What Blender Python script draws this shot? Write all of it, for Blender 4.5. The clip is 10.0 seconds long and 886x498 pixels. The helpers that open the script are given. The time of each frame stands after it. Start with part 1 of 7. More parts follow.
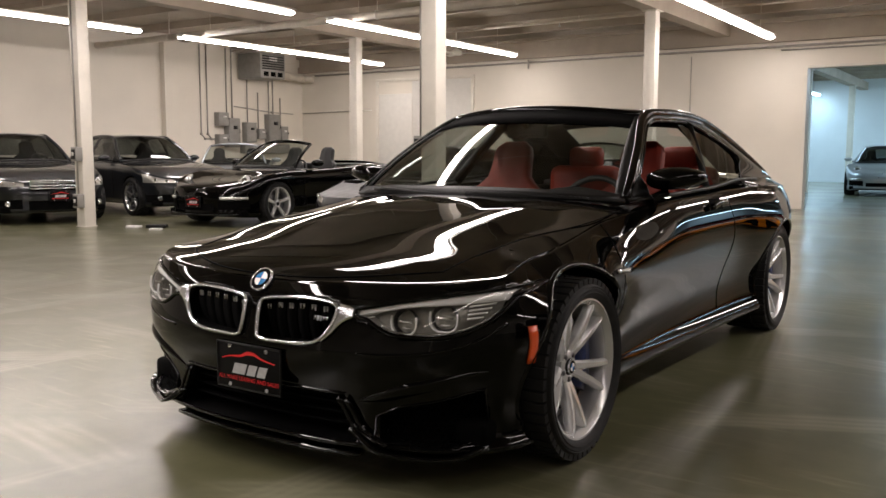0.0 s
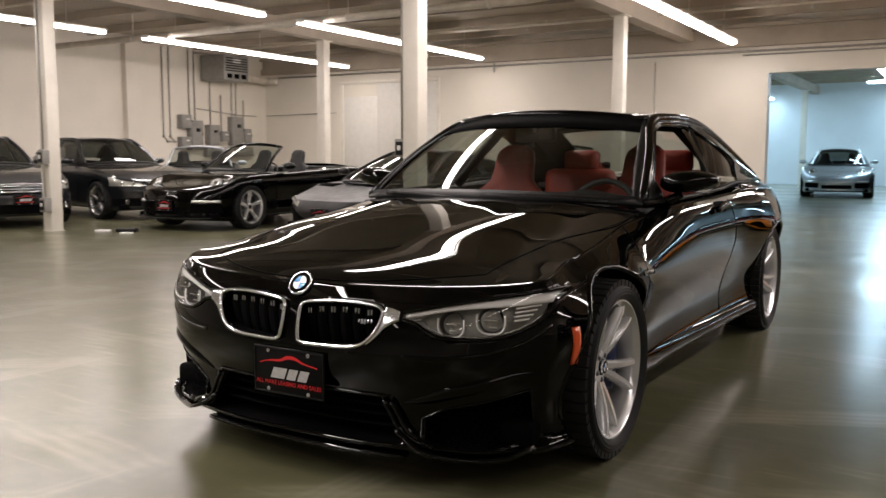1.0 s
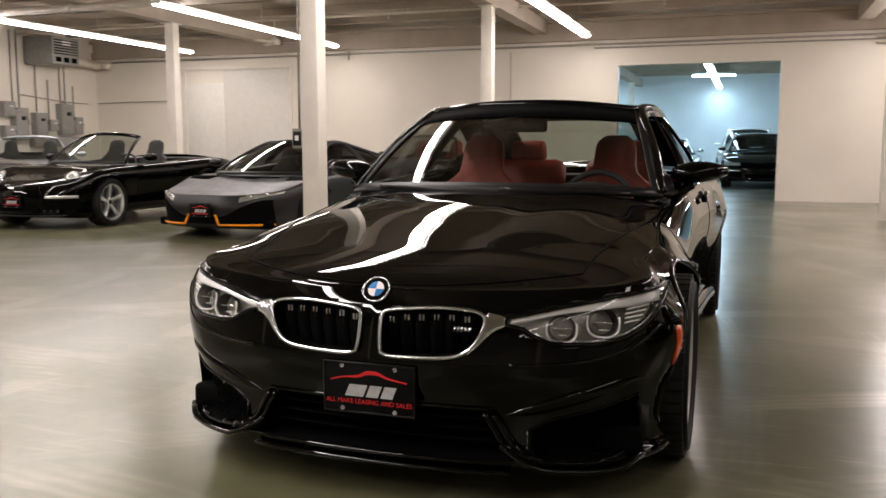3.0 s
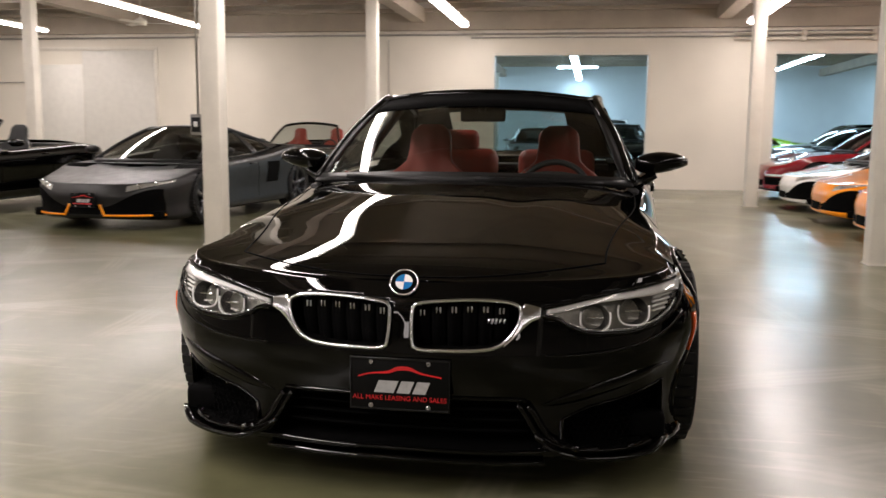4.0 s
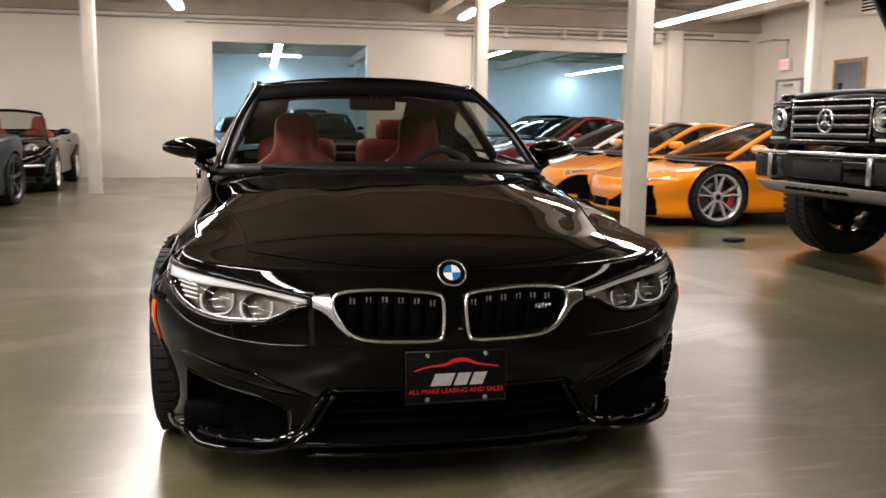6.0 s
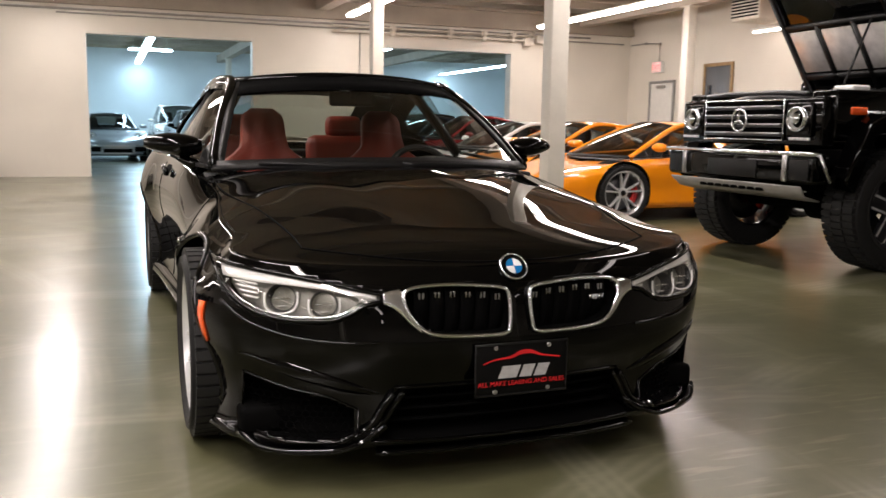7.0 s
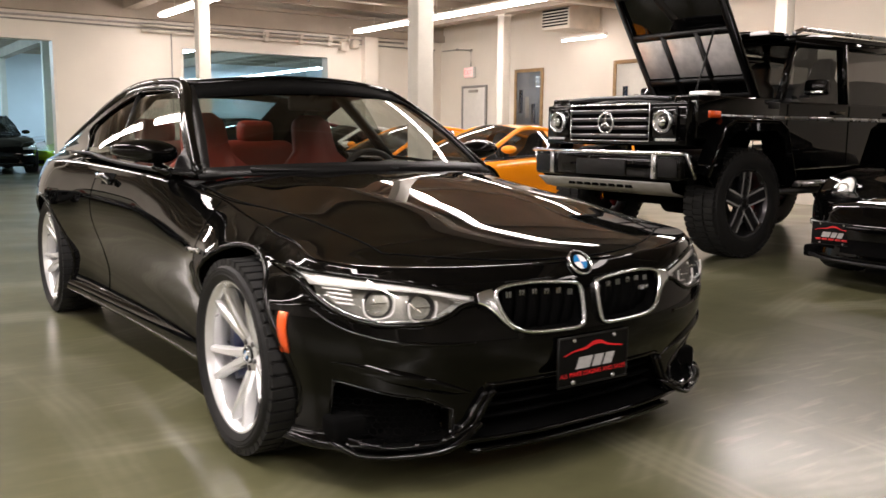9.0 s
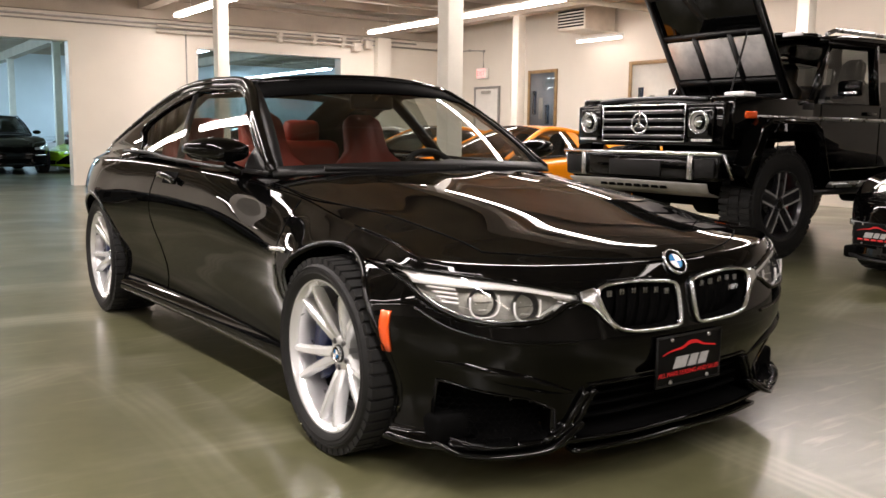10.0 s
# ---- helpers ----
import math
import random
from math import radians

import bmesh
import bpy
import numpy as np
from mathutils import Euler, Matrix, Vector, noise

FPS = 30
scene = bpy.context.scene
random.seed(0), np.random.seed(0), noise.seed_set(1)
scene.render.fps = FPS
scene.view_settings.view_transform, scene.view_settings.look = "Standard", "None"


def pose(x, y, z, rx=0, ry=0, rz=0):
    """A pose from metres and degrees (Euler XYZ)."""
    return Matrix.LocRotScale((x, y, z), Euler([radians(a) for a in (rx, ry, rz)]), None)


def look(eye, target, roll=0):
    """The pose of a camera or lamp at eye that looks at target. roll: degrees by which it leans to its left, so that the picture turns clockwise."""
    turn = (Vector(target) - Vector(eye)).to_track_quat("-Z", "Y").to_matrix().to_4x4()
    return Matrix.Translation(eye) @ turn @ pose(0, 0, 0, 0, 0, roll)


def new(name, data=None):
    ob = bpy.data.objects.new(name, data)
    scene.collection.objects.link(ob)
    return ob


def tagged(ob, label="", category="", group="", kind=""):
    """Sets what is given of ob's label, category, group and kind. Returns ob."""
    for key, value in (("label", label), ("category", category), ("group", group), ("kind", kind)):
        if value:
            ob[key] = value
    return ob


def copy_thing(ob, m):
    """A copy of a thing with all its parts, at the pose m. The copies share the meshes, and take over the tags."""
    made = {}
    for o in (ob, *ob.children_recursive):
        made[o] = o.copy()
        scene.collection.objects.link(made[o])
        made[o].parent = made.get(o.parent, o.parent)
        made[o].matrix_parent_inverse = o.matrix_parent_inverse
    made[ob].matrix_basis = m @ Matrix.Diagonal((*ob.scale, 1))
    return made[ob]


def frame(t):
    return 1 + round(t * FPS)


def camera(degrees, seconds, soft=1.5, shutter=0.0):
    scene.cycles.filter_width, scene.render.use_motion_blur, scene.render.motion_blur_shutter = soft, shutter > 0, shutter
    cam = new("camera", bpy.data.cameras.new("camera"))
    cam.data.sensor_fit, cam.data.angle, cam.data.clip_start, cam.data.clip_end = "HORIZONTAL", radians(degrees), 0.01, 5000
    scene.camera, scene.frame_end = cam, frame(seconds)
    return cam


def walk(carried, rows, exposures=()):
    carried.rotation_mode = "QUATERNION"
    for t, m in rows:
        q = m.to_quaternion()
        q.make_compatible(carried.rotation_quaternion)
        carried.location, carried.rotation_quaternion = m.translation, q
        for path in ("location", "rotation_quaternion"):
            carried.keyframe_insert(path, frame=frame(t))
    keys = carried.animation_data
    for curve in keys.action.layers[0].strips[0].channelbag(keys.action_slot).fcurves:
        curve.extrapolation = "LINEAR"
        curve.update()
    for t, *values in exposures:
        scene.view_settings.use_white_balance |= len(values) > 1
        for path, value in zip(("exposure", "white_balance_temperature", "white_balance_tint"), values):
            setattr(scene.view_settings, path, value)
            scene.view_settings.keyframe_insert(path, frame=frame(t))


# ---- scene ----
cam = camera(54.0, 10.0, shutter=0.5)
PATH = [
    (0, (-0.77, 2.311, 1.086), (-1.881, 3.96, 0.865), 0.1),
    (0.5, (-0.839, 2.231, 1.083), (-1.952, 3.878, 0.866), -0.2),
    (1, (-0.997, 2.131, 1.091), (-2.02, 3.836, 0.876), 0.1),
    (1.5, (-1.185, 2.058, 1.099), (-2.113, 3.818, 0.889), 0.1),
    (2, (-1.402, 2.017, 1.098), (-2.239, 3.821, 0.885), 0.1),
    (3.5, (-2.123, 1.924, 1.101), (-2.636, 3.841, 0.847), 0.1),
    (4, (-2.393, 1.877, 1.103), (-2.722, 3.832, 0.838), 0.5),
    (4.5, (-2.666, 1.891, 1.101), (-2.822, 3.866, 0.83), 0.8),
    (5, (-2.943, 1.877, 1.1), (-2.881, 3.857, 0.825), 0.8),
    (5.5, (-3.211, 1.887, 1.096), (-2.961, 3.852, 0.819), 0.7),
    (6, (-3.49, 1.911, 1.091), (-3.084, 3.849, 0.809), 0.6),
    (6.2, (-3.599, 1.932, 1.086), (-3.13, 3.855, 0.799), 0.7),
    (7.3, (-4.218, 2.089, 1.071), (-3.445, 3.913, 0.798), 0.8),
    (7.5, (-4.299, 2.098, 1.077), (-3.494, 3.909, 0.808), 0.7),
    (8, (-4.517, 2.208, 1.07), (-3.602, 3.966, 0.802), 0.7),
    (8.5, (-4.725, 2.303, 1.065), (-3.635, 3.959, 0.8), 0.4),
    (9, (-4.88, 2.422, 1.061), (-3.737, 4.041, 0.795), 0.5),
    (9.5, (-5.018, 2.511, 1.061), (-3.876, 4.131, 0.793), 0.5),
    (10, (-5.12, 2.607, 1.048), (-3.975, 4.226, 0.785), 0.6),
]
walk(cam, [(t, look(eye, target, roll)) for t, eye, target, roll in PATH],
     [(t, e, 6280, 10) for t, e in ((0, -.10), (2, -.06), (4, .0), (6, .08), (8, .17), (9, .33), (10, .35))])

# ---- light ----
scene.view_settings.exposure = 0.0
world = bpy.data.worlds.new("world")
scene.world = world
world.use_nodes = True
world.node_tree.nodes["Background"].inputs[0].default_value = (0.6, 0.75, 1.0, 1)
world.node_tree.nodes["Background"].inputs[1].default_value = 0.3

# ---- materials ----
def mat(name, base, rough=0.5, metal=0.0, coat=0.0, spec=0.5, noise_amt=0.0, noise_scale=8.0, bump=0.0, bump_scale=200.0,
        rough_var=0.0, emit=None, strength=0.0, second=None):
    """A principled material with variation at two scales, in object space."""
    m = bpy.data.materials.new(name)
    m.use_nodes = True
    nt = m.node_tree
    b = nt.nodes["Principled BSDF"]
    b.inputs["Base Color"].default_value = (*base, 1)
    b.inputs["Roughness"].default_value = rough
    b.inputs["Metallic"].default_value = metal
    b.inputs["Coat Weight"].default_value = coat
    b.inputs["Coat Roughness"].default_value = 0.03
    b.inputs["Specular IOR Level"].default_value = spec
    if emit:
        b.inputs["Emission Color"].default_value = (*emit, 1)
        b.inputs["Emission Strength"].default_value = strength
    if noise_amt or bump or rough_var:
        tc = nt.nodes.new("ShaderNodeTexCoord")
        n1 = nt.nodes.new("ShaderNodeTexNoise")
        n1.inputs["Scale"].default_value = noise_scale
        n1.inputs["Detail"].default_value = 6
        n2 = nt.nodes.new("ShaderNodeTexNoise")
        n2.inputs["Scale"].default_value = bump_scale
        n2.inputs["Detail"].default_value = 3
        nt.links.new(tc.outputs["Object"], n1.inputs["Vector"])
        nt.links.new(tc.outputs["Object"], n2.inputs["Vector"])
        if noise_amt:
            mix = nt.nodes.new("ShaderNodeMix")
            mix.data_type = "RGBA"
            dark = second or tuple(c * (1 - noise_amt) for c in base)
            mix.inputs["A"].default_value = (*base, 1)
            mix.inputs["B"].default_value = (*dark, 1)
            add = nt.nodes.new("ShaderNodeMath")
            add.operation = "MULTIPLY_ADD"
            add.inputs[1].default_value = 0.35
            ramp = nt.nodes.new("ShaderNodeMapRange")
            ramp.inputs["From Min"].default_value = 0.52
            ramp.inputs["From Max"].default_value = 0.92
            nt.links.new(n2.outputs["Fac"], add.inputs[0])
            nt.links.new(n1.outputs["Fac"], add.inputs[2])
            nt.links.new(add.outputs[0], ramp.inputs["Value"])
            nt.links.new(ramp.outputs[0], mix.inputs["Factor"])
            nt.links.new(mix.outputs["Result"], b.inputs["Base Color"])
        if rough_var:
            mr = nt.nodes.new("ShaderNodeMapRange")
            mr.inputs["From Min"].default_value = 0.3
            mr.inputs["From Max"].default_value = 0.7
            mr.inputs["To Min"].default_value = max(0.0, rough - rough_var)
            mr.inputs["To Max"].default_value = rough + rough_var
            nt.links.new(n1.outputs["Fac"], mr.inputs["Value"])
            nt.links.new(mr.outputs[0], b.inputs["Roughness"])
        if bump:
            bp = nt.nodes.new("ShaderNodeBump")
            bp.inputs["Strength"].default_value = bump
            bp.inputs["Distance"].default_value = 0.002
            nt.links.new(n2.outputs["Fac"], bp.inputs["Height"])
            nt.links.new(bp.outputs[0], b.inputs["Normal"])
    return m


def pane_material(name, tint, gloss=1.0):
    """Thin tinted glass: see-through, with a mirror sheen that grows at grazing angles."""
    m = bpy.data.materials.new(name)
    m.use_nodes = True
    nt = m.node_tree
    nt.nodes.remove(nt.nodes["Principled BSDF"])
    out = nt.nodes["Material Output"]
    tr = nt.nodes.new("ShaderNodeBsdfTransparent")
    tr.inputs[0].default_value = (*tint, 1)
    gl = nt.nodes.new("ShaderNodeBsdfGlossy")
    gl.inputs["Roughness"].default_value = 0.0
    lw = nt.nodes.new("ShaderNodeLayerWeight")
    lw.inputs["Blend"].default_value = 0.5
    pw = nt.nodes.new("ShaderNodeMath")
    pw.operation, pw.inputs[1].default_value = "POWER", 4.0
    fr = nt.nodes.new("ShaderNodeMath")
    fr.operation, fr.inputs[1].default_value, fr.inputs[2].default_value = "MULTIPLY_ADD", 0.85, 0.045 * gloss
    nt.links.new(lw.outputs["Facing"], pw.inputs[0])
    nt.links.new(pw.outputs[0], fr.inputs[0])
    mx = nt.nodes.new("ShaderNodeMixShader")
    nt.links.new(fr.outputs[0], mx.inputs[0])
    nt.links.new(tr.outputs[0], mx.inputs[1])
    nt.links.new(gl.outputs[0], mx.inputs[2])
    nt.links.new(mx.outputs[0], out.inputs[0])
    return m


def paint(name, base, metal=0.0, rough=0.25, coat=1.0):
    m = mat(name, base, rough=rough, metal=metal, coat=coat, spec=0.2, rough_var=0.03, noise_scale=3)
    m.node_tree.nodes["Principled BSDF"].inputs["Coat IOR"].default_value = 1.33
    m.node_tree.nodes["Principled BSDF"].inputs["Coat Roughness"].default_value = 0.012
    return m


M_BLACK = paint("black_paint", (0.0010, 0.0010, 0.0010), rough=0.4)
M_BLACK.node_tree.nodes["Principled BSDF"].inputs["Specular IOR Level"].default_value = 0.0
M_BLACK.node_tree.nodes["Principled BSDF"].inputs["Coat IOR"].default_value = 1.33
M_GREY_MATT = mat("satin_grey_paint", (0.008, 0.0077, 0.0077), rough=0.38, spec=0.35, metal=0.1, rough_var=0.04)
M_GREY = paint("dark_grey_metallic", (0.008, 0.0095, 0.012), metal=0.35, rough=0.35)
M_GREY.node_tree.nodes["Principled BSDF"].inputs["Coat IOR"].default_value = 1.55
M_SILVER = paint("silver_metallic", (0.42, 0.45, 0.48), metal=0.7, rough=0.3)
M_WHITE_PAINT = paint("white_car_paint", (0.75, 0.74, 0.72))
M_ORANGE = paint("orange_pearl_paint", (0.90, 0.29, 0.003), rough=0.3)
M_RED_PAINT = paint("dark_red_paint", (0.16, 0.008, 0.012))
M_LIME = paint("lime_green_paint", (0.35, 0.62, 0.02))
M_NAVY = paint("navy_paint", (0.01, 0.02, 0.04))
M_RUBBER = mat("tyre_rubber", (0.012, 0.012, 0.012), rough=0.62, spec=0.3, noise_amt=0.3, noise_scale=30, bump=0.3, bump_scale=300)
M_PLASTIC = mat("black_plastic", (0.005, 0.005, 0.005), rough=0.42, spec=0.25, bump=0.2, bump_scale=900)
M_MATT_BLACK = mat("matt_black", (0.0018, 0.0018, 0.0018), rough=0.85, spec=0.05, noise_amt=0.4, noise_scale=20)
M_BARREL = mat("rim_barrel_alloy", (0.46, 0.46, 0.47), rough=0.32, metal=0.7, rough_var=0.06, noise_scale=14)
M_ALLOY = mat("silver_alloy", (0.80, 0.81, 0.82), rough=0.25, metal=0.6, coat=0.5, rough_var=0.02, noise_scale=14)
M_ALLOY_DARK = mat("dark_alloy", (0.06, 0.06, 0.065), rough=0.3, metal=0.8, coat=0.5, rough_var=0.05)
M_CHROME = mat("chrome", (0.80, 0.83, 0.87), rough=0.14, metal=1.0, rough_var=0.03, noise_scale=20)
M_SATIN = mat("satin_metal", (0.5, 0.5, 0.51), rough=0.28, metal=1.0, rough_var=0.05)
M_STEEL = mat("brake_steel", (0.12, 0.12, 0.125), rough=0.35, metal=1.0, noise_amt=0.3, noise_scale=40)
M_BLUE_CAL = mat("blue_enamel", (0.012, 0.025, 0.11), rough=0.3, coat=0.5, noise_amt=0.2)
M_RED_CAL = mat("red_enamel", (0.5, 0.01, 0.01), rough=0.3, coat=0.5, noise_amt=0.2)
M_LEATHER = mat("red_leather", (0.33, 0.036, 0.018), rough=0.48, noise_amt=0.25, noise_scale=12, bump=0.5, bump_scale=350)
M_DASH = mat("dark_dashboard", (0.012, 0.012, 0.012), rough=0.6, noise_amt=0.3, bump=0.3, bump_scale=500)
M_AMBER = mat("orange_reflector", (0.85, 0.10, 0.012), rough=0.22, coat=0.7, bump=0.3, bump_scale=400)
M_RED_INK = mat("red_print", (0.62, 0.015, 0.02), rough=0.4, noise_amt=0.15, noise_scale=60)
M_SILVER_INK = mat("silver_print", (0.55, 0.55, 0.56), rough=0.35, metal=0.3, noise_amt=0.2, noise_scale=60)
M_PLATE = mat("dark_plate", (0.003, 0.003, 0.003), rough=0.5, coat=0.0, spec=0.12, noise_amt=0.3, noise_scale=30)
M_LAMP_BODY = mat("headlamp_reflector", (0.86, 0.86, 0.84), rough=0.22, metal=0.6, noise_amt=0.15, noise_scale=25)
M_LAMP_DARK = mat("headlamp_bezel", (0.40, 0.395, 0.365), rough=0.30, metal=0.5, noise_amt=0.35, noise_scale=25)
M_LENS = pane_material("clear_lens", (0.93, 0.93, 0.91))
M_GLASS = pane_material("windscreen_glass", (0.58, 0.62, 0.59))
M_GLASS_DARK = pane_material("tinted_glass", (0.30, 0.32, 0.31))
M_GLASS_PRIVACY = pane_material("privacy_glass", (0.10, 0.10, 0.10))
M_MIRROR = mat("mirror_glass", (0.85, 0.87, 0.88), rough=0.01, metal=1.0)
M_BLUE_ENAMEL = mat("blue_badge", (0.01, 0.16, 0.42), rough=0.25, coat=0.8, noise_amt=0.1)
M_WHITE_ENAMEL = mat("white_badge", (0.8, 0.8, 0.8), rough=0.25, coat=0.8, noise_amt=0.1)

# ---- mesh helpers ----
def mesh_from(name, verts, faces, smooth=True):
    me = bpy.data.meshes.new(name)
    me.from_pydata([tuple(map(float, v)) for v in verts], [], faces)
    bm = bmesh.new()
    bm.from_mesh(me)
    bmesh.ops.remove_doubles(bm, verts=bm.verts, dist=1e-5)
    bmesh.ops.recalc_face_normals(bm, faces=bm.faces)
    for f in bm.faces:
        f.smooth = smooth
    bm.to_mesh(me)
    bm.free()
    return me


def obj(name, me, material, parent=None, label=""):
    ob = new(name, me)
    if material:
        me.materials.append(material)
    if parent:
        ob.parent = parent
    return tagged(ob, label) if label else ob


def empty(name, x, y, z, rz=0.0, **tags):
    e = new(name)
    e.matrix_world = pose(x, y, z, 0, 0, rz)
    return tagged(e, **tags)


class Shape:
    """Collects boxes, tubes, lathes and sheets into one mesh."""
    def __init__(self):
        self.v, self.f = [], []

    def add(self, verts, faces):
        k = len(self.v)
        self.v += [tuple(map(float, p)) for p in verts]
        self.f += [tuple(i + k for i in f) for f in faces]
        return self

    def box(self, lo, hi, m=None, bevel=0.0):
        bm = bmesh.new()
        bmesh.ops.create_cube(bm, size=1)
        for v in bm.verts:
            v.co = Vector([lo[i] + (v.co[i] + 0.5) * (hi[i] - lo[i]) for i in range(3)])
        if bevel:
            bmesh.ops.bevel(bm, geom=bm.edges[:], offset=bevel, segments=2, affect="EDGES", profile=0.5)
        return self.take(bm, m)

    def take(self, bm, m=None):
        if m is not None:
            bmesh.ops.transform(bm, matrix=m, verts=bm.verts)
        bm.verts.index_update()
        self.add([v.co for v in bm.verts], [[v.index for v in f.verts] for f in bm.faces])
        bm.free()
        return self

    def grid(self, rows, close=False, cap=False):
        n, m = len(rows), len(rows[0])
        pts = [p for r in rows for p in r]
        fs = []
        for i in range(n - 1):
            for j in range(m if close else m - 1):
                k = (j + 1) % m
                fs.append((i * m + j, i * m + k, (i + 1) * m + k, (i + 1) * m + j))
        if cap:
            fs.append(tuple(range(m)))
            fs.append(tuple((n - 1) * m + j for j in range(m)))
        return self.add(pts, fs)

    def tube(self, path, r, n=8, closed=False):
        path = [Vector(p) for p in path]
        rows = []
        up = Vector((0, 0, 1))
        for i, p in enumerate(path):
            a = path[i - 1] if (i or closed) else p
            b = path[(i + 1) % len(path)] if (i < len(path) - 1 or closed) else p
            t = (b - a).normalized()
            s = t.cross(up)
            if s.length < 1e-3:
                s = t.cross(Vector((0, 1, 0)))
            s.normalize()
            w = s.cross(t)
            rr = r[i] if isinstance(r, (list, tuple)) else r
            rows.append([p + rr * (math.cos(q) * s + math.sin(q) * w) for q in [2 * math.pi * k / n for k in range(n)]])
        if closed:
            rows.append(rows[0])
        return self.grid(rows, True, not closed)

    def strip(self, path, wide, high, up=(0, 0, 1), closed=False):
        """A flat bar swept along a path."""
        path = [Vector(p) for p in path]
        up = Vector(up)
        rows = []
        for i, p in enumerate(path):
            a = path[i - 1] if (i or closed) else p
            b = path[(i + 1) % len(path)] if (i < len(path) - 1 or closed) else p
            t = (b - a).normalized()
            s = t.cross(up).normalized()
            w = s.cross(t)
            rows.append([p + s * wide * u + w * high * q for u, q in ((-.5, -.5), (.5, -.5), (.5, .5), (-.5, .5))])
        if closed:
            rows.append(rows[0])
        return self.grid(rows, True, not closed)

    def lathe(self, prof, n=32, axis="x", centre=(0, 0, 0)):
        rows = []
        for a, r in prof:
            row = []
            for k in range(n):
                q = 2 * math.pi * k / n
                c, s = r * math.cos(q), r * math.sin(q)
                p = {"x": (a, c, s), "y": (c, a, s), "z": (c, s, a)}[axis]
                row.append([p[i] + centre[i] for i in range(3)])
            rows.append(row)
        return self.grid(rows, True)

    def turn(self, m):
        self.v = [tuple(m @ Vector(p)) for p in self.v]
        return self

    def make(self, name, material, parent=None, label="", smooth=True, thick=0.0):
        me = mesh_from(name, self.v, self.f, smooth)
        ob = obj(name, me, material, parent, label)
        if thick:
            md = ob.modifiers.new("thick", "SOLIDIFY")
            md.thickness, md.offset = thick, 0
        return ob


def sharp(ob, deg=35):
    """Smooth shading with hard edges over an angle."""
    me = ob.data
    bm = bmesh.new()
    bm.from_mesh(me)
    for e in bm.edges:
        if len(e.link_faces) == 2 and e.calc_face_angle() > radians(deg):
            e.smooth = False
    bm.to_mesh(me)
    bm.free()
    return ob


def curve1(*pts):
    """A smooth monotone curve through (x, y) pairs."""
    xs, ys = np.array([p[0] for p in pts], float), np.array([p[1] for p in pts], float)
    h, d = np.diff(xs), np.diff(ys) / np.diff(xs)
    m = np.zeros(len(xs))
    m[0], m[-1] = d[0], d[-1]
    for i in range(1, len(xs) - 1):
        if d[i - 1] * d[i] > 0:
            w1, w2 = 2 * h[i] + h[i - 1], h[i] + 2 * h[i - 1]
            m[i] = (w1 + w2) / (w1 / d[i - 1] + w2 / d[i])

    def f(x):
        x = min(max(x, xs[0]), xs[-1])
        i = min(int(np.searchsorted(xs, x, side="right")) - 1, len(xs) - 2)
        t = (x - xs[i]) / h[i]
        return float((2 * t**3 - 3 * t**2 + 1) * ys[i] + (t**3 - 2 * t**2 + t) * h[i] * m[i] + (3 * t**2 - 2 * t**3) * ys[i + 1] + (t**3 - t**2) * h[i] * m[i + 1])
    return f


def curve2(*pts):
    """A natural cubic spline through (x, y) pairs, for panels that must mirror cleanly."""
    xs, ys = np.array([p[0] for p in pts], float), np.array([p[1] for p in pts], float)
    n, h = len(xs), np.diff(xs)
    A, b = np.eye(n), np.zeros(n)
    for i in range(1, n - 1):
        A[i, i - 1], A[i, i], A[i, i + 1] = h[i - 1], 2 * (h[i - 1] + h[i]), h[i]
        b[i] = 6 * ((ys[i + 1] - ys[i]) / h[i] - (ys[i] - ys[i - 1]) / h[i - 1])
    m = np.linalg.solve(A, b)

    def f(x):
        x = min(max(x, xs[0]), xs[-1])
        i = min(int(np.searchsorted(xs, x, side="right")) - 1, n - 2)
        u, v = xs[i + 1] - x, x - xs[i]
        return float((m[i] * u**3 + m[i + 1] * v**3) / (6 * h[i]) + (ys[i] / h[i] - m[i] * h[i] / 6) * u + (ys[i + 1] / h[i] - m[i + 1] * h[i] / 6) * v)
    return f


def spline(pts, n, closed=False):
    """n points along a Catmull-Rom curve, evenly spaced."""
    P = np.array(pts, float)
    if closed:
        Q = np.vstack([P[-1], P, P[0], P[1]])
    else:
        Q = np.vstack([2 * P[0] - P[1], P, 2 * P[-1] - P[-2]])
    out = []
    for i in range(1, len(Q) - 2):
        a, b, c, d = Q[i - 1], Q[i], Q[i + 1], Q[i + 2]
        for t in np.linspace(0, 1, 24, endpoint=False):
            out.append(0.5 * (2 * b + (c - a) * t + (2 * a - 5 * b + 4 * c - d) * t**2 + (3 * b - a - 3 * c + d) * t**3))
    out.append(Q[-2])
    out = np.array(out)
    s = np.concatenate([[0], np.cumsum(np.linalg.norm(np.diff(out, axis=0), axis=1))])
    q = np.linspace(0, s[-1], n + 1 if closed else n)
    R = np.stack([np.interp(q, s, out[:, k]) for k in range(P.shape[1])], 1)
    return R[:-1] if closed else R

# ---- the hall ----
X0, X1, Y0, Y1, ZC = -17.4, 7.5, -9.0, 20.11, 3.78
FAR, XF = 37.5, 12.5
OPEN = [(-4.44, -1.29), (1.11, 4.43)]
OPEN_H = 2.72


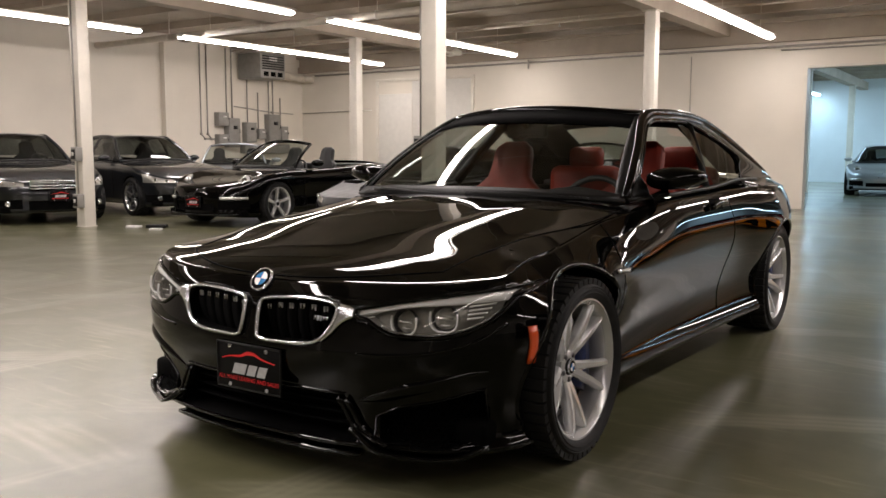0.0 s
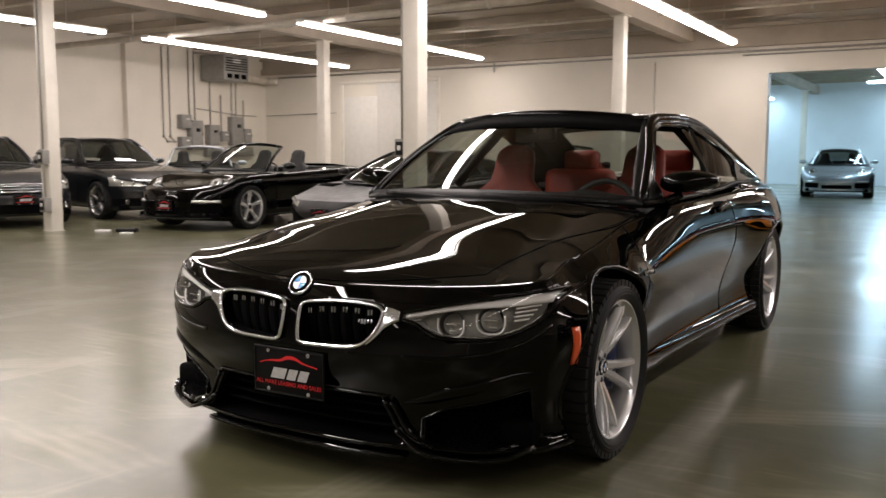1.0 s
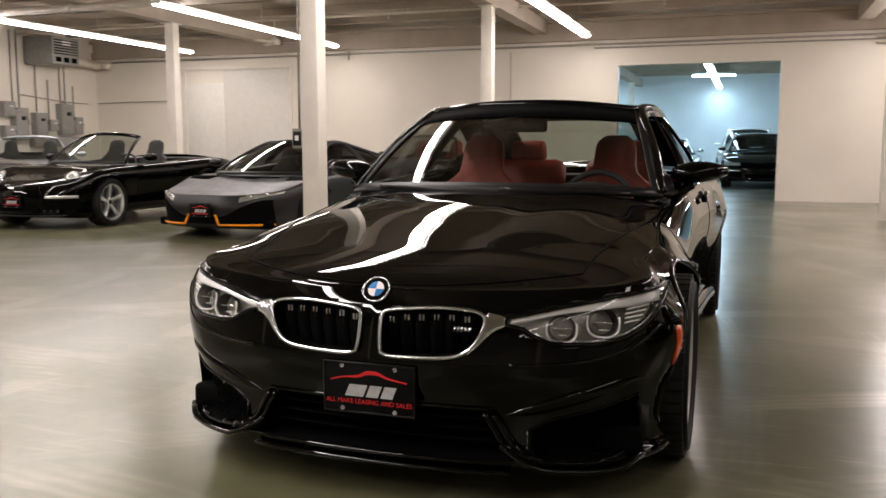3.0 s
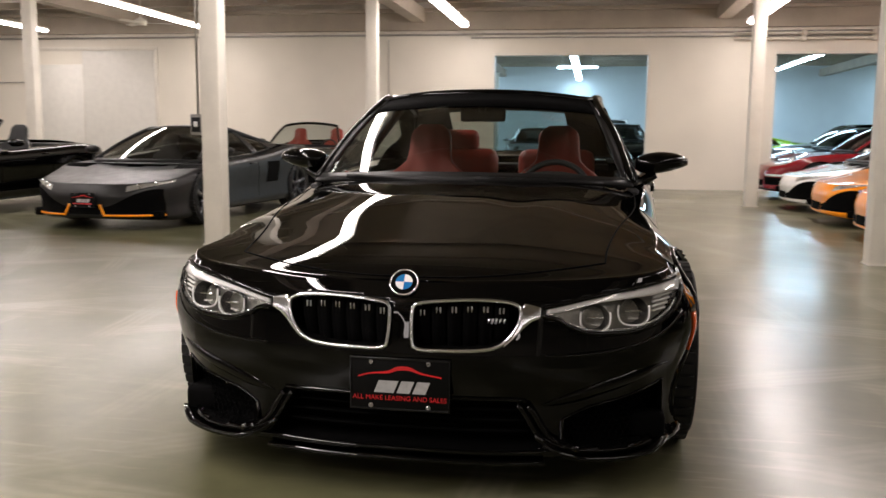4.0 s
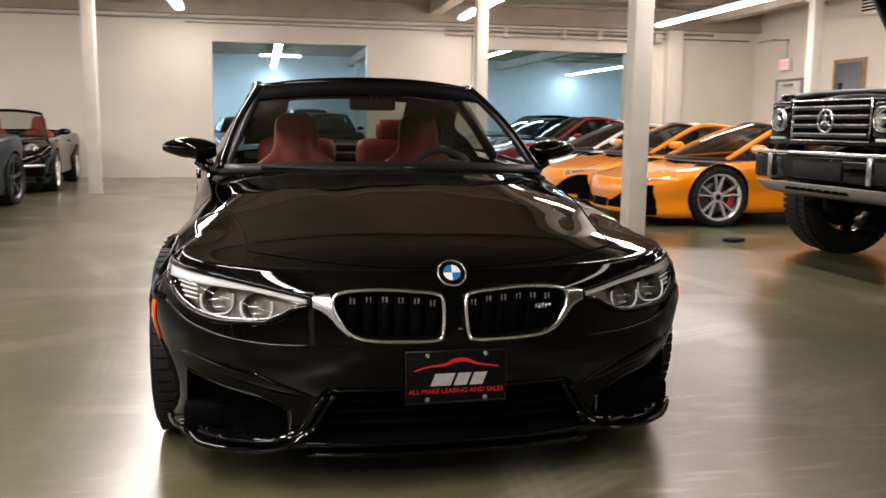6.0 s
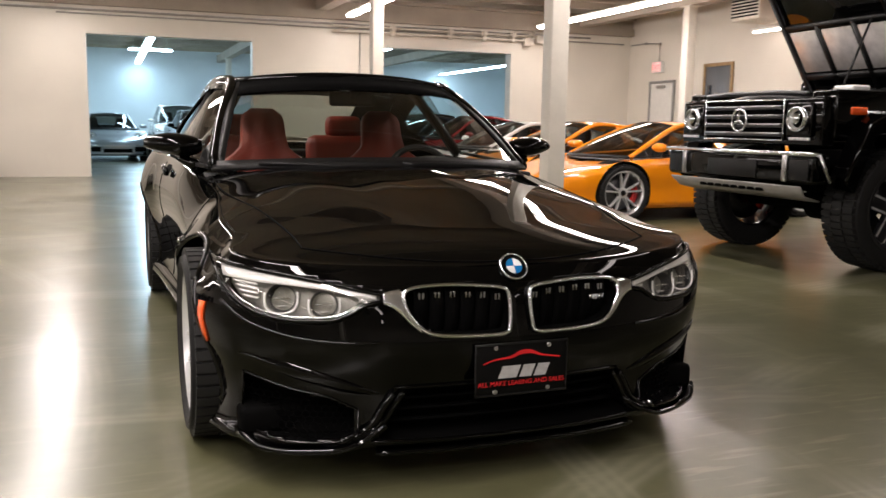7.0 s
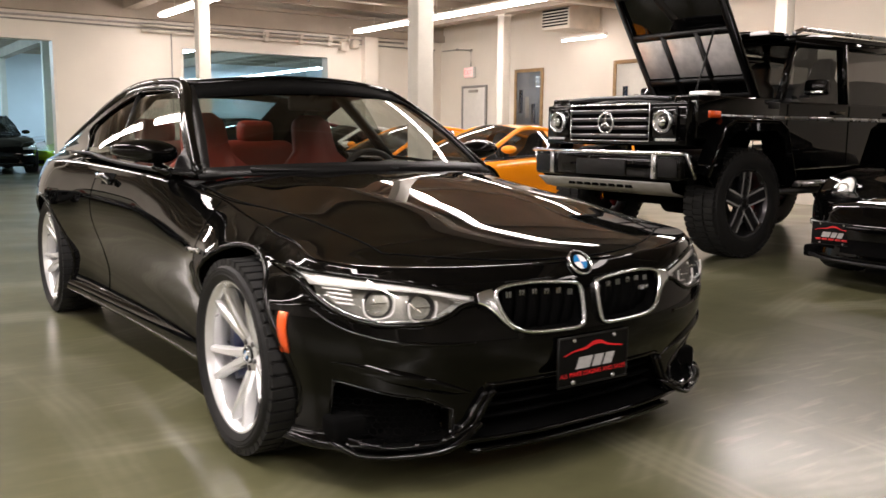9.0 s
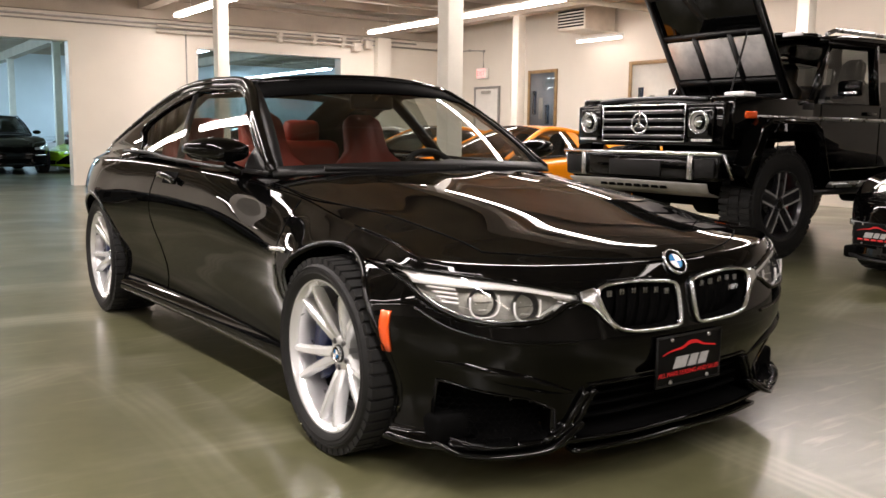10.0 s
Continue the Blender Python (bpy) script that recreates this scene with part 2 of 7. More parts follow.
def wall_material(name, base, scale=1.0):
    """Painted blockwork: faint courses, patchy paint."""
    m = mat(name, base, rough=0.55, noise_amt=0.10, noise_scale=0.9, rough_var=0.08)
    nt = m.node_tree
    b = nt.nodes["Principled BSDF"]
    tc = nt.nodes.new("ShaderNodeTexCoord")
    sep = nt.nodes.new("ShaderNodeSeparateXYZ")
    add = nt.nodes.new("ShaderNodeMath")
    comb = nt.nodes.new("ShaderNodeCombineXYZ")
    br = nt.nodes.new("ShaderNodeTexBrick")
    br.inputs["Scale"].default_value = 1.0
    br.inputs["Brick Width"].default_value = 0.4
    br.inputs["Row Height"].default_value = 0.2
    br.inputs["Mortar Size"].default_value = 0.006
    br.inputs["Mortar Smooth"].default_value = 0.6
    br.inputs["Color1"].default_value = (1, 1, 1, 1)
    br.inputs["Color2"].default_value = (.97, .97, .97, 1)
    br.inputs["Mortar"].default_value = (.6, .6, .6, 1)
    n = nt.nodes.new("ShaderNodeTexNoise")
    n.inputs["Scale"].default_value = 60
    mx = nt.nodes.new("ShaderNodeMath")
    mx.operation = "MULTIPLY_ADD"
    mx.inputs[1].default_value = 0.25
    bp = nt.nodes.new("ShaderNodeBump")
    bp.inputs["Strength"].default_value = 0.25
    bp.inputs["Distance"].default_value = 0.006
    L = nt.links.new
    L(tc.outputs["Object"], sep.inputs[0])
    L(sep.outputs[0], add.inputs[0])
    L(sep.outputs[1], add.inputs[1])
    L(add.outputs[0], comb.inputs[0])
    L(sep.outputs[2], comb.inputs[1])
    L(comb.outputs[0], br.inputs["Vector"])
    L(tc.outputs["Object"], n.inputs["Vector"])
    L(n.outputs["Fac"], mx.inputs[0])
    L(br.outputs["Color"], mx.inputs[2])
    L(mx.outputs[0], bp.inputs["Height"])
    L(bp.outputs[0], b.inputs["Normal"])
    return m


def floor_material():
    """Worn green-grey epoxy: blotches, scuffs, pools of shine."""
    m = bpy.data.materials.new("epoxy_floor")
    m.use_nodes = True
    nt = m.node_tree
    b = nt.nodes["Principled BSDF"]
    tc = nt.nodes.new("ShaderNodeTexCoord")
    big = nt.nodes.new("ShaderNodeTexNoise")
    big.inputs["Scale"].default_value = 0.55
    big.inputs["Detail"].default_value = 5
    fine = nt.nodes.new("ShaderNodeTexNoise")
    fine.inputs["Scale"].default_value = 9
    fine.inputs["Detail"].default_value = 8
    st = nt.nodes.new("ShaderNodeMapping")
    st.inputs["Scale"].default_value = (2.4, 17, 1)
    st.inputs["Rotation"].default_value = (0, 0, 0.5)
    scr = nt.nodes.new("ShaderNodeTexNoise")
    scr.inputs["Scale"].default_value = 1.2
    scr.inputs["Detail"].default_value = 6
    r1 = nt.nodes.new("ShaderNodeValToRGB")
    r1.color_ramp.elements[0].position, r1.color_ramp.elements[0].color = 0.34, (0.086, 0.085, 0.042, 1)
    r1.color_ramp.elements[1].position, r1.color_ramp.elements[1].color = 0.68, (0.137, 0.133, 0.073, 1)
    mix = nt.nodes.new("ShaderNodeMix")
    mix.data_type, mix.blend_type = "RGBA", "MULTIPLY"
    mix.inputs["Factor"].default_value = 0.5
    r2 = nt.nodes.new("ShaderNodeValToRGB")
    r2.color_ramp.elements[0].position, r2.color_ramp.elements[0].color = 0.35, (0.72, 0.72, 0.68, 1)
    r2.color_ramp.elements[1].position, r2.color_ramp.elements[1].color = 0.6, (1, 1, 1, 1)
    L = nt.links.new
    L(tc.outputs["Object"], big.inputs["Vector"])
    L(tc.outputs["Object"], fine.inputs["Vector"])
    L(tc.outputs["Object"], st.inputs["Vector"])
    L(st.outputs[0], scr.inputs["Vector"])
    L(big.outputs["Fac"], r1.inputs[0])
    L(fine.outputs["Fac"], r2.inputs[0])
    L(r1.outputs[0], mix.inputs["A"])
    L(r2.outputs[0], mix.inputs["B"])
    # pale tyre scuffs in worn areas
    worn = nt.nodes.new("ShaderNodeMapRange")
    worn.inputs["From Min"].default_value, worn.inputs["From Max"].default_value = 0.55, 0.70
    area = nt.nodes.new("ShaderNodeMapRange")
    area.inputs["From Min"].default_value, area.inputs["From Max"].default_value = 0.42, 0.58
    both = nt.nodes.new("ShaderNodeMath")
    both.operation = "MULTIPLY"
    scuff = nt.nodes.new("ShaderNodeMix")
    scuff.data_type = "RGBA"
    scuff.inputs["B"].default_value = (0.20, 0.19, 0.12, 1)
    L(scr.outputs["Fac"], worn.inputs["Value"])
    L(big.outputs["Fac"], area.inputs["Value"])
    L(worn.outputs[0], both.inputs[0])
    L(area.outputs[0], both.inputs[1])
    L(both.outputs[0], scuff.inputs["Factor"])
    L(mix.outputs["Result"], scuff.inputs["A"])
    # pale tyre tracks: long arcs left by cars that were turned on the spot
    track = scuff
    for k, (ox, oy, gap) in enumerate(((-14.0, 5.5, .40), (4.5, -7.5, .33), (-6.0, -9.0, .27))):
        mp = nt.nodes.new("ShaderNodeMapping")
        mp.inputs["Location"].default_value = (-ox, -oy, 0)
        wave = nt.nodes.new("ShaderNodeTexWave")
        wave.wave_type, wave.rings_direction = "RINGS", "Z"
        wave.inputs["Scale"].default_value = gap
        wave.inputs["Distortion"].default_value = 1.6
        wave.inputs["Detail"].default_value = 1
        wave.inputs["Detail Scale"].default_value = .25
        tread = nt.nodes.new("ShaderNodeTexWave")
        tread.wave_type, tread.rings_direction = "RINGS", "Z"
        tread.inputs["Scale"].default_value = gap * 17
        tread.inputs["Distortion"].default_value = 2.0
        band = nt.nodes.new("ShaderNodeMapRange")
        band.inputs["From Min"].default_value, band.inputs["From Max"].default_value = .84, .93
        patch_ = nt.nodes.new("ShaderNodeTexNoise")
        patch_.inputs["Scale"].default_value = .75 + .2 * k
        patch_.inputs["Detail"].default_value = 5
        keep = nt.nodes.new("ShaderNodeMapRange")
        keep.inputs["From Min"].default_value, keep.inputs["From Max"].default_value = .46, .64
        keep.inputs["To Max"].default_value = .6
        ridge = nt.nodes.new("ShaderNodeMapRange")
        ridge.inputs["To Min"].default_value = .55
        m1, m2 = nt.nodes.new("ShaderNodeMath"), nt.nodes.new("ShaderNodeMath")
        m1.operation = m2.operation = "MULTIPLY"
        over = nt.nodes.new("ShaderNodeMix")
        over.data_type = "RGBA"
        over.inputs["B"].default_value = (.27, .26, .185, 1)
        L(tc.outputs["Object"], mp.inputs["Vector"])
        L(mp.outputs[0], wave.inputs["Vector"])
        L(mp.outputs[0], tread.inputs["Vector"])
        L(mp.outputs[0], patch_.inputs["Vector"])
        L(wave.outputs["Fac"], band.inputs["Value"])
        L(tread.outputs["Fac"], ridge.inputs["Value"])
        L(patch_.outputs["Fac"], keep.inputs["Value"])
        L(band.outputs[0], m1.inputs[0])
        L(ridge.outputs[0], m1.inputs[1])
        L(m1.outputs[0], m2.inputs[0])
        L(keep.outputs[0], m2.inputs[1])
        L(m2.outputs[0], over.inputs["Factor"])
        L(track.outputs["Result"], over.inputs["A"])
        track = over
    L(track.outputs["Result"], b.inputs["Base Color"])
    b.inputs["Roughness"].default_value = 0.30
    b.inputs["Specular IOR Level"].default_value = 0.25
    sheen = nt.nodes.new("ShaderNodeTexNoise")
    sheen.inputs["Scale"].default_value = 0.8
    sheen.inputs["Detail"].default_value = 2
    cw = nt.nodes.new("ShaderNodeMapRange")
    cw.inputs["From Min"].default_value, cw.inputs["From Max"].default_value = 0.35, 0.65
    cw.inputs["To Min"].default_value, cw.inputs["To Max"].default_value = 0.34, 0.85
    L(tc.outputs["Object"], sheen.inputs["Vector"])
    L(sheen.outputs["Fac"], cw.inputs["Value"])
    L(cw.outputs[0], b.inputs["Coat Weight"])
    b.inputs["Coat Roughness"].default_value = 0.22
    ripple = nt.nodes.new("ShaderNodeTexNoise")
    ripple.inputs["Scale"].default_value = 7
    ripple.inputs["Detail"].default_value = 4
    bp = nt.nodes.new("ShaderNodeBump")
    bp.inputs["Strength"].default_value = 0.35
    bp.inputs["Distance"].default_value = 0.004
    L(tc.outputs["Object"], ripple.inputs["Vector"])
    L(ripple.outputs["Fac"], bp.inputs["Height"])
    L(bp.outputs[0], b.inputs["Coat Normal"])
    return m


M_WALL = wall_material("cream_block_wall", (0.74, 0.69, 0.60))
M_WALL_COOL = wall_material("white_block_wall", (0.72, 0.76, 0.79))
M_FLOOR = floor_material()
M_CEIL = mat("painted_deck", (0.42, 0.36, 0.29), rough=0.7, noise_amt=0.22, noise_scale=1.5, bump=0.2, bump_scale=60)
M_STEELW = mat("white_painted_steel", (0.74, 0.70, 0.62), rough=0.42, noise_amt=0.12, noise_scale=4, bump=0.15, bump_scale=80)
M_PIPE = mat("painted_pipe", (0.66, 0.60, 0.51), rough=0.45, noise_amt=0.2, noise_scale=5)
M_GREYBOX = mat("grey_enamel_box", (0.27, 0.26, 0.24), rough=0.4, noise_amt=0.2, noise_scale=9)
M_TUBE = mat("fluorescent_tube_warm", (0.9, 0.9, 0.9), emit=(1.0, 0.875, 0.81), strength=44.0)
M_TUBE_COOL = mat("fluorescent_tube_cool", (0.9, 0.9, 0.9), emit=(0.58, 0.83, 1.0), strength=46.0)
# dimmer and brighter copies, mostly for unseen lamps added over and behind the camera
M_TUBE_DIM = mat("fluorescent_tube_dim", (0.9, 0.9, 0.9), emit=(1.0, 0.87, 0.80), strength=12.0)
M_TUBE_STRONG = mat("fluorescent_tube_strong", (0.9, 0.9, 0.9), emit=(1.0, 0.88, 0.82), strength=86.0)
M_FIX = mat("white_fixture", (0.78, 0.77, 0.74), rough=0.35, noise_amt=0.06)


def slab(name, lo, hi, material, label="", bevel=0.0, category=""):
    return tagged(Shape().box(lo, hi, bevel=bevel).make(name, material, smooth=False), label, category, kind="structure")


slab("floor", (X0 - .3, Y0 - .3, -.2), (XF + .3, FAR + .3, 0), M_FLOOR, "worn glossy green-grey epoxy floor")
nw = Shape()
for a, b in ((X0 - .3, OPEN[0][0]), (OPEN[0][1], OPEN[1][0]), (OPEN[1][1], XF + .3)):
    nw.box((a, Y1, 0), (b, Y1 + .25, ZC))
for a, b in OPEN:
    nw.box((a, Y1, OPEN_H), (b, Y1 + .25, ZC))
tagged(nw.make("wall_north", M_WALL, smooth=False), "cream painted block wall with two wide openings", kind="structure")
slab("wall_west", (X0 - .3, Y0, 0), (X0, Y1, ZC), M_WALL, "cream painted block wall")
slab("wall_east", (X1, Y0, 0), (X1 + .3, Y1, ZC), M_WALL, "cream painted block wall")
slab("wall_south", (X0 - .3, Y0 - .3, 0), (X1 + .3, Y0, ZC), M_WALL, "cream painted block wall")
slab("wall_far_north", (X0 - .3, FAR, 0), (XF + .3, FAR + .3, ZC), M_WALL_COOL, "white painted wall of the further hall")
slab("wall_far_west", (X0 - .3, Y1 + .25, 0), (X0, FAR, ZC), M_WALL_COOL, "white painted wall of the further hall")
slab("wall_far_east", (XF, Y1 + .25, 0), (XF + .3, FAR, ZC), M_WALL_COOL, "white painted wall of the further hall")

ce = Shape().box((X0 - .3, Y0 - .3, ZC), (XF + .3, FAR + .3, ZC + .25))
for k in range(34):
    y = -8.2 + 1.52 * k
    if y < FAR - .1 and not Y1 - .06 < y < Y1 + .31:
        ce.box((X0, y - .05, ZC - .14), (X1 if y < Y1 else XF, y + .05, ZC))
for gx in (-12.18, -5.99, .087, 6.2):
    ce.box((gx - .13, Y0, ZC - .42), (gx + .13, Y1 - .02, ZC - .145))
    ce.box((gx - .13, Y1 + .27, ZC - .42), (gx + .13, FAR, ZC - .145))
for y in (3.68, 9.88, 16.09):
    ce.box((X0, y - .10, ZC - .145), (X1, y + .10, ZC - .142))
ce.box((X0, Y1 - .16, 3.20), (X1, Y1 - .003, 3.36))
ce.box((X0, Y1 - .10, 3.36), (X1, Y1 - .003, 3.56))
ce.box((X0, Y1 - .22, 3.56), (X1, Y1 - .003, ZC - .145))
tagged(ce.make("ceiling", M_CEIL, smooth=False), "painted steel deck ceiling with joists and girders", kind="structure")

for a, b in OPEN:
    fr = Shape()
    fr.box((a - .02, Y1 - .012, 0), (a + .03, Y1 + .262, OPEN_H))
    fr.box((b - .03, Y1 - .012, 0), (b + .02, Y1 + .262, OPEN_H))
    fr.box((a + .03, Y1 - .012, OPEN_H - .03), (b - .03, Y1 + .262, OPEN_H + .02))
    tagged(fr.make("trim", M_STEELW, smooth=False), "white painted steel opening frame", kind="structure")

# columns
def column(x, y):
    c = empty("column", x, y, 0, label="white painted square steel column", category="column", group="hall columns")
    Shape().box((-.095, -.095, 0), (.095, .095, ZC - .42), bevel=.012).make("shaft", M_STEELW, c)
    Shape().box((-.105, -.105, 0), (.105, .105, .012), bevel=.003).make("base_plate", M_STEELW, c)
    Shape().box((-.13, -.16, ZC - .436), (.13, .16, ZC - .421), bevel=.002).make("cap_plate", M_STEELW, c)
    return c


first = column(-12.18, 9.92)
for x, y in ((-5.99, 9.88), (.087, 9.88), (6.2, 9.88), (-12.18, 16.09), (-5.99, 16.09), (.087, 16.09), (6.2, 16.09),
             (-12.18, -2.5), (-5.99, -2.5), (.087, -2.5), (-5.99, 28), (.087, 28), (-5.99, 35), (.087, 35)):
    copy_thing(first, pose(x, y, 0))

# strip lights
def strip_light(x, ya, yb, z, m):
    f = empty("strip_light", x, ya, z, label="short suspended fluorescent light across a longer one" if yb - ya < 2 else "long suspended fluorescent strip light, lit", category="ceiling light", group="strip lights")
    n = yb - ya
    Shape().box((-.075, 0, .03), (.075, n, .085), bevel=.008).make("fixture_body", M_FIX, f)
    rows = [[(.088 * math.cos(q), yy, .034 - .04 * math.sin(q)) for q in np.linspace(0, math.pi, 9)] for yy in (.01, n - .01)]
    Shape().grid(rows, False).make("diffuser", m, f, "glowing diffuser")
    Shape().add([(-.115, 0, .07), (-.075, 0, .088), (.075, 0, .088), (.115, 0, .07), (-.115, n, .07), (-.075, n, .088), (.075, n, .088), (.115, n, .07)],
                [(0, 1, 5, 4), (1, 2, 6, 5), (2, 3, 7, 6)]).make("reflector", M_FIX, f, thick=.003)
    for k in (.12, .5, .88):
        Shape().tube([(0, n * k, .085), (0, n * k, ZC - z + .003)], .005, 6).make("hanger", M_STEELW, f)
    return f


LAMP_Z = 3.19
for x in (-14.1, -10.4, -4.95, .52, 4.76):
    for ya, yb in ((13.3, 19.4), (6.3, 12.4), (-.9, 5.2), (-8.1, -2.0)):
        if ya < 0 and x in (-14.1, 4.76):
            continue
        # ya < 0: unseen added lamps, strengths set for bonnet highlights and a dark nose
        strip_light(x, ya, yb, LAMP_Z, M_TUBE_DIM if x == .52 and -2 < ya < 0 else M_TUBE_STRONG if x == -4.95 and -2 < ya < 0 else M_TUBE_DIM if ya < -2 else M_TUBE)
for x in (-12.0, -7.5, -2.95, 3.45, 9.2):
    for ya, yb in ((25.0, 31.0), (31.3, 37.2)):
        if x < 9 or ya > 30:
            strip_light(x, ya if x < 9 else 29.7, yb, LAMP_Z, M_TUBE_COOL)
cross = strip_light(0, 0, 1.2, LAMP_Z - .12, M_TUBE_COOL)
cross.matrix_world = pose(-2.27, 28.9, LAMP_Z - .12, 0, 0, 90)

# pipe under the ceiling
pp = empty("ceiling_pipe", 0, 13.78, 3.32, label="cream painted pipe hung under the ceiling", category="pipe")
Shape().tube([(X0 + .05, 0, 0), (-6.6, 0, 0), (-6.2, 0, .03), (X1 - .05, 0, .03)], .062, 14).make("pipe_run", M_PIPE, pp)
for x in (-15, -12.4, -9.8, -7.2, -3, 1, 5):
    Shape().lathe([(-.02, .068), (-.02, .074), (.02, .074), (.02, .068)], 16, "x", (x, 0, 0 if x < -6.5 else .03)).make("pipe_clamp", M_STEELW, pp)
    Shape().tube([(x, 0, .07), (x, 0, ZC - 3.32 + .003)], .008, 6).make("pipe_hanger", M_STEELW, pp)

# ---- cars ----
def smooth01(a, b, x):
    t = min(max((x - a) / (b - a), 0.0), 1.0)
    return t * t * (3 - 2 * t)


class Body:
    """A car shell: a wall that wraps round the plan outline, and a top sheet inside its shoulder line."""
    def __init__(self, plan, zb, zs, zc, dn, ds, dt, nfront=40, nrest=70, rows=18, dome=None, edge=3.0, swell=None, warp=None):
        fine = spline(plan, 900)
        s = np.concatenate([[0], np.cumsum(np.linalg.norm(np.diff(fine, axis=0), axis=1))])
        q = np.concatenate([np.linspace(0, 1.35, nfront, endpoint=False), np.linspace(1.35, s[-1], nrest)])
        self.c = np.stack([np.interp(q, s, fine[:, k]) for k in (0, 1)], 1)
        t = np.gradient(self.c, axis=0)
        t /= np.linalg.norm(t, axis=1)[:, None]
        self.n = np.stack([t[:, 1], -t[:, 0]], 1)
        self.n[0], self.n[-1] = (0, -1), (0, 1)
        self.zb, self.zs, self.zc, self.dome, self.edge, self.warp = zb, zs, zc, dome, edge, warp
        swell = swell or (lambda y, z: 0.0)
        P = np.zeros((len(self.c), rows + 1, 3))
        for i, ((x, y), (nx, ny)) in enumerate(zip(self.c, self.n)):
            wf, wt, ws = max(-ny, 0) ** 2, max(ny, 0) ** 2, nx * nx
            lo, hi = zb(y), zs(y + ny * (wf * dn(1) + wt * dt(1) + ws * ds(1)))
            for j in range(rows + 1):
                r = j / rows
                d = wf * dn(r) + wt * dt(r) + ws * (ds(r) + swell(y, lo + (hi - lo) * r))
                px = 0.0 if i in (0, len(self.c) - 1) else max(x + nx * d, 0.0)
                P[i, j] = px, y + ny * d, lo + (hi - lo) * r
        self.P, self.rows, self.cache, self.flank = P, rows, {}, {}

    def top(self, x, y, xe):
        """Height of the top sheet."""
        k = min(abs(x) / max(xe, 1e-4), 1.0)
        e, c = self.zs(y), self.zc(self.warp(abs(x), y) if self.warp else y)
        z = c + (e - c) * k ** (self.edge(y) if callable(self.edge) else self.edge)
        return z + (self.dome(abs(x), y, k) if self.dome else 0.0)

    def sheet(self, axles, cut_cabin, holes, cols=16):
        """Vertices and faces of both halves with wheel openings, the cabin's opening and other holes cut."""
        P, n, m = self.P, len(self.c), self.rows + 1
        V = [list(P[i, j]) for i in range(n) for j in range(m)]
        F = [(i * m + j, (i + 1) * m + j, (i + 1) * m + j + 1, i * m + j + 1) for i in range(n - 1) for j in range(m - 1)]
        keep = []
        for f in F:
            c = np.mean([V[a] for a in f], axis=0)
            if not any(h(c[0], c[1], c[2]) for h in holes):
                keep.append(f)
        F = keep
        for ya, za, ra in axles:
            inside = [abs(v[0]) > 0.45 and (v[1] - ya) ** 2 + (v[2] - za) ** 2 < ra * ra for v in V]
            F = [f for f in F if not all(inside[a] for a in f)]
            used = {a for f in F for a in f}
            for a in used:
                if inside[a]:
                    dy, dz = V[a][1] - ya, V[a][2] - za
                    k = ra / max(math.hypot(dy, dz), 1e-4)
                    V[a][1], V[a][2] = ya + dy * k, za + dz * k
        base = len(V)
        for i in range(n):
            xe, ye, _ = P[i, -1]
            for j in range(cols + 1):
                k = math.cos(j / cols * math.pi / 2) if callable(self.edge) or self.edge > 2.5 else 1 - j / cols
                x = xe * k
                V.append([x, ye, self.top(x, ye, xe)])
        w = cols + 1
        for i in range(n - 1):
            for j in range(cols):
                f = (base + i * w + j, base + (i + 1) * w + j, base + (i + 1) * w + j + 1, base + i * w + j + 1)
                c = np.mean([V[a] for a in f], axis=0)
                if cut_cabin and cut_cabin(c[0], c[1]):
                    continue
                F.append(f)
        k = len(V)
        V += [[-x, y, z] for x, y, z in V]
        F += [tuple(reversed([a + k for a in f])) for f in F]
        return V, F

    def front_y(self, x, z):
        """Depth of the front of the shell at a lateral place and height."""
        key = round(z, 4)
        if key in self.cache:
            return float(np.interp(abs(x), *self.cache[key]))
        xs, ys = [], []
        for i in range(len(self.c)):
            col = self.P[i]
            xs.append(np.interp(z, col[:, 2], col[:, 0]))
            ys.append(np.interp(z, col[:, 2], col[:, 1]))
            if i and xs[-1] <= xs[-2]:
                xs.pop(), ys.pop()
                break
        self.cache[key] = (xs, ys)
        return float(np.interp(abs(x), xs, ys))

    def side_x(self, y, z):
        """Half width of the shell's flank at a place along it and a height."""
        key = round(z, 3)
        if key in self.flank:
            return float(np.interp(y, *self.flank[key]))
        h = len(self.c) // 12
        xs = [np.interp(z, self.P[i, :, 2], self.P[i, :, 0]) for i in range(h, len(self.c) - 4)]
        yy = [np.interp(z, self.P[i, :, 2], self.P[i, :, 1]) for i in range(h, len(self.c) - 4)]
        self.flank[key] = (yy, xs)
        return float(np.interp(y, yy, xs))

    def face(self, x, z, out=0.0):
        """A point on the front, moved out by a distance along the normal."""
        e = 0.004
        y = self.front_y(x, z)
        dx = (self.front_y(x + e, z) - self.front_y(x - e, z)) / (2 * e)
        dz = (self.front_y(x, z + e) - self.front_y(x, z - e)) / (2 * e)
        n = Vector((dx, -1, dz)).normalized()
        return Vector((x, y, z)) + n * out

    def patch(self, sh, x0, x1, lo, hi, out, nx=16, nz=8, side=1):
        """A sheet on the front between two edges, given as heights over the lateral place."""
        rows = []
        for a in range(nx + 1):
            x = x0 + (x1 - x0) * a / nx
            l, h = lo(x), hi(x)
            row = []
            for b in range(nz + 1):
                p = self.face(x, l + (h - l) * b / nz, out)
                row.append((p.x * side, p.y, p.z))
            rows.append(row)
        return sh.grid(rows)


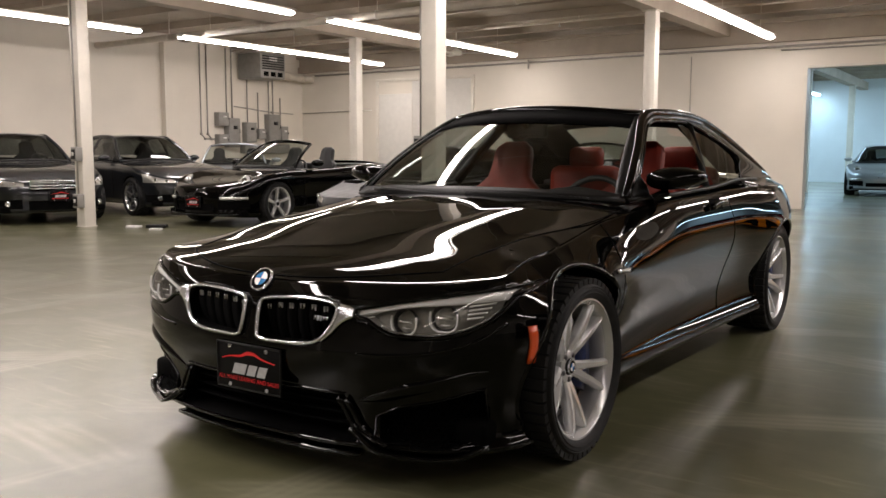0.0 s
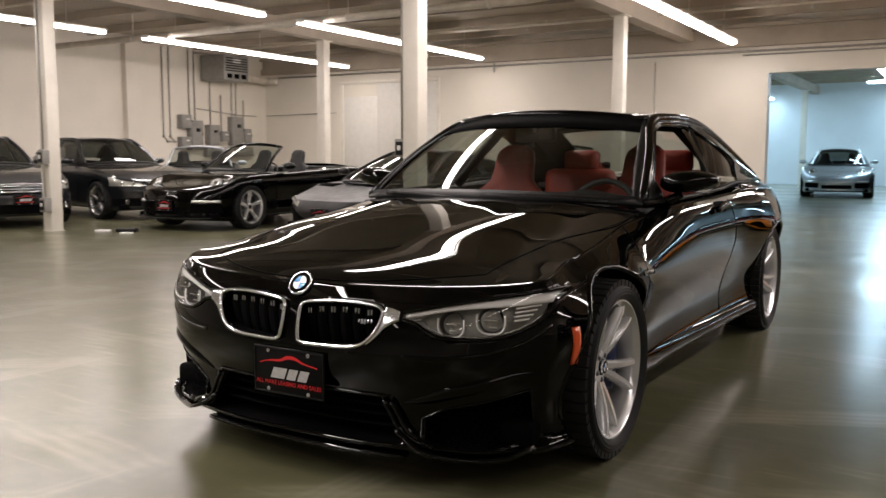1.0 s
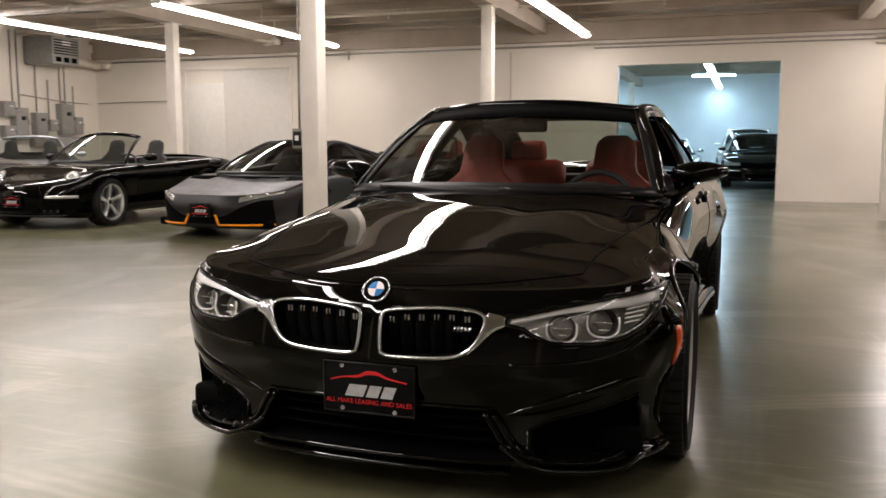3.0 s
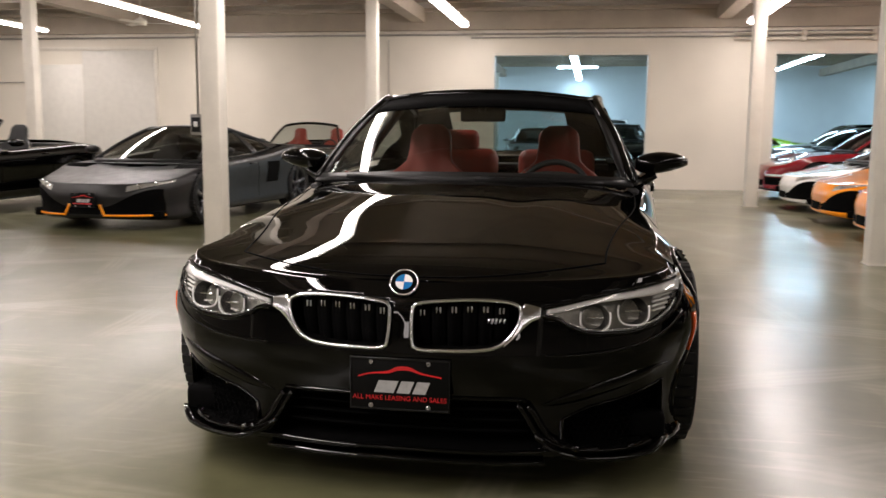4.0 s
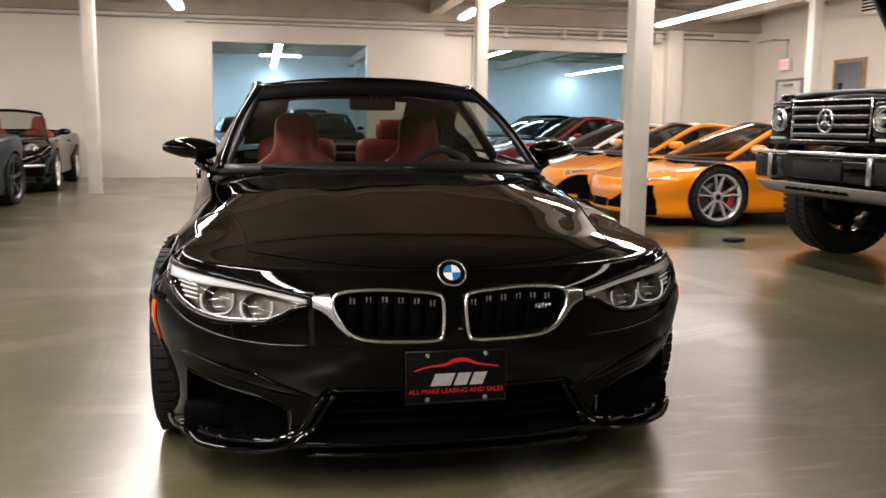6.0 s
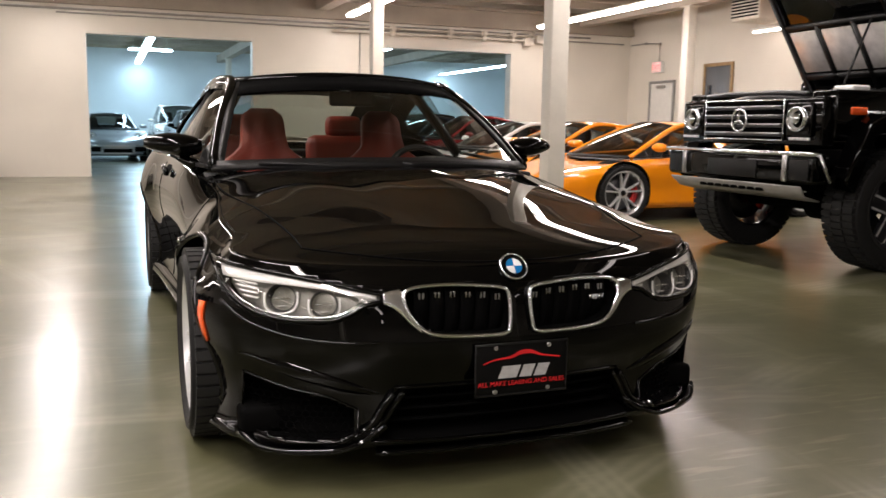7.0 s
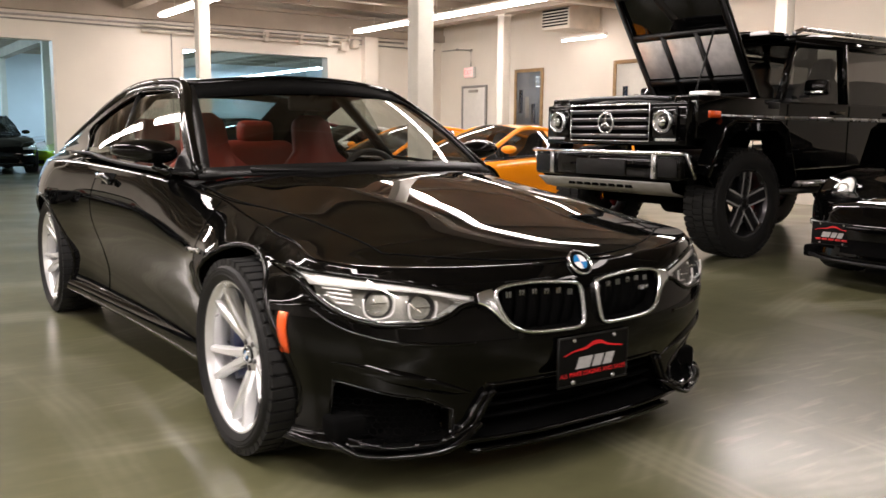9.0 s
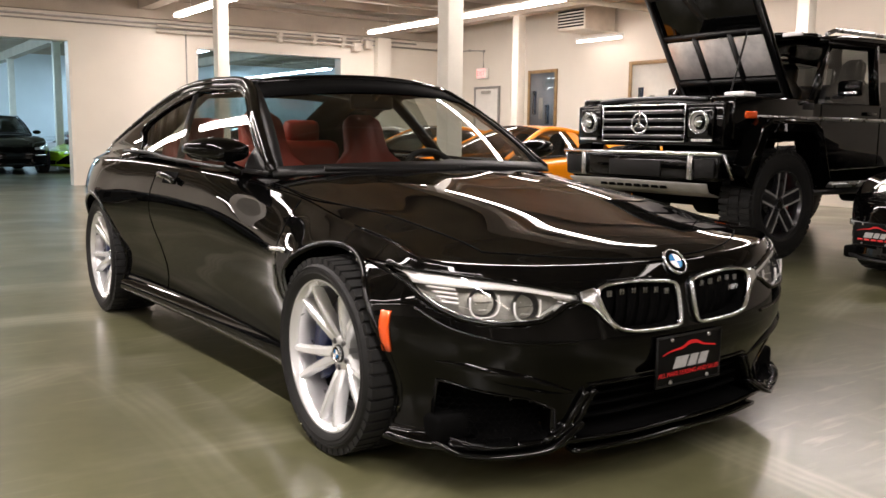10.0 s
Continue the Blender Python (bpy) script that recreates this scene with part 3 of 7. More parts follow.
def wheel(parent, x, y, r, wide, style, rim_mat, caliper, side, dark=None):
    """Tyre with tread blocks, rim with spokes, hub cap, brake disc and caliper. side: +1 faces +x."""
    w = empty("wheel", x, y, r)
    w.parent = parent
    w.matrix_basis = pose(x, y, r, 0, 0, 0 if side > 0 else 180)
    rr = r * style.get("rim", 0.765)
    h = wide / 2
    t = Shape()
    prof = [(-h + .02, rr * .97), (-h, rr * 1.05), (-h - .004, r * .88), (-h + .012, r * .94), (-h + .03, r * .965), (0, r * .975),
            (h - .03, r * .965), (h - .012, r * .94), (h + .004, r * .88), (h, rr * 1.05), (h - .02, rr * .97)]
    t.lathe(prof, 56)
    t.make("tyre", M_RUBBER, w, smooth=True)
    sharp(w.children[-1], 40)
    t = Shape()
    nb = style.get("blocks", 44)
    for k in range(nb):
        q = 2 * math.pi * k / nb
        for a0, a1, ofs in ((-h + .008, -h * .36, 0), (-h * .3, h * .3, .5), (h * .36, h - .008, .25)):
            m = Matrix.Rotation(q + ofs * 2 * math.pi / nb, 4, "X")
            bw = math.pi * r / nb * .74
            edge = .90 if a1 > h * .5 or a0 < -h * .5 else .975
            shoulder = edge < .95
            t.box((a0, -bw, r * edge), (a1, bw, r * (.992 if shoulder else 1.004)), m)
    tagged(t.make("tread", M_RUBBER, w, smooth=False), kind="stuff")
    for ring in (rr * 1.10, r * .90):
        Shape().lathe([(h - .001, ring - .004), (h + .006, ring), (h - .001, ring + .004)], 48).make("sidewall_rib", M_RUBBER, w)
    rim = Shape()
    Shape().lathe([(-h * .8, rr * .93), (h * .55, rr * .90), (h * .74, rr * .925)], 56).make("rim_barrel", M_BARREL if rim_mat == M_ALLOY else rim_mat, w)
    rim.lathe([(h * .74, rr * .92), (h * .8, rr * .93), (h * .93, rr * .985), (h * .93, rr * 1.01), (h * .8, rr * 1.01)], 56)
    n, split = style.get("spokes", 5), style.get("split", 1)
    dish = style.get("dish", .035)
    for k in range(n):
        q = 2 * math.pi * k / n + style.get("phase", 0.0)
        for sgn in ((-1, 1) if split else (0,)):
            spread = style.get("spread", .26) * sgn
            root = style.get("root", .12) * sgn
            rows = []
            for u in np.linspace(0, 1, 8):
                rad = rr * (.16 + .79 * u)
                ang = q + root + (spread - root) * (u ** style.get("curl", .8))
                wd = rr * (style.get("w0", .085) + style.get("w1", .0) * u)
                ax = h * .86 - dish * (1 - u) ** 1.5 - .004
                c = Vector((ax, rad * math.sin(ang), rad * math.cos(ang)))
                tg = Vector((0, math.cos(ang), -math.sin(ang)))
                b = .034 + .012 * (1 - u)
                rows.append([c - tg * wd * .5 - Vector((b, 0, 0)), c - tg * wd * .5 - Vector((.010, 0, 0)), c - tg * wd * .26,
                             c + tg * wd * .26, c + tg * wd * .5 - Vector((.010, 0, 0)), c + tg * wd * .5 - Vector((b, 0, 0))])
            rim.grid(rows, True, True)
    ax = h * .86 - dish
    rim.lathe([(ax - .06, rr * .24), (ax - .002, rr * .235), (ax + .004, rr * .19), (ax + .002, rr * .13), (ax + .002, .001)], 30)
    sharp(rim.make("rim", rim_mat, w), 40)
    for k in range(5 if style.get("bolts") else 0):
        nuts = Shape()
        q = 2 * math.pi * (k + .5) / 5
        nuts.lathe([(ax - .004, .0115), (ax + .008, .010), (ax + .008, .001)], 6, "x", (0, rr * .185 * math.sin(q), rr * .185 * math.cos(q)))
        nuts.make("wheel_bolt", M_STEEL, w)
    cap = Shape().lathe([(ax, rr * .125), (ax + .007, rr * .12), (ax + .009, rr * .09), (ax + .009, .001)], 24)
    cap.make("hub_cap", style.get("cap", M_PLASTIC), w)
    if style.get("badge"):
        roundel(w, (ax + .010, 0, 0), (1, 0, 0), rr * .105)
    disc = Shape().lathe([(-.005, rr * .3), (-.005, rr * .78), (.018, rr * .78), (.018, rr * .3)], 40)
    disc.make("brake_disc", M_STEEL, w)
    if caliper:
        cal = Shape()
        rows = []
        for u in np.linspace(-.55, .55, 9):
            ang = u + style.get("cal", 1.7)
            rows.append([(a, rad * math.sin(ang), rad * math.cos(ang)) for a, rad in ((-.02, rr * .56), (.05, rr * .58), (.055, rr * .80), (-.02, rr * .84))])
        cal.grid(rows, True, True)
        cal.make("brake_caliper", caliper, w)
    return w


def greenhouse(root, g, body_mat, glass, roof_mat=None, trim=None):
    """Windscreen, roof, rear window, side glass, pillars. g holds the corner points of one half."""
    trim = trim or M_PLASTIC
    Wc, Wb, Wt, Tc = [Vector(p) for p in g["front"]]
    cab = g.get("open_top", False)

    def bow(corner, mid, n=17):
        out = []
        for k in range(n):
            x = -1 + 2 * k / (n - 1)
            e = abs(x) ** 2.2
            out.append(Vector((corner.x * x, mid.y + (corner.y - mid.y) * e, mid.z + (corner.z - mid.z) * e)))
        return out

    lo, hi = bow(Wb, Wc), bow(Wt, Tc)
    bulge = g.get("bulge", .03)
    def skin(lo, hi, k=9, b=bulge):
        rows = []
        for j in range(k):
            t = j / (k - 1)
            rows.append([a.lerp(c, t) + Vector((0, -1, 1)).normalized() * (b * 4 * t * (1 - t)) for a, c in zip(lo, hi)])
        return rows
    ws = Shape().grid(skin(lo, hi)).make("windscreen", glass, root)
    ws.visible_shadow = False
    edge = Shape()
    sk = skin(lo, hi)
    off = Vector((0, -.004, .004))
    edge.strip([p + off for p in sk[0]], .05, .012, (0, -1, 1))
    if not cab:
        edge.make("windscreen_seal", M_PLASTIC, root)
        edge = Shape()
        edge.strip([p + off * .5 for p in sk[-1]], .03, .008, (0, -1, 1))
        if g.get("tear"):
            Shape().grid([[a + off * .6, b + off * .6, b.lerp(c, .7) + off * .6] for a, b, c in zip(sk[-1], sk[-2], sk[-3])]).make("sun_band", M_MATT_BLACK, root, thick=.003)
            Shape().tube([p + Vector((0, .012, .004)) for p in sk[-1]], .020, 10).make("roof_header", body_mat, root)
    edge.make("windscreen_seal", M_PLASTIC, root)
    rail = [Vector(p) for p in g["rail"]]
    arch = [Wb, *[Vector(p) for p in g.get("apillar", [])], Wt, *rail]
    if cab:
        fr = Shape()
        fr.tube([r[0] for r in sk], .022, 8).tube([r[-1] for r in sk], .022, 8).tube(sk[-1], .024, 8)
        fr.make("windscreen_frame", body_mat, root)
        return
    arch_s = spline([tuple(p) for p in arch], 60)
    belt_s = spline(g["belt"], 60)
    ay = np.array([p[1] for p in arch_s])
    # a smooth barrel-shaped surface through belt line and roof rail, for the side glass
    pts = np.array([p for p in list(arch_s) + list(belt_s) if p[1] < 3.45])
    poly = lambda y, z: np.stack([np.ones_like(y), y, y * y, z], -1)
    coef = np.linalg.lstsq(poly(pts[:, 1] - 2.4, pts[:, 2] - .9), pts[:, 0] + .25 * (pts[:, 2] - .9) ** 2, rcond=None)[0]
    by = np.array([p[1] for p in belt_s])
    at = lambda y: Vector([np.interp(y, ay, arch_s[:, k]) for k in range(3)])
    bt = lambda y: Vector([np.interp(y, by, belt_s[:, k]) for k in range(3)])
    y0, y1 = max(ay[0], by[0]), min(ay[-1], by[-1])
    cuts = g["cuts"]

    def side(ya, yb, name, material, sgn, inset, n=14, shrink=0.0, thick=0.0):
        rows = []
        for y in np.linspace(ya, yb, n):
            a, b = at(y), bt(y)
            row = []
            for j in range(8):
                t = shrink + (1 - 2 * shrink) * j / 7
                p = b.lerp(a, t)
                if inset and g.get("tear"):
                    p.x = float(poly(np.array(p.y - 2.4), np.array(p.z - .9)) @ coef) - .25 * (p.z - .9) ** 2 + .006 - inset
                else:
                    p.x += .018 * 4 * t * (1 - t) - inset
                row.append((p.x * sgn, p.y, p.z))
            rows.append(row)
        ob = Shape().grid(rows).make(name, material, root, thick=thick)
        return ob

    for sgn in (1, -1):
        if g.get("tear"):
            # one painted sheet with the rear window's pointed end cut out of it
            edge_y = curve1(*g["tear"])
            rows = []
            for j in range(17):
                t = j / 16
                row = []
                for u in np.linspace(0, 1, 26):
                    y = edge_y(t) + (cuts[-1][1] - edge_y(t)) * u
                    p = bt(y).lerp(at(y), t)
                    p.x += .018 * 4 * t * (1 - t)
                    row.append((p.x * sgn, p.y, p.z))
                if j == 0:
                    rows.append([((abs(x) + .085 * smooth01(2.9, 3.3, y) + .01) * sgn, y, z - .05) for x, y, z in row])
                rows.append(row)
            Shape().grid(rows).make("rear_pillar", body_mat, root, thick=.005)
            Shape().tube([Vector(r[0]) + Vector((sgn * .004, 0, 0)) for r in rows[1:]], .006, 6).make("window_trim", body_mat, root)
            band = []
            for y in np.linspace(y0 + .02, cuts[-1][0] - .45, 40):
                p = [bt(y).lerp(at(y), t) for t in (1 - g["band"] / max((at(y) - bt(y)).length, .12), 1.0)]
                band.append([((p[0].x + .006) * sgn, p[0].y, p[0].z), ((p[1].x + .012) * sgn, p[1].y, p[1].z)])
            Shape().grid(band).make("window_frame", body_mat, root, thick=.012)
            Shape().tube([b[0] for b in band], .007, 6).make("window_trim", body_mat, root)
            col = [r[0 if sgn < 0 else -1] for r in sk]
            inn = [r[1 if sgn < 0 else -2] for r in sk]
            Shape().grid([[a + off, a.lerp(b, .45) + off] for a, b in zip(col, inn)]).make("windscreen_seal", M_PLASTIC, root, thick=.003)
        for k, (ya, yb, nm, mt) in enumerate(cuts):
            if nm == "rear_pillar" and g.get("tear"):
                continue
            if nm in g.get("open_windows", ()) and sgn > 0:
                continue
            m_ = {"paint": body_mat, "glass": g.get("side_glass", glass), "black": M_PLASTIC}[mt]
            ob = side(ya, yb, nm, m_, sgn, .006 if mt == "glass" else 0.0, thick=0.0 if mt == "glass" else .004)
            if mt == "glass":
                ob.visible_shadow = False
        fr = Shape()
        pts = [at(y) for y in np.linspace(y0, g.get("rail_end", y1), 44)]
        fr.tube([(p.x * sgn, p.y, p.z) for p in pts], g.get("rail_r", .034), 10)
        fr.make("roof_pillar", body_mat, root)
        tr = Shape()
        pts = [bt(y) for y in np.linspace(y0, cuts[-1][0], 30)]
        tr.strip([((p.x + .012) * sgn, p.y, p.z) for p in pts], .022, .016)
        tr.make("belt_trim", trim, root)
    rc, re, rb = [Vector(p) for p in g["rear"]]
    stations = np.linspace(Wt.y, re.y, 18)
    rows = []
    zmid = curve1((Tc.y, Tc.z), *[(p[0], p[1]) for p in g.get("crown", [])], (rc.y, rc.z))
    for y in stations:
        a = at(y)
        cy = Tc.y + (rc.y - Tc.y) * (y - Wt.y) / (re.y - Wt.y)
        rows.append(bow(a, Vector((0, cy, zmid(cy)))))
    Shape().grid(rows).make("roof", roof_mat or body_mat, root, thick=.02)
    lo2 = rows[-1]
    base = bow(rb, Vector(g["rear_base"]))
    if g.get("tear"):
        sr = skin(lo2, base, 9, .02)
        for c0, c1, c2 in ((0, 1, 3), (16, 15, 13)):
            Shape().grid([[r[c0] - off * 3, r[c1] - off * 3, r[c2] - off * 3] for r in sr]).make("rear_window_border", M_MATT_BLACK, root, thick=.003)
        Shape().grid([[a - off * 3, b - off * 3] for a, b in zip(sr[0], sr[1])]).make("rear_window_border", M_MATT_BLACK, root, thick=.003)
    rw = Shape().grid(skin(lo2, base, 9, .02)).make("rear_window", g.get("rear_glass", glass), root)
    rw.visible_shadow = False


def seat(parent, x, y, z, material, name="seat"):
    """A bucket seat with cushion, bolstered back and head rest as one moulded mesh."""
    s = Shape()
    s.box((x - .26, y - .28, z), (x + .26, y + .26, z + .17), bevel=.05)
    rows = []
    shape = curve1((0, .235), (.35, .25), (.56, .245), (.64, .20), (.70, .135), (.80, .122), (.92, .115), (.97, .095), (1, .06))
    for t in np.linspace(0, 1, 22):
        w = shape(t)
        zz, yy = z + .12 + .72 * t, y + .22 + .19 * t
        d = .085 - .025 * t - .03 * smooth01(.93, 1.0, t)
        rows.append([(x + w * a, yy + d * b - .035 * abs(a) ** 3 * (1 - smooth01(.6, .85, t)), zz) for a, b in
                     ((-1, 0), (-.92, -.75), (-.6, -.45), (-.3, -.8), (.3, -.8), (.6, -.45), (.92, -.75), (1, 0), (.8, 1), (-.8, 1))])
    s.grid(rows, True, True)
    return s.make(name, material, parent)


def roundel(parent, c, n, r, colours=True):
    """A round badge with a dark ring and four plain quarters."""
    b = empty("badge", 0, 0, 0)
    b.parent = parent
    b.matrix_basis = Matrix.Translation(c) @ Vector(n).to_track_quat("Z", "Y").to_matrix().to_4x4()
    Shape().lathe([(-.004, r), (.005, r), (.007, r * .95), (.006, r * .90), (.002, r * .88)], 32, "z").make("badge_rim", M_CHROME, b)
    Shape().lathe([(.003, r * .89), (.005, r * .6), (.005, .0005)], 32, "z").make("badge_ring", M_MATT_BLACK, b)
    if colours:
        for k in range(4):
            pts = [(0, 0, .0065)] + [(r * .58 * math.cos(q), r * .58 * math.sin(q), .006) for q in np.linspace(k * math.pi / 2, (k + 1) * math.pi / 2, 8)]
            Shape().add(pts, [(0, i, i + 1) for i in range(1, 8)]).make("badge_quarter", M_BLUE_ENAMEL if k % 2 else M_WHITE_ENAMEL, b)
    return b


def dealer_plate(parent, c, yaw=0.0, tilt=0.0, text=True, w=.302, h=.155):
    """A dark dealer's plate: red car outline, slanted silver strokes, a line of red words."""
    p = empty("dealer_plate", 0, 0, 0)
    p.parent = parent
    p.matrix_basis = Matrix.Translation(c) @ pose(0, 0, 0, tilt, 0, yaw)
    Shape().box((-w / 2, -.004, -h / 2), (w / 2, .004, h / 2), bevel=.002).make("plate_panel", M_PLATE, p, "black dealer plate")
    fr = Shape()
    fr.strip([(-w / 2, -.004, -h / 2), (w / 2, -.004, -h / 2), (w / 2, -.004, h / 2), (-w / 2, -.004, h / 2)], .007, .006, (0, -1, 0), True)
    fr.make("plate_frame", M_PLASTIC, p)
    for sx in (-1, 1):
        for sz in (-1, 1):
            Shape().lathe([(0, .0001), (-.006, .003), (-.007, .006), (-.004, .0072)], 12, "y", (sx * w * .29, -.003, sz * h * .43)).make("plate_screw", M_SATIN, p)
    car_line = spline([(-.42, .13), (-.30, .20), (-.12, .25), (-.02, .34), (.10, .34), (.22, .24), (.42, .17)], 24)
    rows = []
    for i, (a, b) in enumerate(car_line):
        th = .010 + .055 * math.exp(-((i - 12) / 5.0) ** 2)
        rows.append([(a * w, -.0065, b * h - th * h), (a * w, -.0065, b * h + .018 * h)])
    Shape().grid(rows).make("red_outline", M_RED_INK, p)
    for a, wd in ((-.26, .20), (-.03, .13), (.13, .13)):
        Shape().add([(a * w, -.0066, -.17 * h), ((a + wd) * w, -.0066, -.17 * h), ((a + wd + .05) * w, -.0066, .07 * h), ((a + .05) * w, -.0066, .07 * h)], [(0, 1, 2, 3)]).make("silver_shape", M_SILVER_INK, p)
    if text:
        cu = bpy.data.curves.new("slogan", "FONT")
        cu.body, cu.size, cu.align_x, cu.extrude = "ALL MAKE LEASING AND SALES", .0205, "CENTER", .0004
        t = obj("slogan", cu, M_RED_INK, p)
        t.matrix_basis = pose(0, -.0068, -.315 * h, 90, 0, 0)
    else:
        for k in range(5):
            Shape().box(((-.4 + k * .165) * w, -.007, -.31 * h), ((-.4 + k * .165 + .13) * w, -.006, -.22 * h)).make("red_stroke", M_RED_INK, p)
    return p

# ---- the black coupe ----
HERO_PLAN = [(0, .03), (.22, .036), (.42, .066), (.60, .120), (.74, .195), (.84, .30), (.885, .385), (.912, .50), (.926, .64), (.932, .78), (.912, .98),
             (.872, 1.25), (.865, 1.7), (.875, 2.3), (.895, 2.8), (.925, 3.2), (.935, 3.49), (.91, 3.80), (.84, 4.05), (.71, 4.23), (.46, 4.36), (.22, 4.41), (0, 4.42)]


def hero_dome(x, y, k):
    """The bonnet's raised middle with a crease on either side, and the rounded crest of each wing."""
    tail = 1 - smooth01(1.30, 1.46, y)
    xd = .20 + .27 * y
    side = smooth01(.25, 1.15, y) * tail
    mid = smooth01(.70, 1.20, y) * (1 - smooth01(1.26, 1.37, y))
    crest = smooth01(.30, .75, y) * (1 - smooth01(1.35, 1.75, y))
    return .017 * side * (1 - smooth01(xd - .15, xd + .19, x)) + .007 * mid * (1 - smooth01(.10, .30, x)) + .004 * crest * math.exp(-((k - .84) / .12) ** 2)


KID_IN = [(.038, .484), (.034, .572), (.048, .594), (.12, .604), (.22, .610), (.31, .606), (.350, .594), (.356, .572), (.342, .532), (.308, .490), (.25, .470), (.12, .464), (.056, .466)]


def inside(poly, x, z):
    c = False
    for (x0, z0), (x1, z1) in zip(poly, poly[1:] + poly[:1]):
        if (z0 > z) != (z1 > z) and x < (x1 - x0) * (z - z0) / (z1 - z0) + x0:
            c = not c
    return c


LAMP_LO = curve1((.41, .568), (.46, .559), (.50, .536), (.56, .516), (.66, .514), (.74, .528), (.79, .553), (.825, .590), (.842, .630))
LAMP_HI = curve1((.41, .588), (.47, .600), (.55, .617), (.70, .643), (.80, .657), (.842, .661))
FOG_LO = curve1((.47, .172), (.54, .156), (.66, .150), (.79, .182))
FOG_HI = curve1((.47, .240), (.56, .283), (.66, .306), (.79, .348))
MID = [(-.32, .312), (.32, .312), (.352, .298), (.425, .175), (.40, .155), (-.40, .155), (-.425, .175), (-.352, .298)]


def hero():
    root = empty("coupe_car", -2.938, 4.325, 0, 0, label="glossy black two-door sports coupe with red leather seats", category="car")
    zs = curve2((0, .650), (.105, .662), (.35, .690), (.65, .732), (1.0, .777), (1.5, .840), (2, .874), (2.6, .888), (3.1, .895), (3.5, .890), (3.9, .875), (4.2, .85), (4.42, .83))
    zb = curve1((0, .125), (.4, .12), (.6, .15), (1.0, .19), (3, .20), (3.6, .2), (4.2, .2), (4.49, .25))
    zc = curve2((0, .60), (.105, .662), (.15, .687), (.22, .711), (.32, .734), (.45, .757), (.8, .813), (1.2, .864), (1.5, .898), (2.2, .94), (3.5, .955), (4.1, .965), (4.3, .95), (4.42, .83))
    bow = curve2((0, 0), (.22, .008), (.42, .036), (.60, .09), (.74, .165), (.95, .30))
    at_z = lambda pts: curve1(*[((z - .125) / .537, d) for z, d in pts])
    dn_low = at_z([(.125, -.035), (.15, -.004), (.19, -.03), (.29, -.03), (.33, -.018), (.37, -.003), (.42, .003), (.46, .003)])
    dn_high = curve2((.38, -.0005), (.44, .0022), (.52, -.013), (.60, -.036), (.662, -.072))
    dn = lambda r: dn_low(r) if r < .5493 else dn_high(.125 + .537 * r)
    ds = curve1((0, -.065), (.04, -.034), (.10, -.052), (.22, -.060), (.38, -.043), (.53, -.018), (.66, -.003), (.75, -.001), (.84, -.010), (.92, -.026), (1, -.056))
    dt = curve1((0, -.09), (.2, -.03), (.5, 0), (.8, -.02), (1, -.06))
    roll = lambda u: 0 if u < 0 else (u * u / .64 if u < .4 else (u - .2) / .8)
    B = Body(HERO_PLAN, zb, zs, zc, dn, ds, dt, 110, 130, 52, hero_dome, curve2((0, 2.2), (.4, 2.6), (.8, 3.7), (1.3, 3.9), (1.8, 2.8), (4.5, 2.7)),
             lambda y, z: (.024 * math.exp(-((y - .80) / .34) ** 2) + .030 * math.exp(-((y - 3.5) / .42) ** 2)) * math.exp(-((z - .58) / .20) ** 2)
             - .115 * smooth01(.22, .60, y) * (1 - smooth01(.75, 2.0, y)) * roll(((z - zb(y)) / (zs(y) - zb(y)) - .62) / .38),
             lambda x, y: y - .9 * bow(x) * (1 - smooth01(.25, .85, y)))
    RW, YF, YR = .325, .765, 3.52

    def hole(x, y, z):
        if y < .62 and inside(KID_IN, x, z):
            return True
        if y < .7 and .42 < x < .837 and LAMP_LO(x) + .002 < z < LAMP_HI(x) - .002:
            return True
        if y < .6 and .49 < x < .782 and FOG_LO(x) + .008 < z < FOG_HI(x) - .008:
            return True
        return y < .5 and inside(MID, x, z)

    def cabin(x, y):
        return y > 1.34 + .18 * (x / .72) ** 2 and y < 3.80 - .12 * (x / .7) ** 2 and x < B.side_x(y, B.zs(y) - .01) - .085
    V, F = B.sheet([(YF, RW, .366), (YR, RW + .005, .362)], cabin, [hole], 64)
    shell = obj("body", mesh_from("body", V, F), M_BLACK, root)
    md = shell.modifiers.new("thick", "SOLIDIFY")
    md.thickness, md.offset = .004, -1

    # wheels, arches, wheel wells
    style = dict(spokes=5, split=1, spread=.215, root=.17, curl=1.4, w0=.150, w1=-.045, dish=.055, rim=.765, blocks=50, phase=math.pi, bolts=1, badge=1)
    for sx in (1, -1):
        for ya, r, wd, xw in ((YF, RW, .275, .775), (YR, RW + .004, .275, .785)):
            st = dict(style)
            st["cal"] = 1.7 * sx
            wheel(root, sx * xw, ya, r, wd, st, M_ALLOY, M_BLUE_CAL, sx)
            rad = .366 if ya == YF else .362
            well = Shape()
            rows = []
            lip = Shape()
            path = []
            for q in np.linspace(-.28, math.pi + .28, 40):
                yy, zz = ya + rad * math.cos(q), r + rad * math.sin(q)
                xx = B.side_x(yy, min(max(zz, .2), B.zs(yy) - .02))
                path.append((sx * (xx - .004), yy, zz))
                rows.append([(sx * (xx - .008), yy, zz), (sx * .66, ya + (rad + .02) * math.cos(q), r + (rad + .02) * math.sin(q)), (sx * .50, ya + rad * math.cos(q), r + rad * math.sin(q)), (sx * .50, ya, r)])
            well.grid(rows).make("wheel_well", M_MATT_BLACK, root)
            lip.tube(path, .011, 8).make("arch_lip", M_BLACK, root)
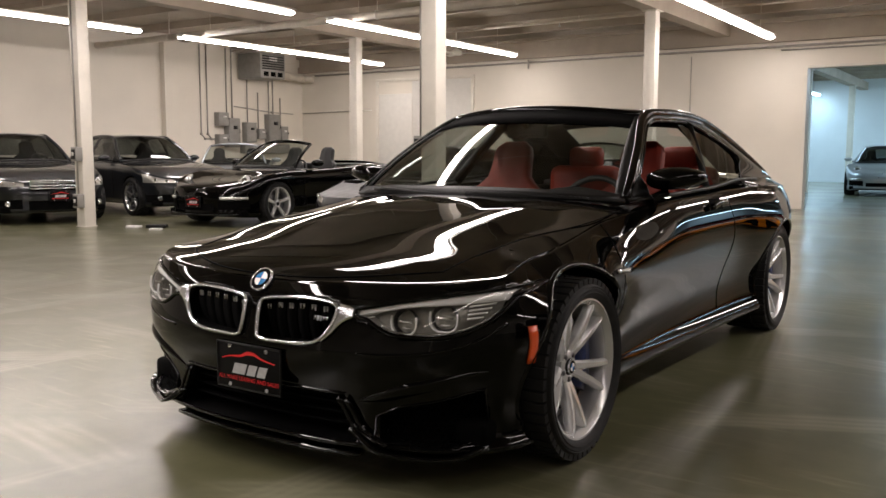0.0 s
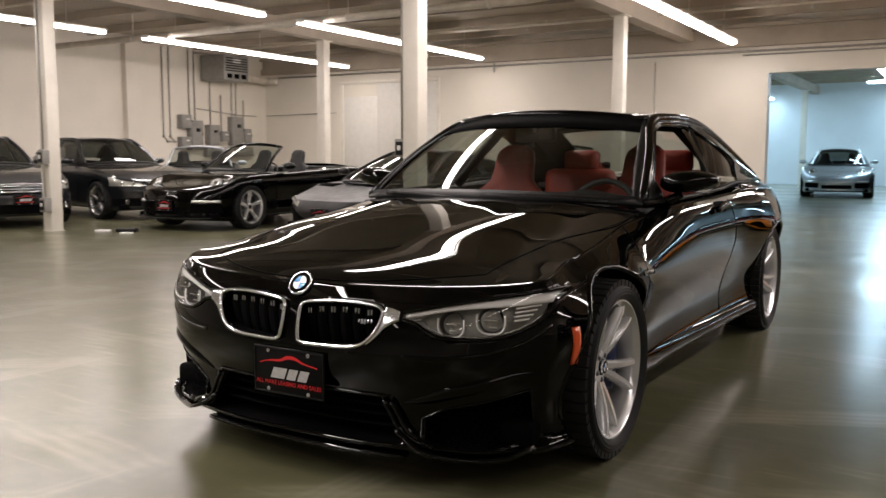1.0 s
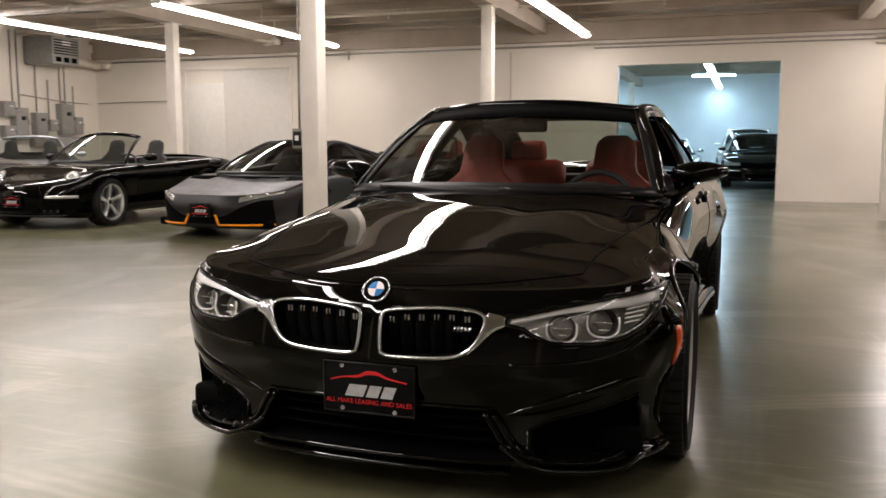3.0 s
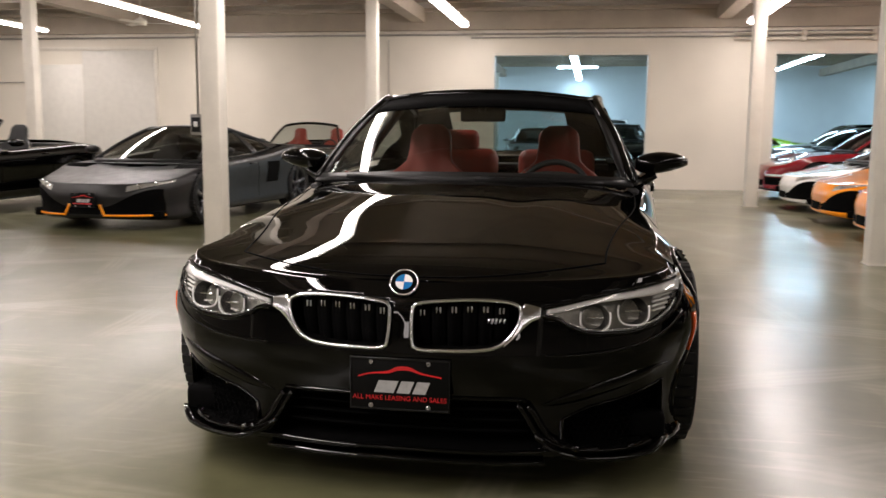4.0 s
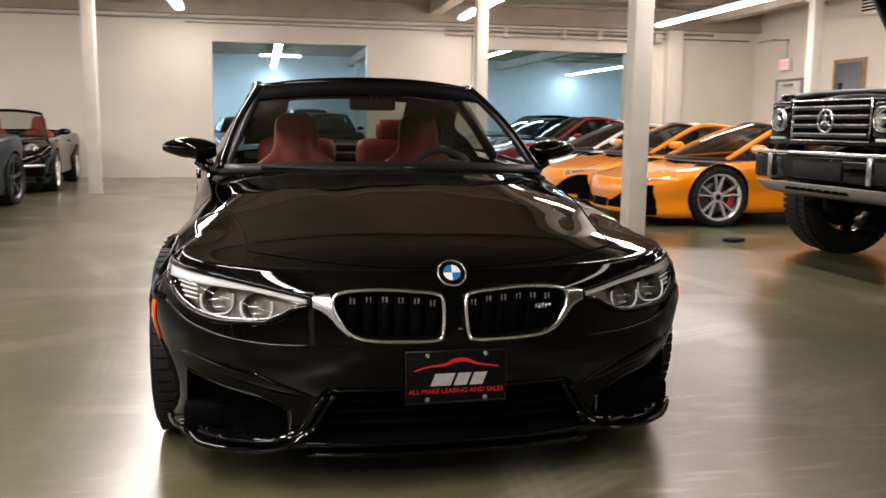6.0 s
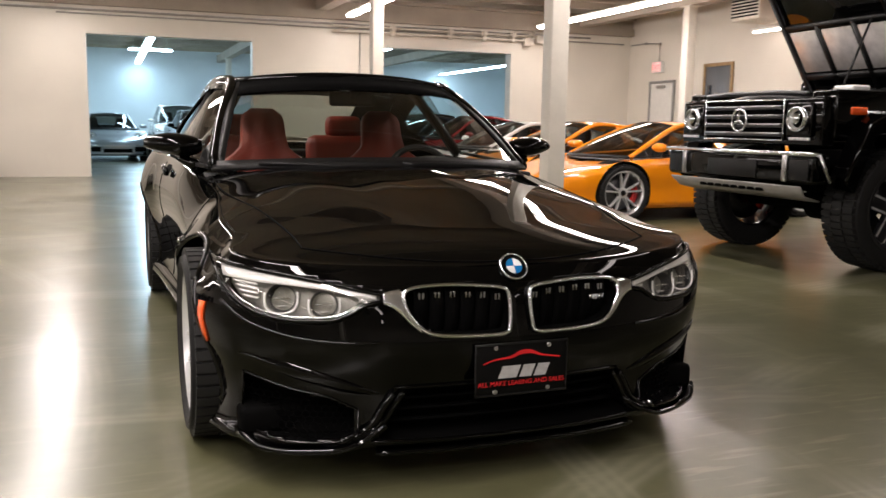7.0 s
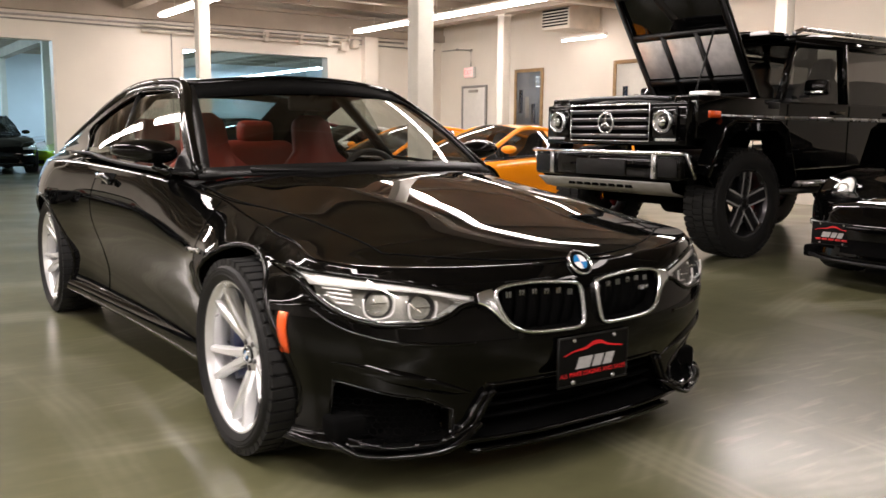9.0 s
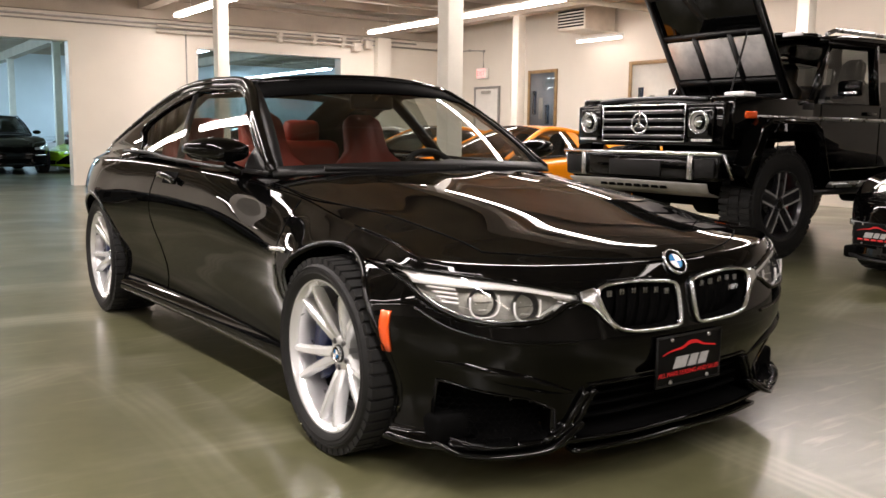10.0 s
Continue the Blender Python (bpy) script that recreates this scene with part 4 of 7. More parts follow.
    under = Shape().box((-.8, .25, .15), (.8, 4.3, .24), bevel=.02)
    under.make("underbody", M_MATT_BLACK, root)

    # kidney grilles
    for sx in (1, -1):
        ring = spline([(x, z) for x, z in KID_IN], 60, True)
        pts = []
        for x, z in ring:
            p = B.face(x, z, .006)
            pts.append((p.x * sx, p.y, p.z))
        k = empty("kidney_grille", 0, 0, 0)
        k.parent = root
        Shape().strip(pts, .0085, .022, (0, -1, 0), True).make("grille_surround", M_CHROME, k, "chrome grille surround")
        back = Shape()
        back.add([(sx * x, B.face(x, z, -.075).y, z) for x, z in ring] + [(sx * .19, B.face(.19, .53, -.075).y, .53)], [(i, (i + 1) % 60, 60) for i in range(60)])
        rim = []
        for x, z in ring:
            a, b = B.face(x, z, .0), B.face(x, z, -.08)
            rim.append([(a.x * sx, a.y, a.z), (x * sx, b.y, z)])
        rim.append(rim[0])
        back.grid(rim).make("grille_back", M_MATT_BLACK, k)
        for i in range(6):
            for o in (-.0055, .0055):
                x = .062 + i * .0475
                bar = []
                zz = [z for z in np.linspace(.455, .615, 60) if inside(KID_IN, x, z)]
                for z in np.linspace(zz[0], zz[-1], 10):
                    t = (z - zz[0]) / (zz[-1] - zz[0])
                    bar.append(B.face(x + o, z, -.010 - .05 * (1 - t) ** 2 - .004))
                Shape().strip([(p.x * sx, p.y, p.z) for p in bar], .0055, .03, (sx, 0, 0)).make("grille_bar", M_MATT_BLACK, k)
                p = B.face(x + o, zz[-1] - .022, -.010)
                Shape().box((-.0022, -.003, -.009), (.0022, .003, .009), Matrix.Translation((p.x * sx, p.y, p.z)), bevel=.001).make("bar_tip", M_SATIN, k)
        if sx > 0:
            for i, (o, mtl) in enumerate(((0, M_SATIN), (.011, M_SATIN), (.022, M_SATIN), (.034, M_CHROME), (.046, M_CHROME))):
                p = B.face(.262 + o, .552, -.012)
                Shape().box((-.0032, -.002, -.008), (.0032, .002, .008), Matrix.Translation(p) @ pose(0, 0, 0, 0, 18, 0)).make("grille_emblem", mtl, k)
        wedge = Shape()
        B.patch(wedge, .308, .412, curve1((.308, .478), (.338, .504), (.365, .534), (.390, .553), (.412, .562)), curve1((.308, .488), (.342, .530), (.356, .572), (.362, .600), (.385, .597), (.412, .590)), .008, 30, 5, sx)
        wedge.make("grille_wing", M_CHROME, root, thick=.006)

    # head lamps
    for sx in (1, -1):
        h = empty("headlight", 0, 0, 0)
        h.parent = root
        lens = Shape()
        B.patch(lens, .415, .840, LAMP_LO, LAMP_HI, .006, 34, 8, sx)
        seal = Shape()
        loop = [(x, LAMP_LO(x)) for x in np.linspace(.415, .840, 34)] + [(x, LAMP_HI(x)) for x in np.linspace(.840, .415, 34)]
        seal.tube([(q.x * sx, q.y, q.z) for q in [B.face(x, z, .002) for x, z in loop]], .0075, 6, True)
        seal.make("lamp_seal", M_BLACK, h)
        lo = lens.make("lens", M_LENS, h, "clear headlamp lens")
        lo.visible_shadow = False
        bowl = Shape()
        B.patch(bowl, .42, .835, lambda x: LAMP_LO(x) + .002, lambda x: LAMP_HI(x) - .002, -.040, 24, 6, sx)
        bowl.make("reflector", M_LAMP_DARK, h)
        rim = Shape()
        edge = [(x, LAMP_LO(x) + .004) for x in np.linspace(.42, .836, 26)] + [(x, LAMP_HI(x) - .004) for x in np.linspace(.836, .42, 26)]
        rows = []
        for x, z in edge:
            a, b = B.face(x, z, .001), B.face(x, z, -.039)
            rows.append([(a.x * sx, a.y, a.z), (x * sx, b.y, z)])
        rows.append(rows[0])
        rim.grid(rows).make("lamp_housing", M_LAMP_BODY, h)
        brow = Shape()
        B.patch(brow, .43, .832, lambda x: LAMP_HI(x) - .020 - .014 * smooth01(.56, .80, x), lambda x: LAMP_HI(x) - .004, -.004, 24, 3, sx)
        brow.make("light_brow", M_WHITE_ENAMEL, h, "pale light strip", thick=.006)
        for cx, cz, rr in ((.578, .563, .040), (.694, .578, .042)):
            p = B.face(cx, cz, -.020)
            n = (B.face(cx, cz, .01) - B.face(cx, cz, 0)).normalized()
            d = (Vector((n.x * .35, -1, n.z * .4))).normalized()
            m = Matrix.Translation((p.x * sx, p.y, p.z)) @ Vector((d.x * sx, d.y, d.z)).to_track_quat("Z", "Y").to_matrix().to_4x4()
            ringp = [(rr * 1.12 * math.copysign(abs(math.cos(q)) ** .75, math.cos(q)), rr * 1.04 * math.copysign(abs(math.sin(q)) ** .75, math.sin(q)), .016) for q in np.linspace(math.pi * .90, math.pi * 2.10, 28)]
            Shape().tube(ringp, .0034, 8).turn(m).make("light_ring", M_WHITE_ENAMEL, h, "pale square-cornered light ring")
            Shape().lathe([(.012, rr * 1.02), (-.01, rr * .98), (-.03, rr * .72)], 28, "z").turn(m).make("projector_bezel", M_ALLOY_DARK, h)
            Shape().lathe([(-.014, rr * .74), (-.004, rr * .62), (.004, rr * .38), (.006, .0005)], 24, "z").turn(m).make("projector_lens", M_LENS, h)
            Shape().lathe([(-.030, rr * .75), (-.034, .0005)], 24, "z").turn(m).make("projector_core", M_PLASTIC, h)
            Shape().box((-rr * .62, -.003, .004), (rr * .62, .002, .010), bevel=.0015).turn(m).make("projector_bar", M_CHROME, h, "bright cross bar")
            Shape().box((-rr * .30, -rr * .62, -.004), (rr * .40, -rr * .50, .004), bevel=.0015).turn(m).make("projector_clip", M_LAMP_BODY, h)
        for i in range(5):
            fin = Shape()
            zc_ = .574 + i * .0130
            B.patch(fin, .752, .790 + .007 * i, lambda x: zc_ + .12 * (x - .78), lambda x: zc_ + .006 + .12 * (x - .78), -.012, 6, 2, sx)
            fin.make("indicator_fin", M_WHITE_ENAMEL, h, thick=.012)
        for i in range(3):
            rib = Shape()
            B.patch(rib, .432, .492 - .012 * i, lambda x: LAMP_HI(x) - .024 - .008 * i, lambda x: LAMP_HI(x) - .0205 - .008 * i, -.010, 8, 2, sx)
            rib.make("lamp_rib", M_LAMP_BODY, h, thick=.006)

        chin = Shape()
        chin.tube([(q.x * sx, q.y, q.z) for q in [B.face(x, LAMP_LO(x) + .010, -.006) for x in np.linspace(.50, .825, 24)]], .0035, 6)
        chin.make("lamp_lower_trim", M_CHROME, h)

    # the fold in the bumper that follows each lamp
    for sx in (1, -1):
        fold = Shape()
        run = curve2((.43, .452), (.50, .452), (.58, .456), (.66, .466), (.74, .487), (.80, .516), (.842, .556))
        fold.tube([(q.x * sx, q.y, q.z) for q in [B.face(x, run(x), -.0035) for x in np.linspace(.43, .842, 40)]], .0075, 8)
        fold.make("bumper_fold", M_BLACK, root)

    # bumper openings
    mid = Shape()
    ring = spline(MID, 80, True)
    rows = []
    for x, z in ring:
        a = B.face(x, z, .001)
        b = B.face(x, z, -.12)
        rows.append([tuple(a), (x, b.y + .02, z)])
    rows.append(rows[0])
    mid.grid(rows)
    mid.add([(x, B.face(x, z, -.12).y + .02, z) for x, z in ring] + [(0, .12, .22)], [(i, (i + 1) % 80, 80) for i in range(80)])
    mid.make("intake_duct", M_MATT_BLACK, root)
    for z in (.20, .235, .268):
        Shape().strip([(x, B.face(x, z, -.045).y, z) for x in np.linspace(-.38, .38, 16)], .03, .006).make("intake_slat", M_MATT_BLACK, root)
    edge = Shape()
    edge.tube([tuple(B.face(x, z, .001)) for x, z in ring], .0065, 8, True)
    edge.make("intake_edge", M_BLACK, root)
    for sx in (1, -1):
        f = Shape()
        deep = lambda x, z, d: (B.face(x, z).x * sx * (1 - .25 * d), B.face(x, z).y + d, z)
        f.grid([[deep(x, FOG_LO(x) + (FOG_HI(x) - FOG_LO(x)) * t, .08) for t in np.linspace(0, 1, 7)] for x in np.linspace(.48, .786, 14)])
        e = [(x, FOG_LO(x)) for x in np.linspace(.48, .786, 20)] + [(x, FOG_HI(x)) for x in np.linspace(.786, .48, 20)]
        rows = []
        for x, z in e:
            a = B.face(x, z, .001)
            rows.append([(a.x * sx, a.y, a.z), deep(x, z, .08)])
        rows.append(rows[0])
        f.grid(rows).make("side_intake", M_MATT_BLACK, root)
        Shape().tube([r[0] for r in rows[:-1]], .0035, 8, True).make("intake_edge", M_BLACK, root)
        net = Shape()
        hx = .022
        for i in range(14):
            for j in range(10):
                cx, cz = .50 + i * hx + (hx / 2 if j % 2 else 0), .13 + j * hx * .80
                if not (.50 < cx < .775 and FOG_LO(cx) + .012 < cz < FOG_LO(cx) + (FOG_HI(cx) - FOG_LO(cx)) * .72):
                    continue
                hexa = []
                for k in range(6):
                    q = math.pi / 6 + k * math.pi / 3
                    hexa.append(deep(cx + hx * .54 * math.cos(q), cz + hx * .54 * math.sin(q), .035))
                net.tube(hexa, .0022, 4, True)
        net.make("intake_mesh", M_MATT_BLACK, root, "black honeycomb mesh")
        # the lip's raised winglets and the blade below
        blade = Shape()
        sweep = curve1((.40, .205), (.44, .174), (.49, .152), (.56, .140), (.66, .132), (.74, .142), (.80, .168))
        path = [B.face(x, sweep(x), .010) for x in np.linspace(.40, .785, 28)]
        blade.strip([(p.x * sx, p.y, p.z) for p in path], .045, .012)
        blade.make("lip_blade", M_BLACK, root)
        # the bright-edged strut between the intakes, and the fold above the outer one
        strut = Shape()
        for o, zz in ((0, 0), (.028, -.004)):
            pts = [B.face(x + o, z + zz, .010) for x, z in spline([(.352, .300), (.378, .262), (.405, .215), (.445, .180), (.50, .160)], 14)]
            strut.strip([(p.x * sx, p.y, p.z) for p in pts], .020, .010, (sx * .3, -.75, .6))
        strut.make("bumper_strut", M_BLACK, root)
        fold = Shape()
        rows = []
        for i, (x, z) in enumerate(spline([(.42, .292), (.50, .318), (.60, .352), (.69, .378), (.765, .398), (.80, .402)], 24)):
            w = math.sin(math.pi * min(max(i / 23, .02), .98)) ** .6
            a, m_, c = B.face(x, z + .018 * w, .0005), B.face(x, z, .013 * w), B.face(x, z - .038 * w, -.004)
            rows.append([(p.x * sx, p.y, p.z) for p in (a, a.lerp(m_, .6) + Vector((0, -.003 * w, .001)), m_, c)])
        fold.grid(rows).make("bumper_fold", M_BLACK, root)
    Shape().strip([tuple(B.face(x, .128, .010)) for x in np.linspace(-.43, .43, 24)], .045, .012).make("front_lip", M_BLACK, root)

    # bonnet shut line, fuel of small things
    cut = Shape()
    for sx in (1, -1):
        pts = []
        for x in np.linspace(0.0, .60, 18):
            y = .115 + .20 * (x / .6) ** 2.4
            xe = np.interp(y, B.P[:, -1, 1][:80], B.P[:, -1, 0][:80])
            pts.append((sx * x, y, B.top(x, y, xe) + .0005))
        for y in np.linspace(.40, 1.50, 26):
            xe = np.interp(y, B.P[:120, -1, 1], B.P[:120, -1, 0])
            x = .60 + (.735 - .60) * smooth01(.3, 1.3, y)
            pts.append((sx * x, y, B.top(x, y, xe) + .0005))
        cut.strip(pts, .005, .003)
    cut.make("bonnet_gap", M_MATT_BLACK, root)
    for sx in (1, -1):
        for ys in ([(1.16, .24), (1.15, .45), (1.17, .62), (1.22, .80)], [(2.56, .26), (2.60, .45), (2.66, .65), (2.60, .86)]):
            p = spline(ys, 18)
            Shape().strip([(sx * (B.side_x(y, z) + .0005), y, z) for y, z in p], .003, .005, (0, 1, 0)).make("door_gap", M_MATT_BLACK, root)
        Shape().strip([(sx * (B.side_x(y, .245) + .0005), y, .245) for y in np.linspace(1.16, 2.56, 20)], .003, .005).make("door_gap", M_MATT_BLACK, root)
        skirt = Shape()
        rows = []
        for y in np.linspace(1.05, 3.12, 30):
            o = .012 + .035 * smooth01(1.1, 2.9, y)
            x = B.side_x(y, .22)
            rows.append([(sx * (x + a * o - .01), y, z) for a, z in ((.2, .255), (.8, .235), (1, .205), (.7, .18), (-.6, .175))])
        skirt.grid(rows).make("side_skirt", M_BLACK, root)
        # vent behind the front wheel with its bright blade
        vent = Shape()
        rows = []
        for y in np.linspace(1.01, 1.15, 8):
            rows.append([(sx * (B.side_x(y, z) + .0025), y, z) for z in np.linspace(.40 + .2 * (1.15 - y), .645, 6)])
        vent.grid(rows).make("side_vent", M_PLASTIC, root)
        Shape().strip([(sx * (B.side_x(y, .632) + .008), y, .632 - .08 * (y - 1.15)) for y in np.linspace(1.04, 1.24, 8)], .012, .018).make("vent_blade", M_CHROME, root, "chrome vent blade")
        # marker
        rows = []
        for z in np.linspace(.415, .540, 6):
            rows.append([(sx * (B.side_x(y, z) + .003), y, z) for y in np.linspace(.378 + .10 * (.54 - z), .410 + .10 * (.54 - z), 4)])
        Shape().grid(rows).make("marker_light", M_AMBER, root, "orange side marker", thick=.006)
        # door handle
        hd = Shape()
        path = spline([(2.30, .815), (2.36, .832), (2.46, .840), (2.53, .836)], 12)
        hd.strip([(sx * (B.side_x(y, z) + .018 + .012 * math.sin(math.pi * i / 11)), y, z) for i, (y, z) in enumerate(path)], .022, .026)
        hd.make("door_handle", M_BLACK, root)
        rows = []
        for y in np.linspace(2.33, 2.50, 8):
            rows.append([(sx * (B.side_x(y, z) + .002), y, z) for z in np.linspace(.80, .855, 5)])
        Shape().grid(rows).make("handle_cup", M_MATT_BLACK, root)
        # mirror
        mr = empty("door_mirror", 0, 0, 0)
        mr.parent = root
        rows = []
        for t in np.linspace(0, 1, 14):
            k = max(math.sin(math.pi * (.06 + .90 * t)), .02) ** .45
            cx, cy, cz = .752 + .24 * t, 1.745 + .05 * t, .968 + .004 * t
            rows.append([(sx * cx, cy + (.095 if math.cos(q) < 0 else .055) * k * math.copysign(abs(math.cos(q)) ** .8, math.cos(q)), cz + (.054 if math.sin(q) > 0 else .062 - .034 * t) * k * math.copysign(abs(math.sin(q)) ** .75, math.sin(q))) for q in np.linspace(0, 2 * math.pi, 18, endpoint=False)])
        Shape().grid(rows, True, True).make("mirror_shell", M_BLACK, mr)
        Shape().add([(sx * (.80 + .165 * (.5 + .5 * math.cos(q))), 1.862, .966 + .044 * math.sin(q)) for q in np.linspace(0, 2 * math.pi, 20, endpoint=False)], [tuple(range(20))]).make("mirror_glass", M_MIRROR, mr)
        arm = Shape()
        arm.strip([(sx * .745, 1.72, .872), (sx * .785, 1.745, .892), (sx * .83, 1.765, .918)], .085, .034)
        arm.make("mirror_arm", M_BLACK, mr)

    # cabin
    g = dict(front=[(0, 1.33, .908), (.726, 1.53, .884), (.556, 2.15, 1.262), (0, 2.02, 1.302)],
             apillar=[(.650, 1.84, 1.092)],
             rail=[(.572, 2.38, 1.287), (.579, 2.62, 1.288), (.580, 2.90, 1.274), (.585, 3.15, 1.236), (.605, 3.42, 1.168), (.66, 3.72, 1.050), (.73, 3.98, .920)],
             belt=[(.726, 1.53, .884), (.772, 1.78, .890), (.800, 2.2, .903), (.805, 2.6, .918), (.79, 2.9, .935), (.785, 3.2, .935), (.775, 3.5, .93), (.757, 3.8, .925), (.73, 3.98, .920)],
             cuts=[(1.57, 1.72, "quarter_cover", "black"), (1.72, 2.52, "door_window", "glass"), (2.52, 2.60, "door_post", "glass"), (2.60, 3.40, "rear_quarter_window", "glass"), (3.40, 3.98, "rear_pillar", "paint")],
             rear=[(0, 3.08, 1.296), (.572, 3.10, 1.245), (.67, 3.86, .955)], rear_base=(0, 3.92, .975), open_windows=("door_window",), crown=[(2.45, 1.322)], rail_r=.024, rail_end=3.9, band=.045, tear=[(0, 3.06), (.25, 3.16), (.42, 3.27), (.52, 3.27), (.65, 3.12), (.80, 2.86), (.92, 2.62), (1, 2.60)])
    greenhouse(root, g, M_BLACK, M_GLASS, None, M_PLASTIC)
    for sx in (1, -1):
        bp = Shape()
        bp.strip([(sx * .775, 2.50, .905), (sx * .69, 2.62, 1.08), (sx * .575, 2.76, 1.27)], .055, .03, (sx, 0, 0))
        bp.make("door_pillar", M_PLASTIC, root)
    # inside
    tub = Shape()
    tub.box((-.74, 1.55, .28), (.74, 3.6, .32))
    for sx in (1, -1):
        tub.box((sx * .70 if sx < 0 else .70, 1.5, .3), (sx * .76 if sx < 0 else .76, 3.6, .86), bevel=.01) if sx > 0 else tub.box((-.76, 1.5, .3), (-.70, 3.6, .86), bevel=.01)
    tub.make("cabin_floor", M_DASH, root)
    for sx in (1, -1):
        Shape().box((sx * .695 - .012, 1.75, .55), (sx * .695 + .012, 2.5, .80), bevel=.01).make("door_card", M_LEATHER, root)
    dash = Shape()
    rows = []
    for x in np.linspace(-.70, .70, 20):
        hump = .035 * math.exp(-((x - .36) / .17) ** 2)
        rows.append([(x, y, z) for y, z in ((1.36 + .17 * (x / .72) ** 2, .862), (1.62, .872 + hump * .3), (1.80, .885 + hump), (1.90, .86 + hump), (1.93, .78), (1.86, .60), (1.80, .45))])
    dash.grid(rows).make("dashboard", M_DASH, root, thick=.01)
    Shape().box((-.03, 1.86, .70), (.10, 1.94, .84), bevel=.01).make("centre_screen", M_PLASTIC, root)
    seat(root, .36, 2.31, .31, M_LEATHER, "driver_seat")
    seat(root, -.36, 2.10, .31, M_LEATHER, "passenger_seat")
    bench = Shape()
    bench.box((-.60, 2.95, .40), (.60, 3.32, .58), bevel=.06)
    for sx in (1, -1):
        bench.box((sx * .32 - .25, 3.26, .52), (sx * .32 + .25, 3.42, 1.00), Matrix.Translation((0, .06, 0)), bevel=.06)
        bench.box((sx * .32 - .12, 3.36, .98), (sx * .32 + .12, 3.46, 1.125), bevel=.04)
    bench.make("rear_bench", M_LEATHER, root)
    Shape().box((-.66, 3.44, .86), (.66, 3.72, .90), bevel=.01).make("parcel_shelf", M_DASH, root)
    sw = Shape()
    sm = Matrix.Translation((.37, 1.98, .80)) @ pose(0, 0, 0, 66, 0, 0)
    sw.tube([(.175 * math.cos(q), .175 * math.sin(q), 0) for q in np.linspace(0, 2 * math.pi, 36, endpoint=False)], .016, 10, True)
    sw.box((-.07, -.05, -.03), (.07, .05, .012), bevel=.012)
    for q in (0, math.pi, -math.pi / 2):
        sw.strip([(.05 * math.cos(q), .05 * math.sin(q), 0), (.17 * math.cos(q), .17 * math.sin(q), 0)], .035, .012)
    sw.turn(sm).make("steering_wheel", M_DASH, root)
    rv = Shape().box((-.115, -.02, -.035), (.115, .02, .035), bevel=.015)
    rv.turn(Matrix.Translation((0, 1.98, 1.195))).make("rear_view_mirror", M_PLASTIC, root)
    Shape().tube([(0, 1.92, 1.25), (0, 1.96, 1.215)], .018, 8).make("mirror_mount", M_PLASTIC, root)
    wp = Shape()
    for x0 in (-.55, .05):
        wp.strip([(x0 + .55 * t, 1.335 + .17 * ((x0 + .55 * t) / .715) ** 2 - .02, .905 - .02 * t * t) for t in np.linspace(0, 1, 10)], .02, .018)
    wp.make("wiper", M_PLASTIC, root)
    roundel(root, tuple(B.face(0, .650, .004)), (0, -.78, .62), .045)
    dealer_plate(root, (.002, .022, .356), 0, 0)
    return root


HERO = hero()

# ---- the parked cars ----
UNIT_PLAN = [(0, 0), (.30, .004), (.58, .020), (.80, .055), (.92, .098), (.975, .150), (1, .215), (.985, .31), (.965, .45), (.975, .60), (1.0, .75), (1.0, .82), (.96, .90), (.85, .962), (.6, .988), (.3, .997), (0, 1)]


def kind_of(**k):
    return k


WEDGE = kind_of(L=4.40, W=.95, axles=(1.03, 3.65), r=.335, shoulder=[(0, .50), (.10, .56), (.24, .70), (.40, .74), (.62, .80), (.82, .90), (.95, .90), (1, .84)],
                mid=[(0, .50), (.10, .58), (.24, .685), (.5, .80), (.75, .93), (.95, .92), (1, .84)], floor=.10,
                front=[(0, .95, .74), (.72, 1.22, .735), (.50, 2.00, 1.10), (0, 1.92, 1.15)], apillar=[(.62, 1.60, .93)],
                rail=[(.50, 2.3, 1.12), (.50, 2.7, 1.06), (.56, 3.2, .96), (.62, 3.55, .90)],
                belt=[(.72, 1.22, .735), (.82, 1.6, .765), (.84, 2.2, .80), (.80, 2.8, .85), (.72, 3.3, .89), (.62, 3.55, .90)],
                cuts=[(1.25, 1.42, "quarter_cover", "black"), (1.42, 2.38, "door_window", "glass"), (2.38, 2.55, "door_post", "paint"), (2.55, 2.95, "rear_quarter_window", "glass"), (2.95, 3.55, "rear_pillar", "paint")],
                rear=[(0, 2.75, 1.08), (.50, 2.72, 1.05), (.60, 3.5, .90)], rear_base=(0, 3.6, .93), crown=[(2.2, 1.165)], lamp="slim", mirror=(1.45, .86))
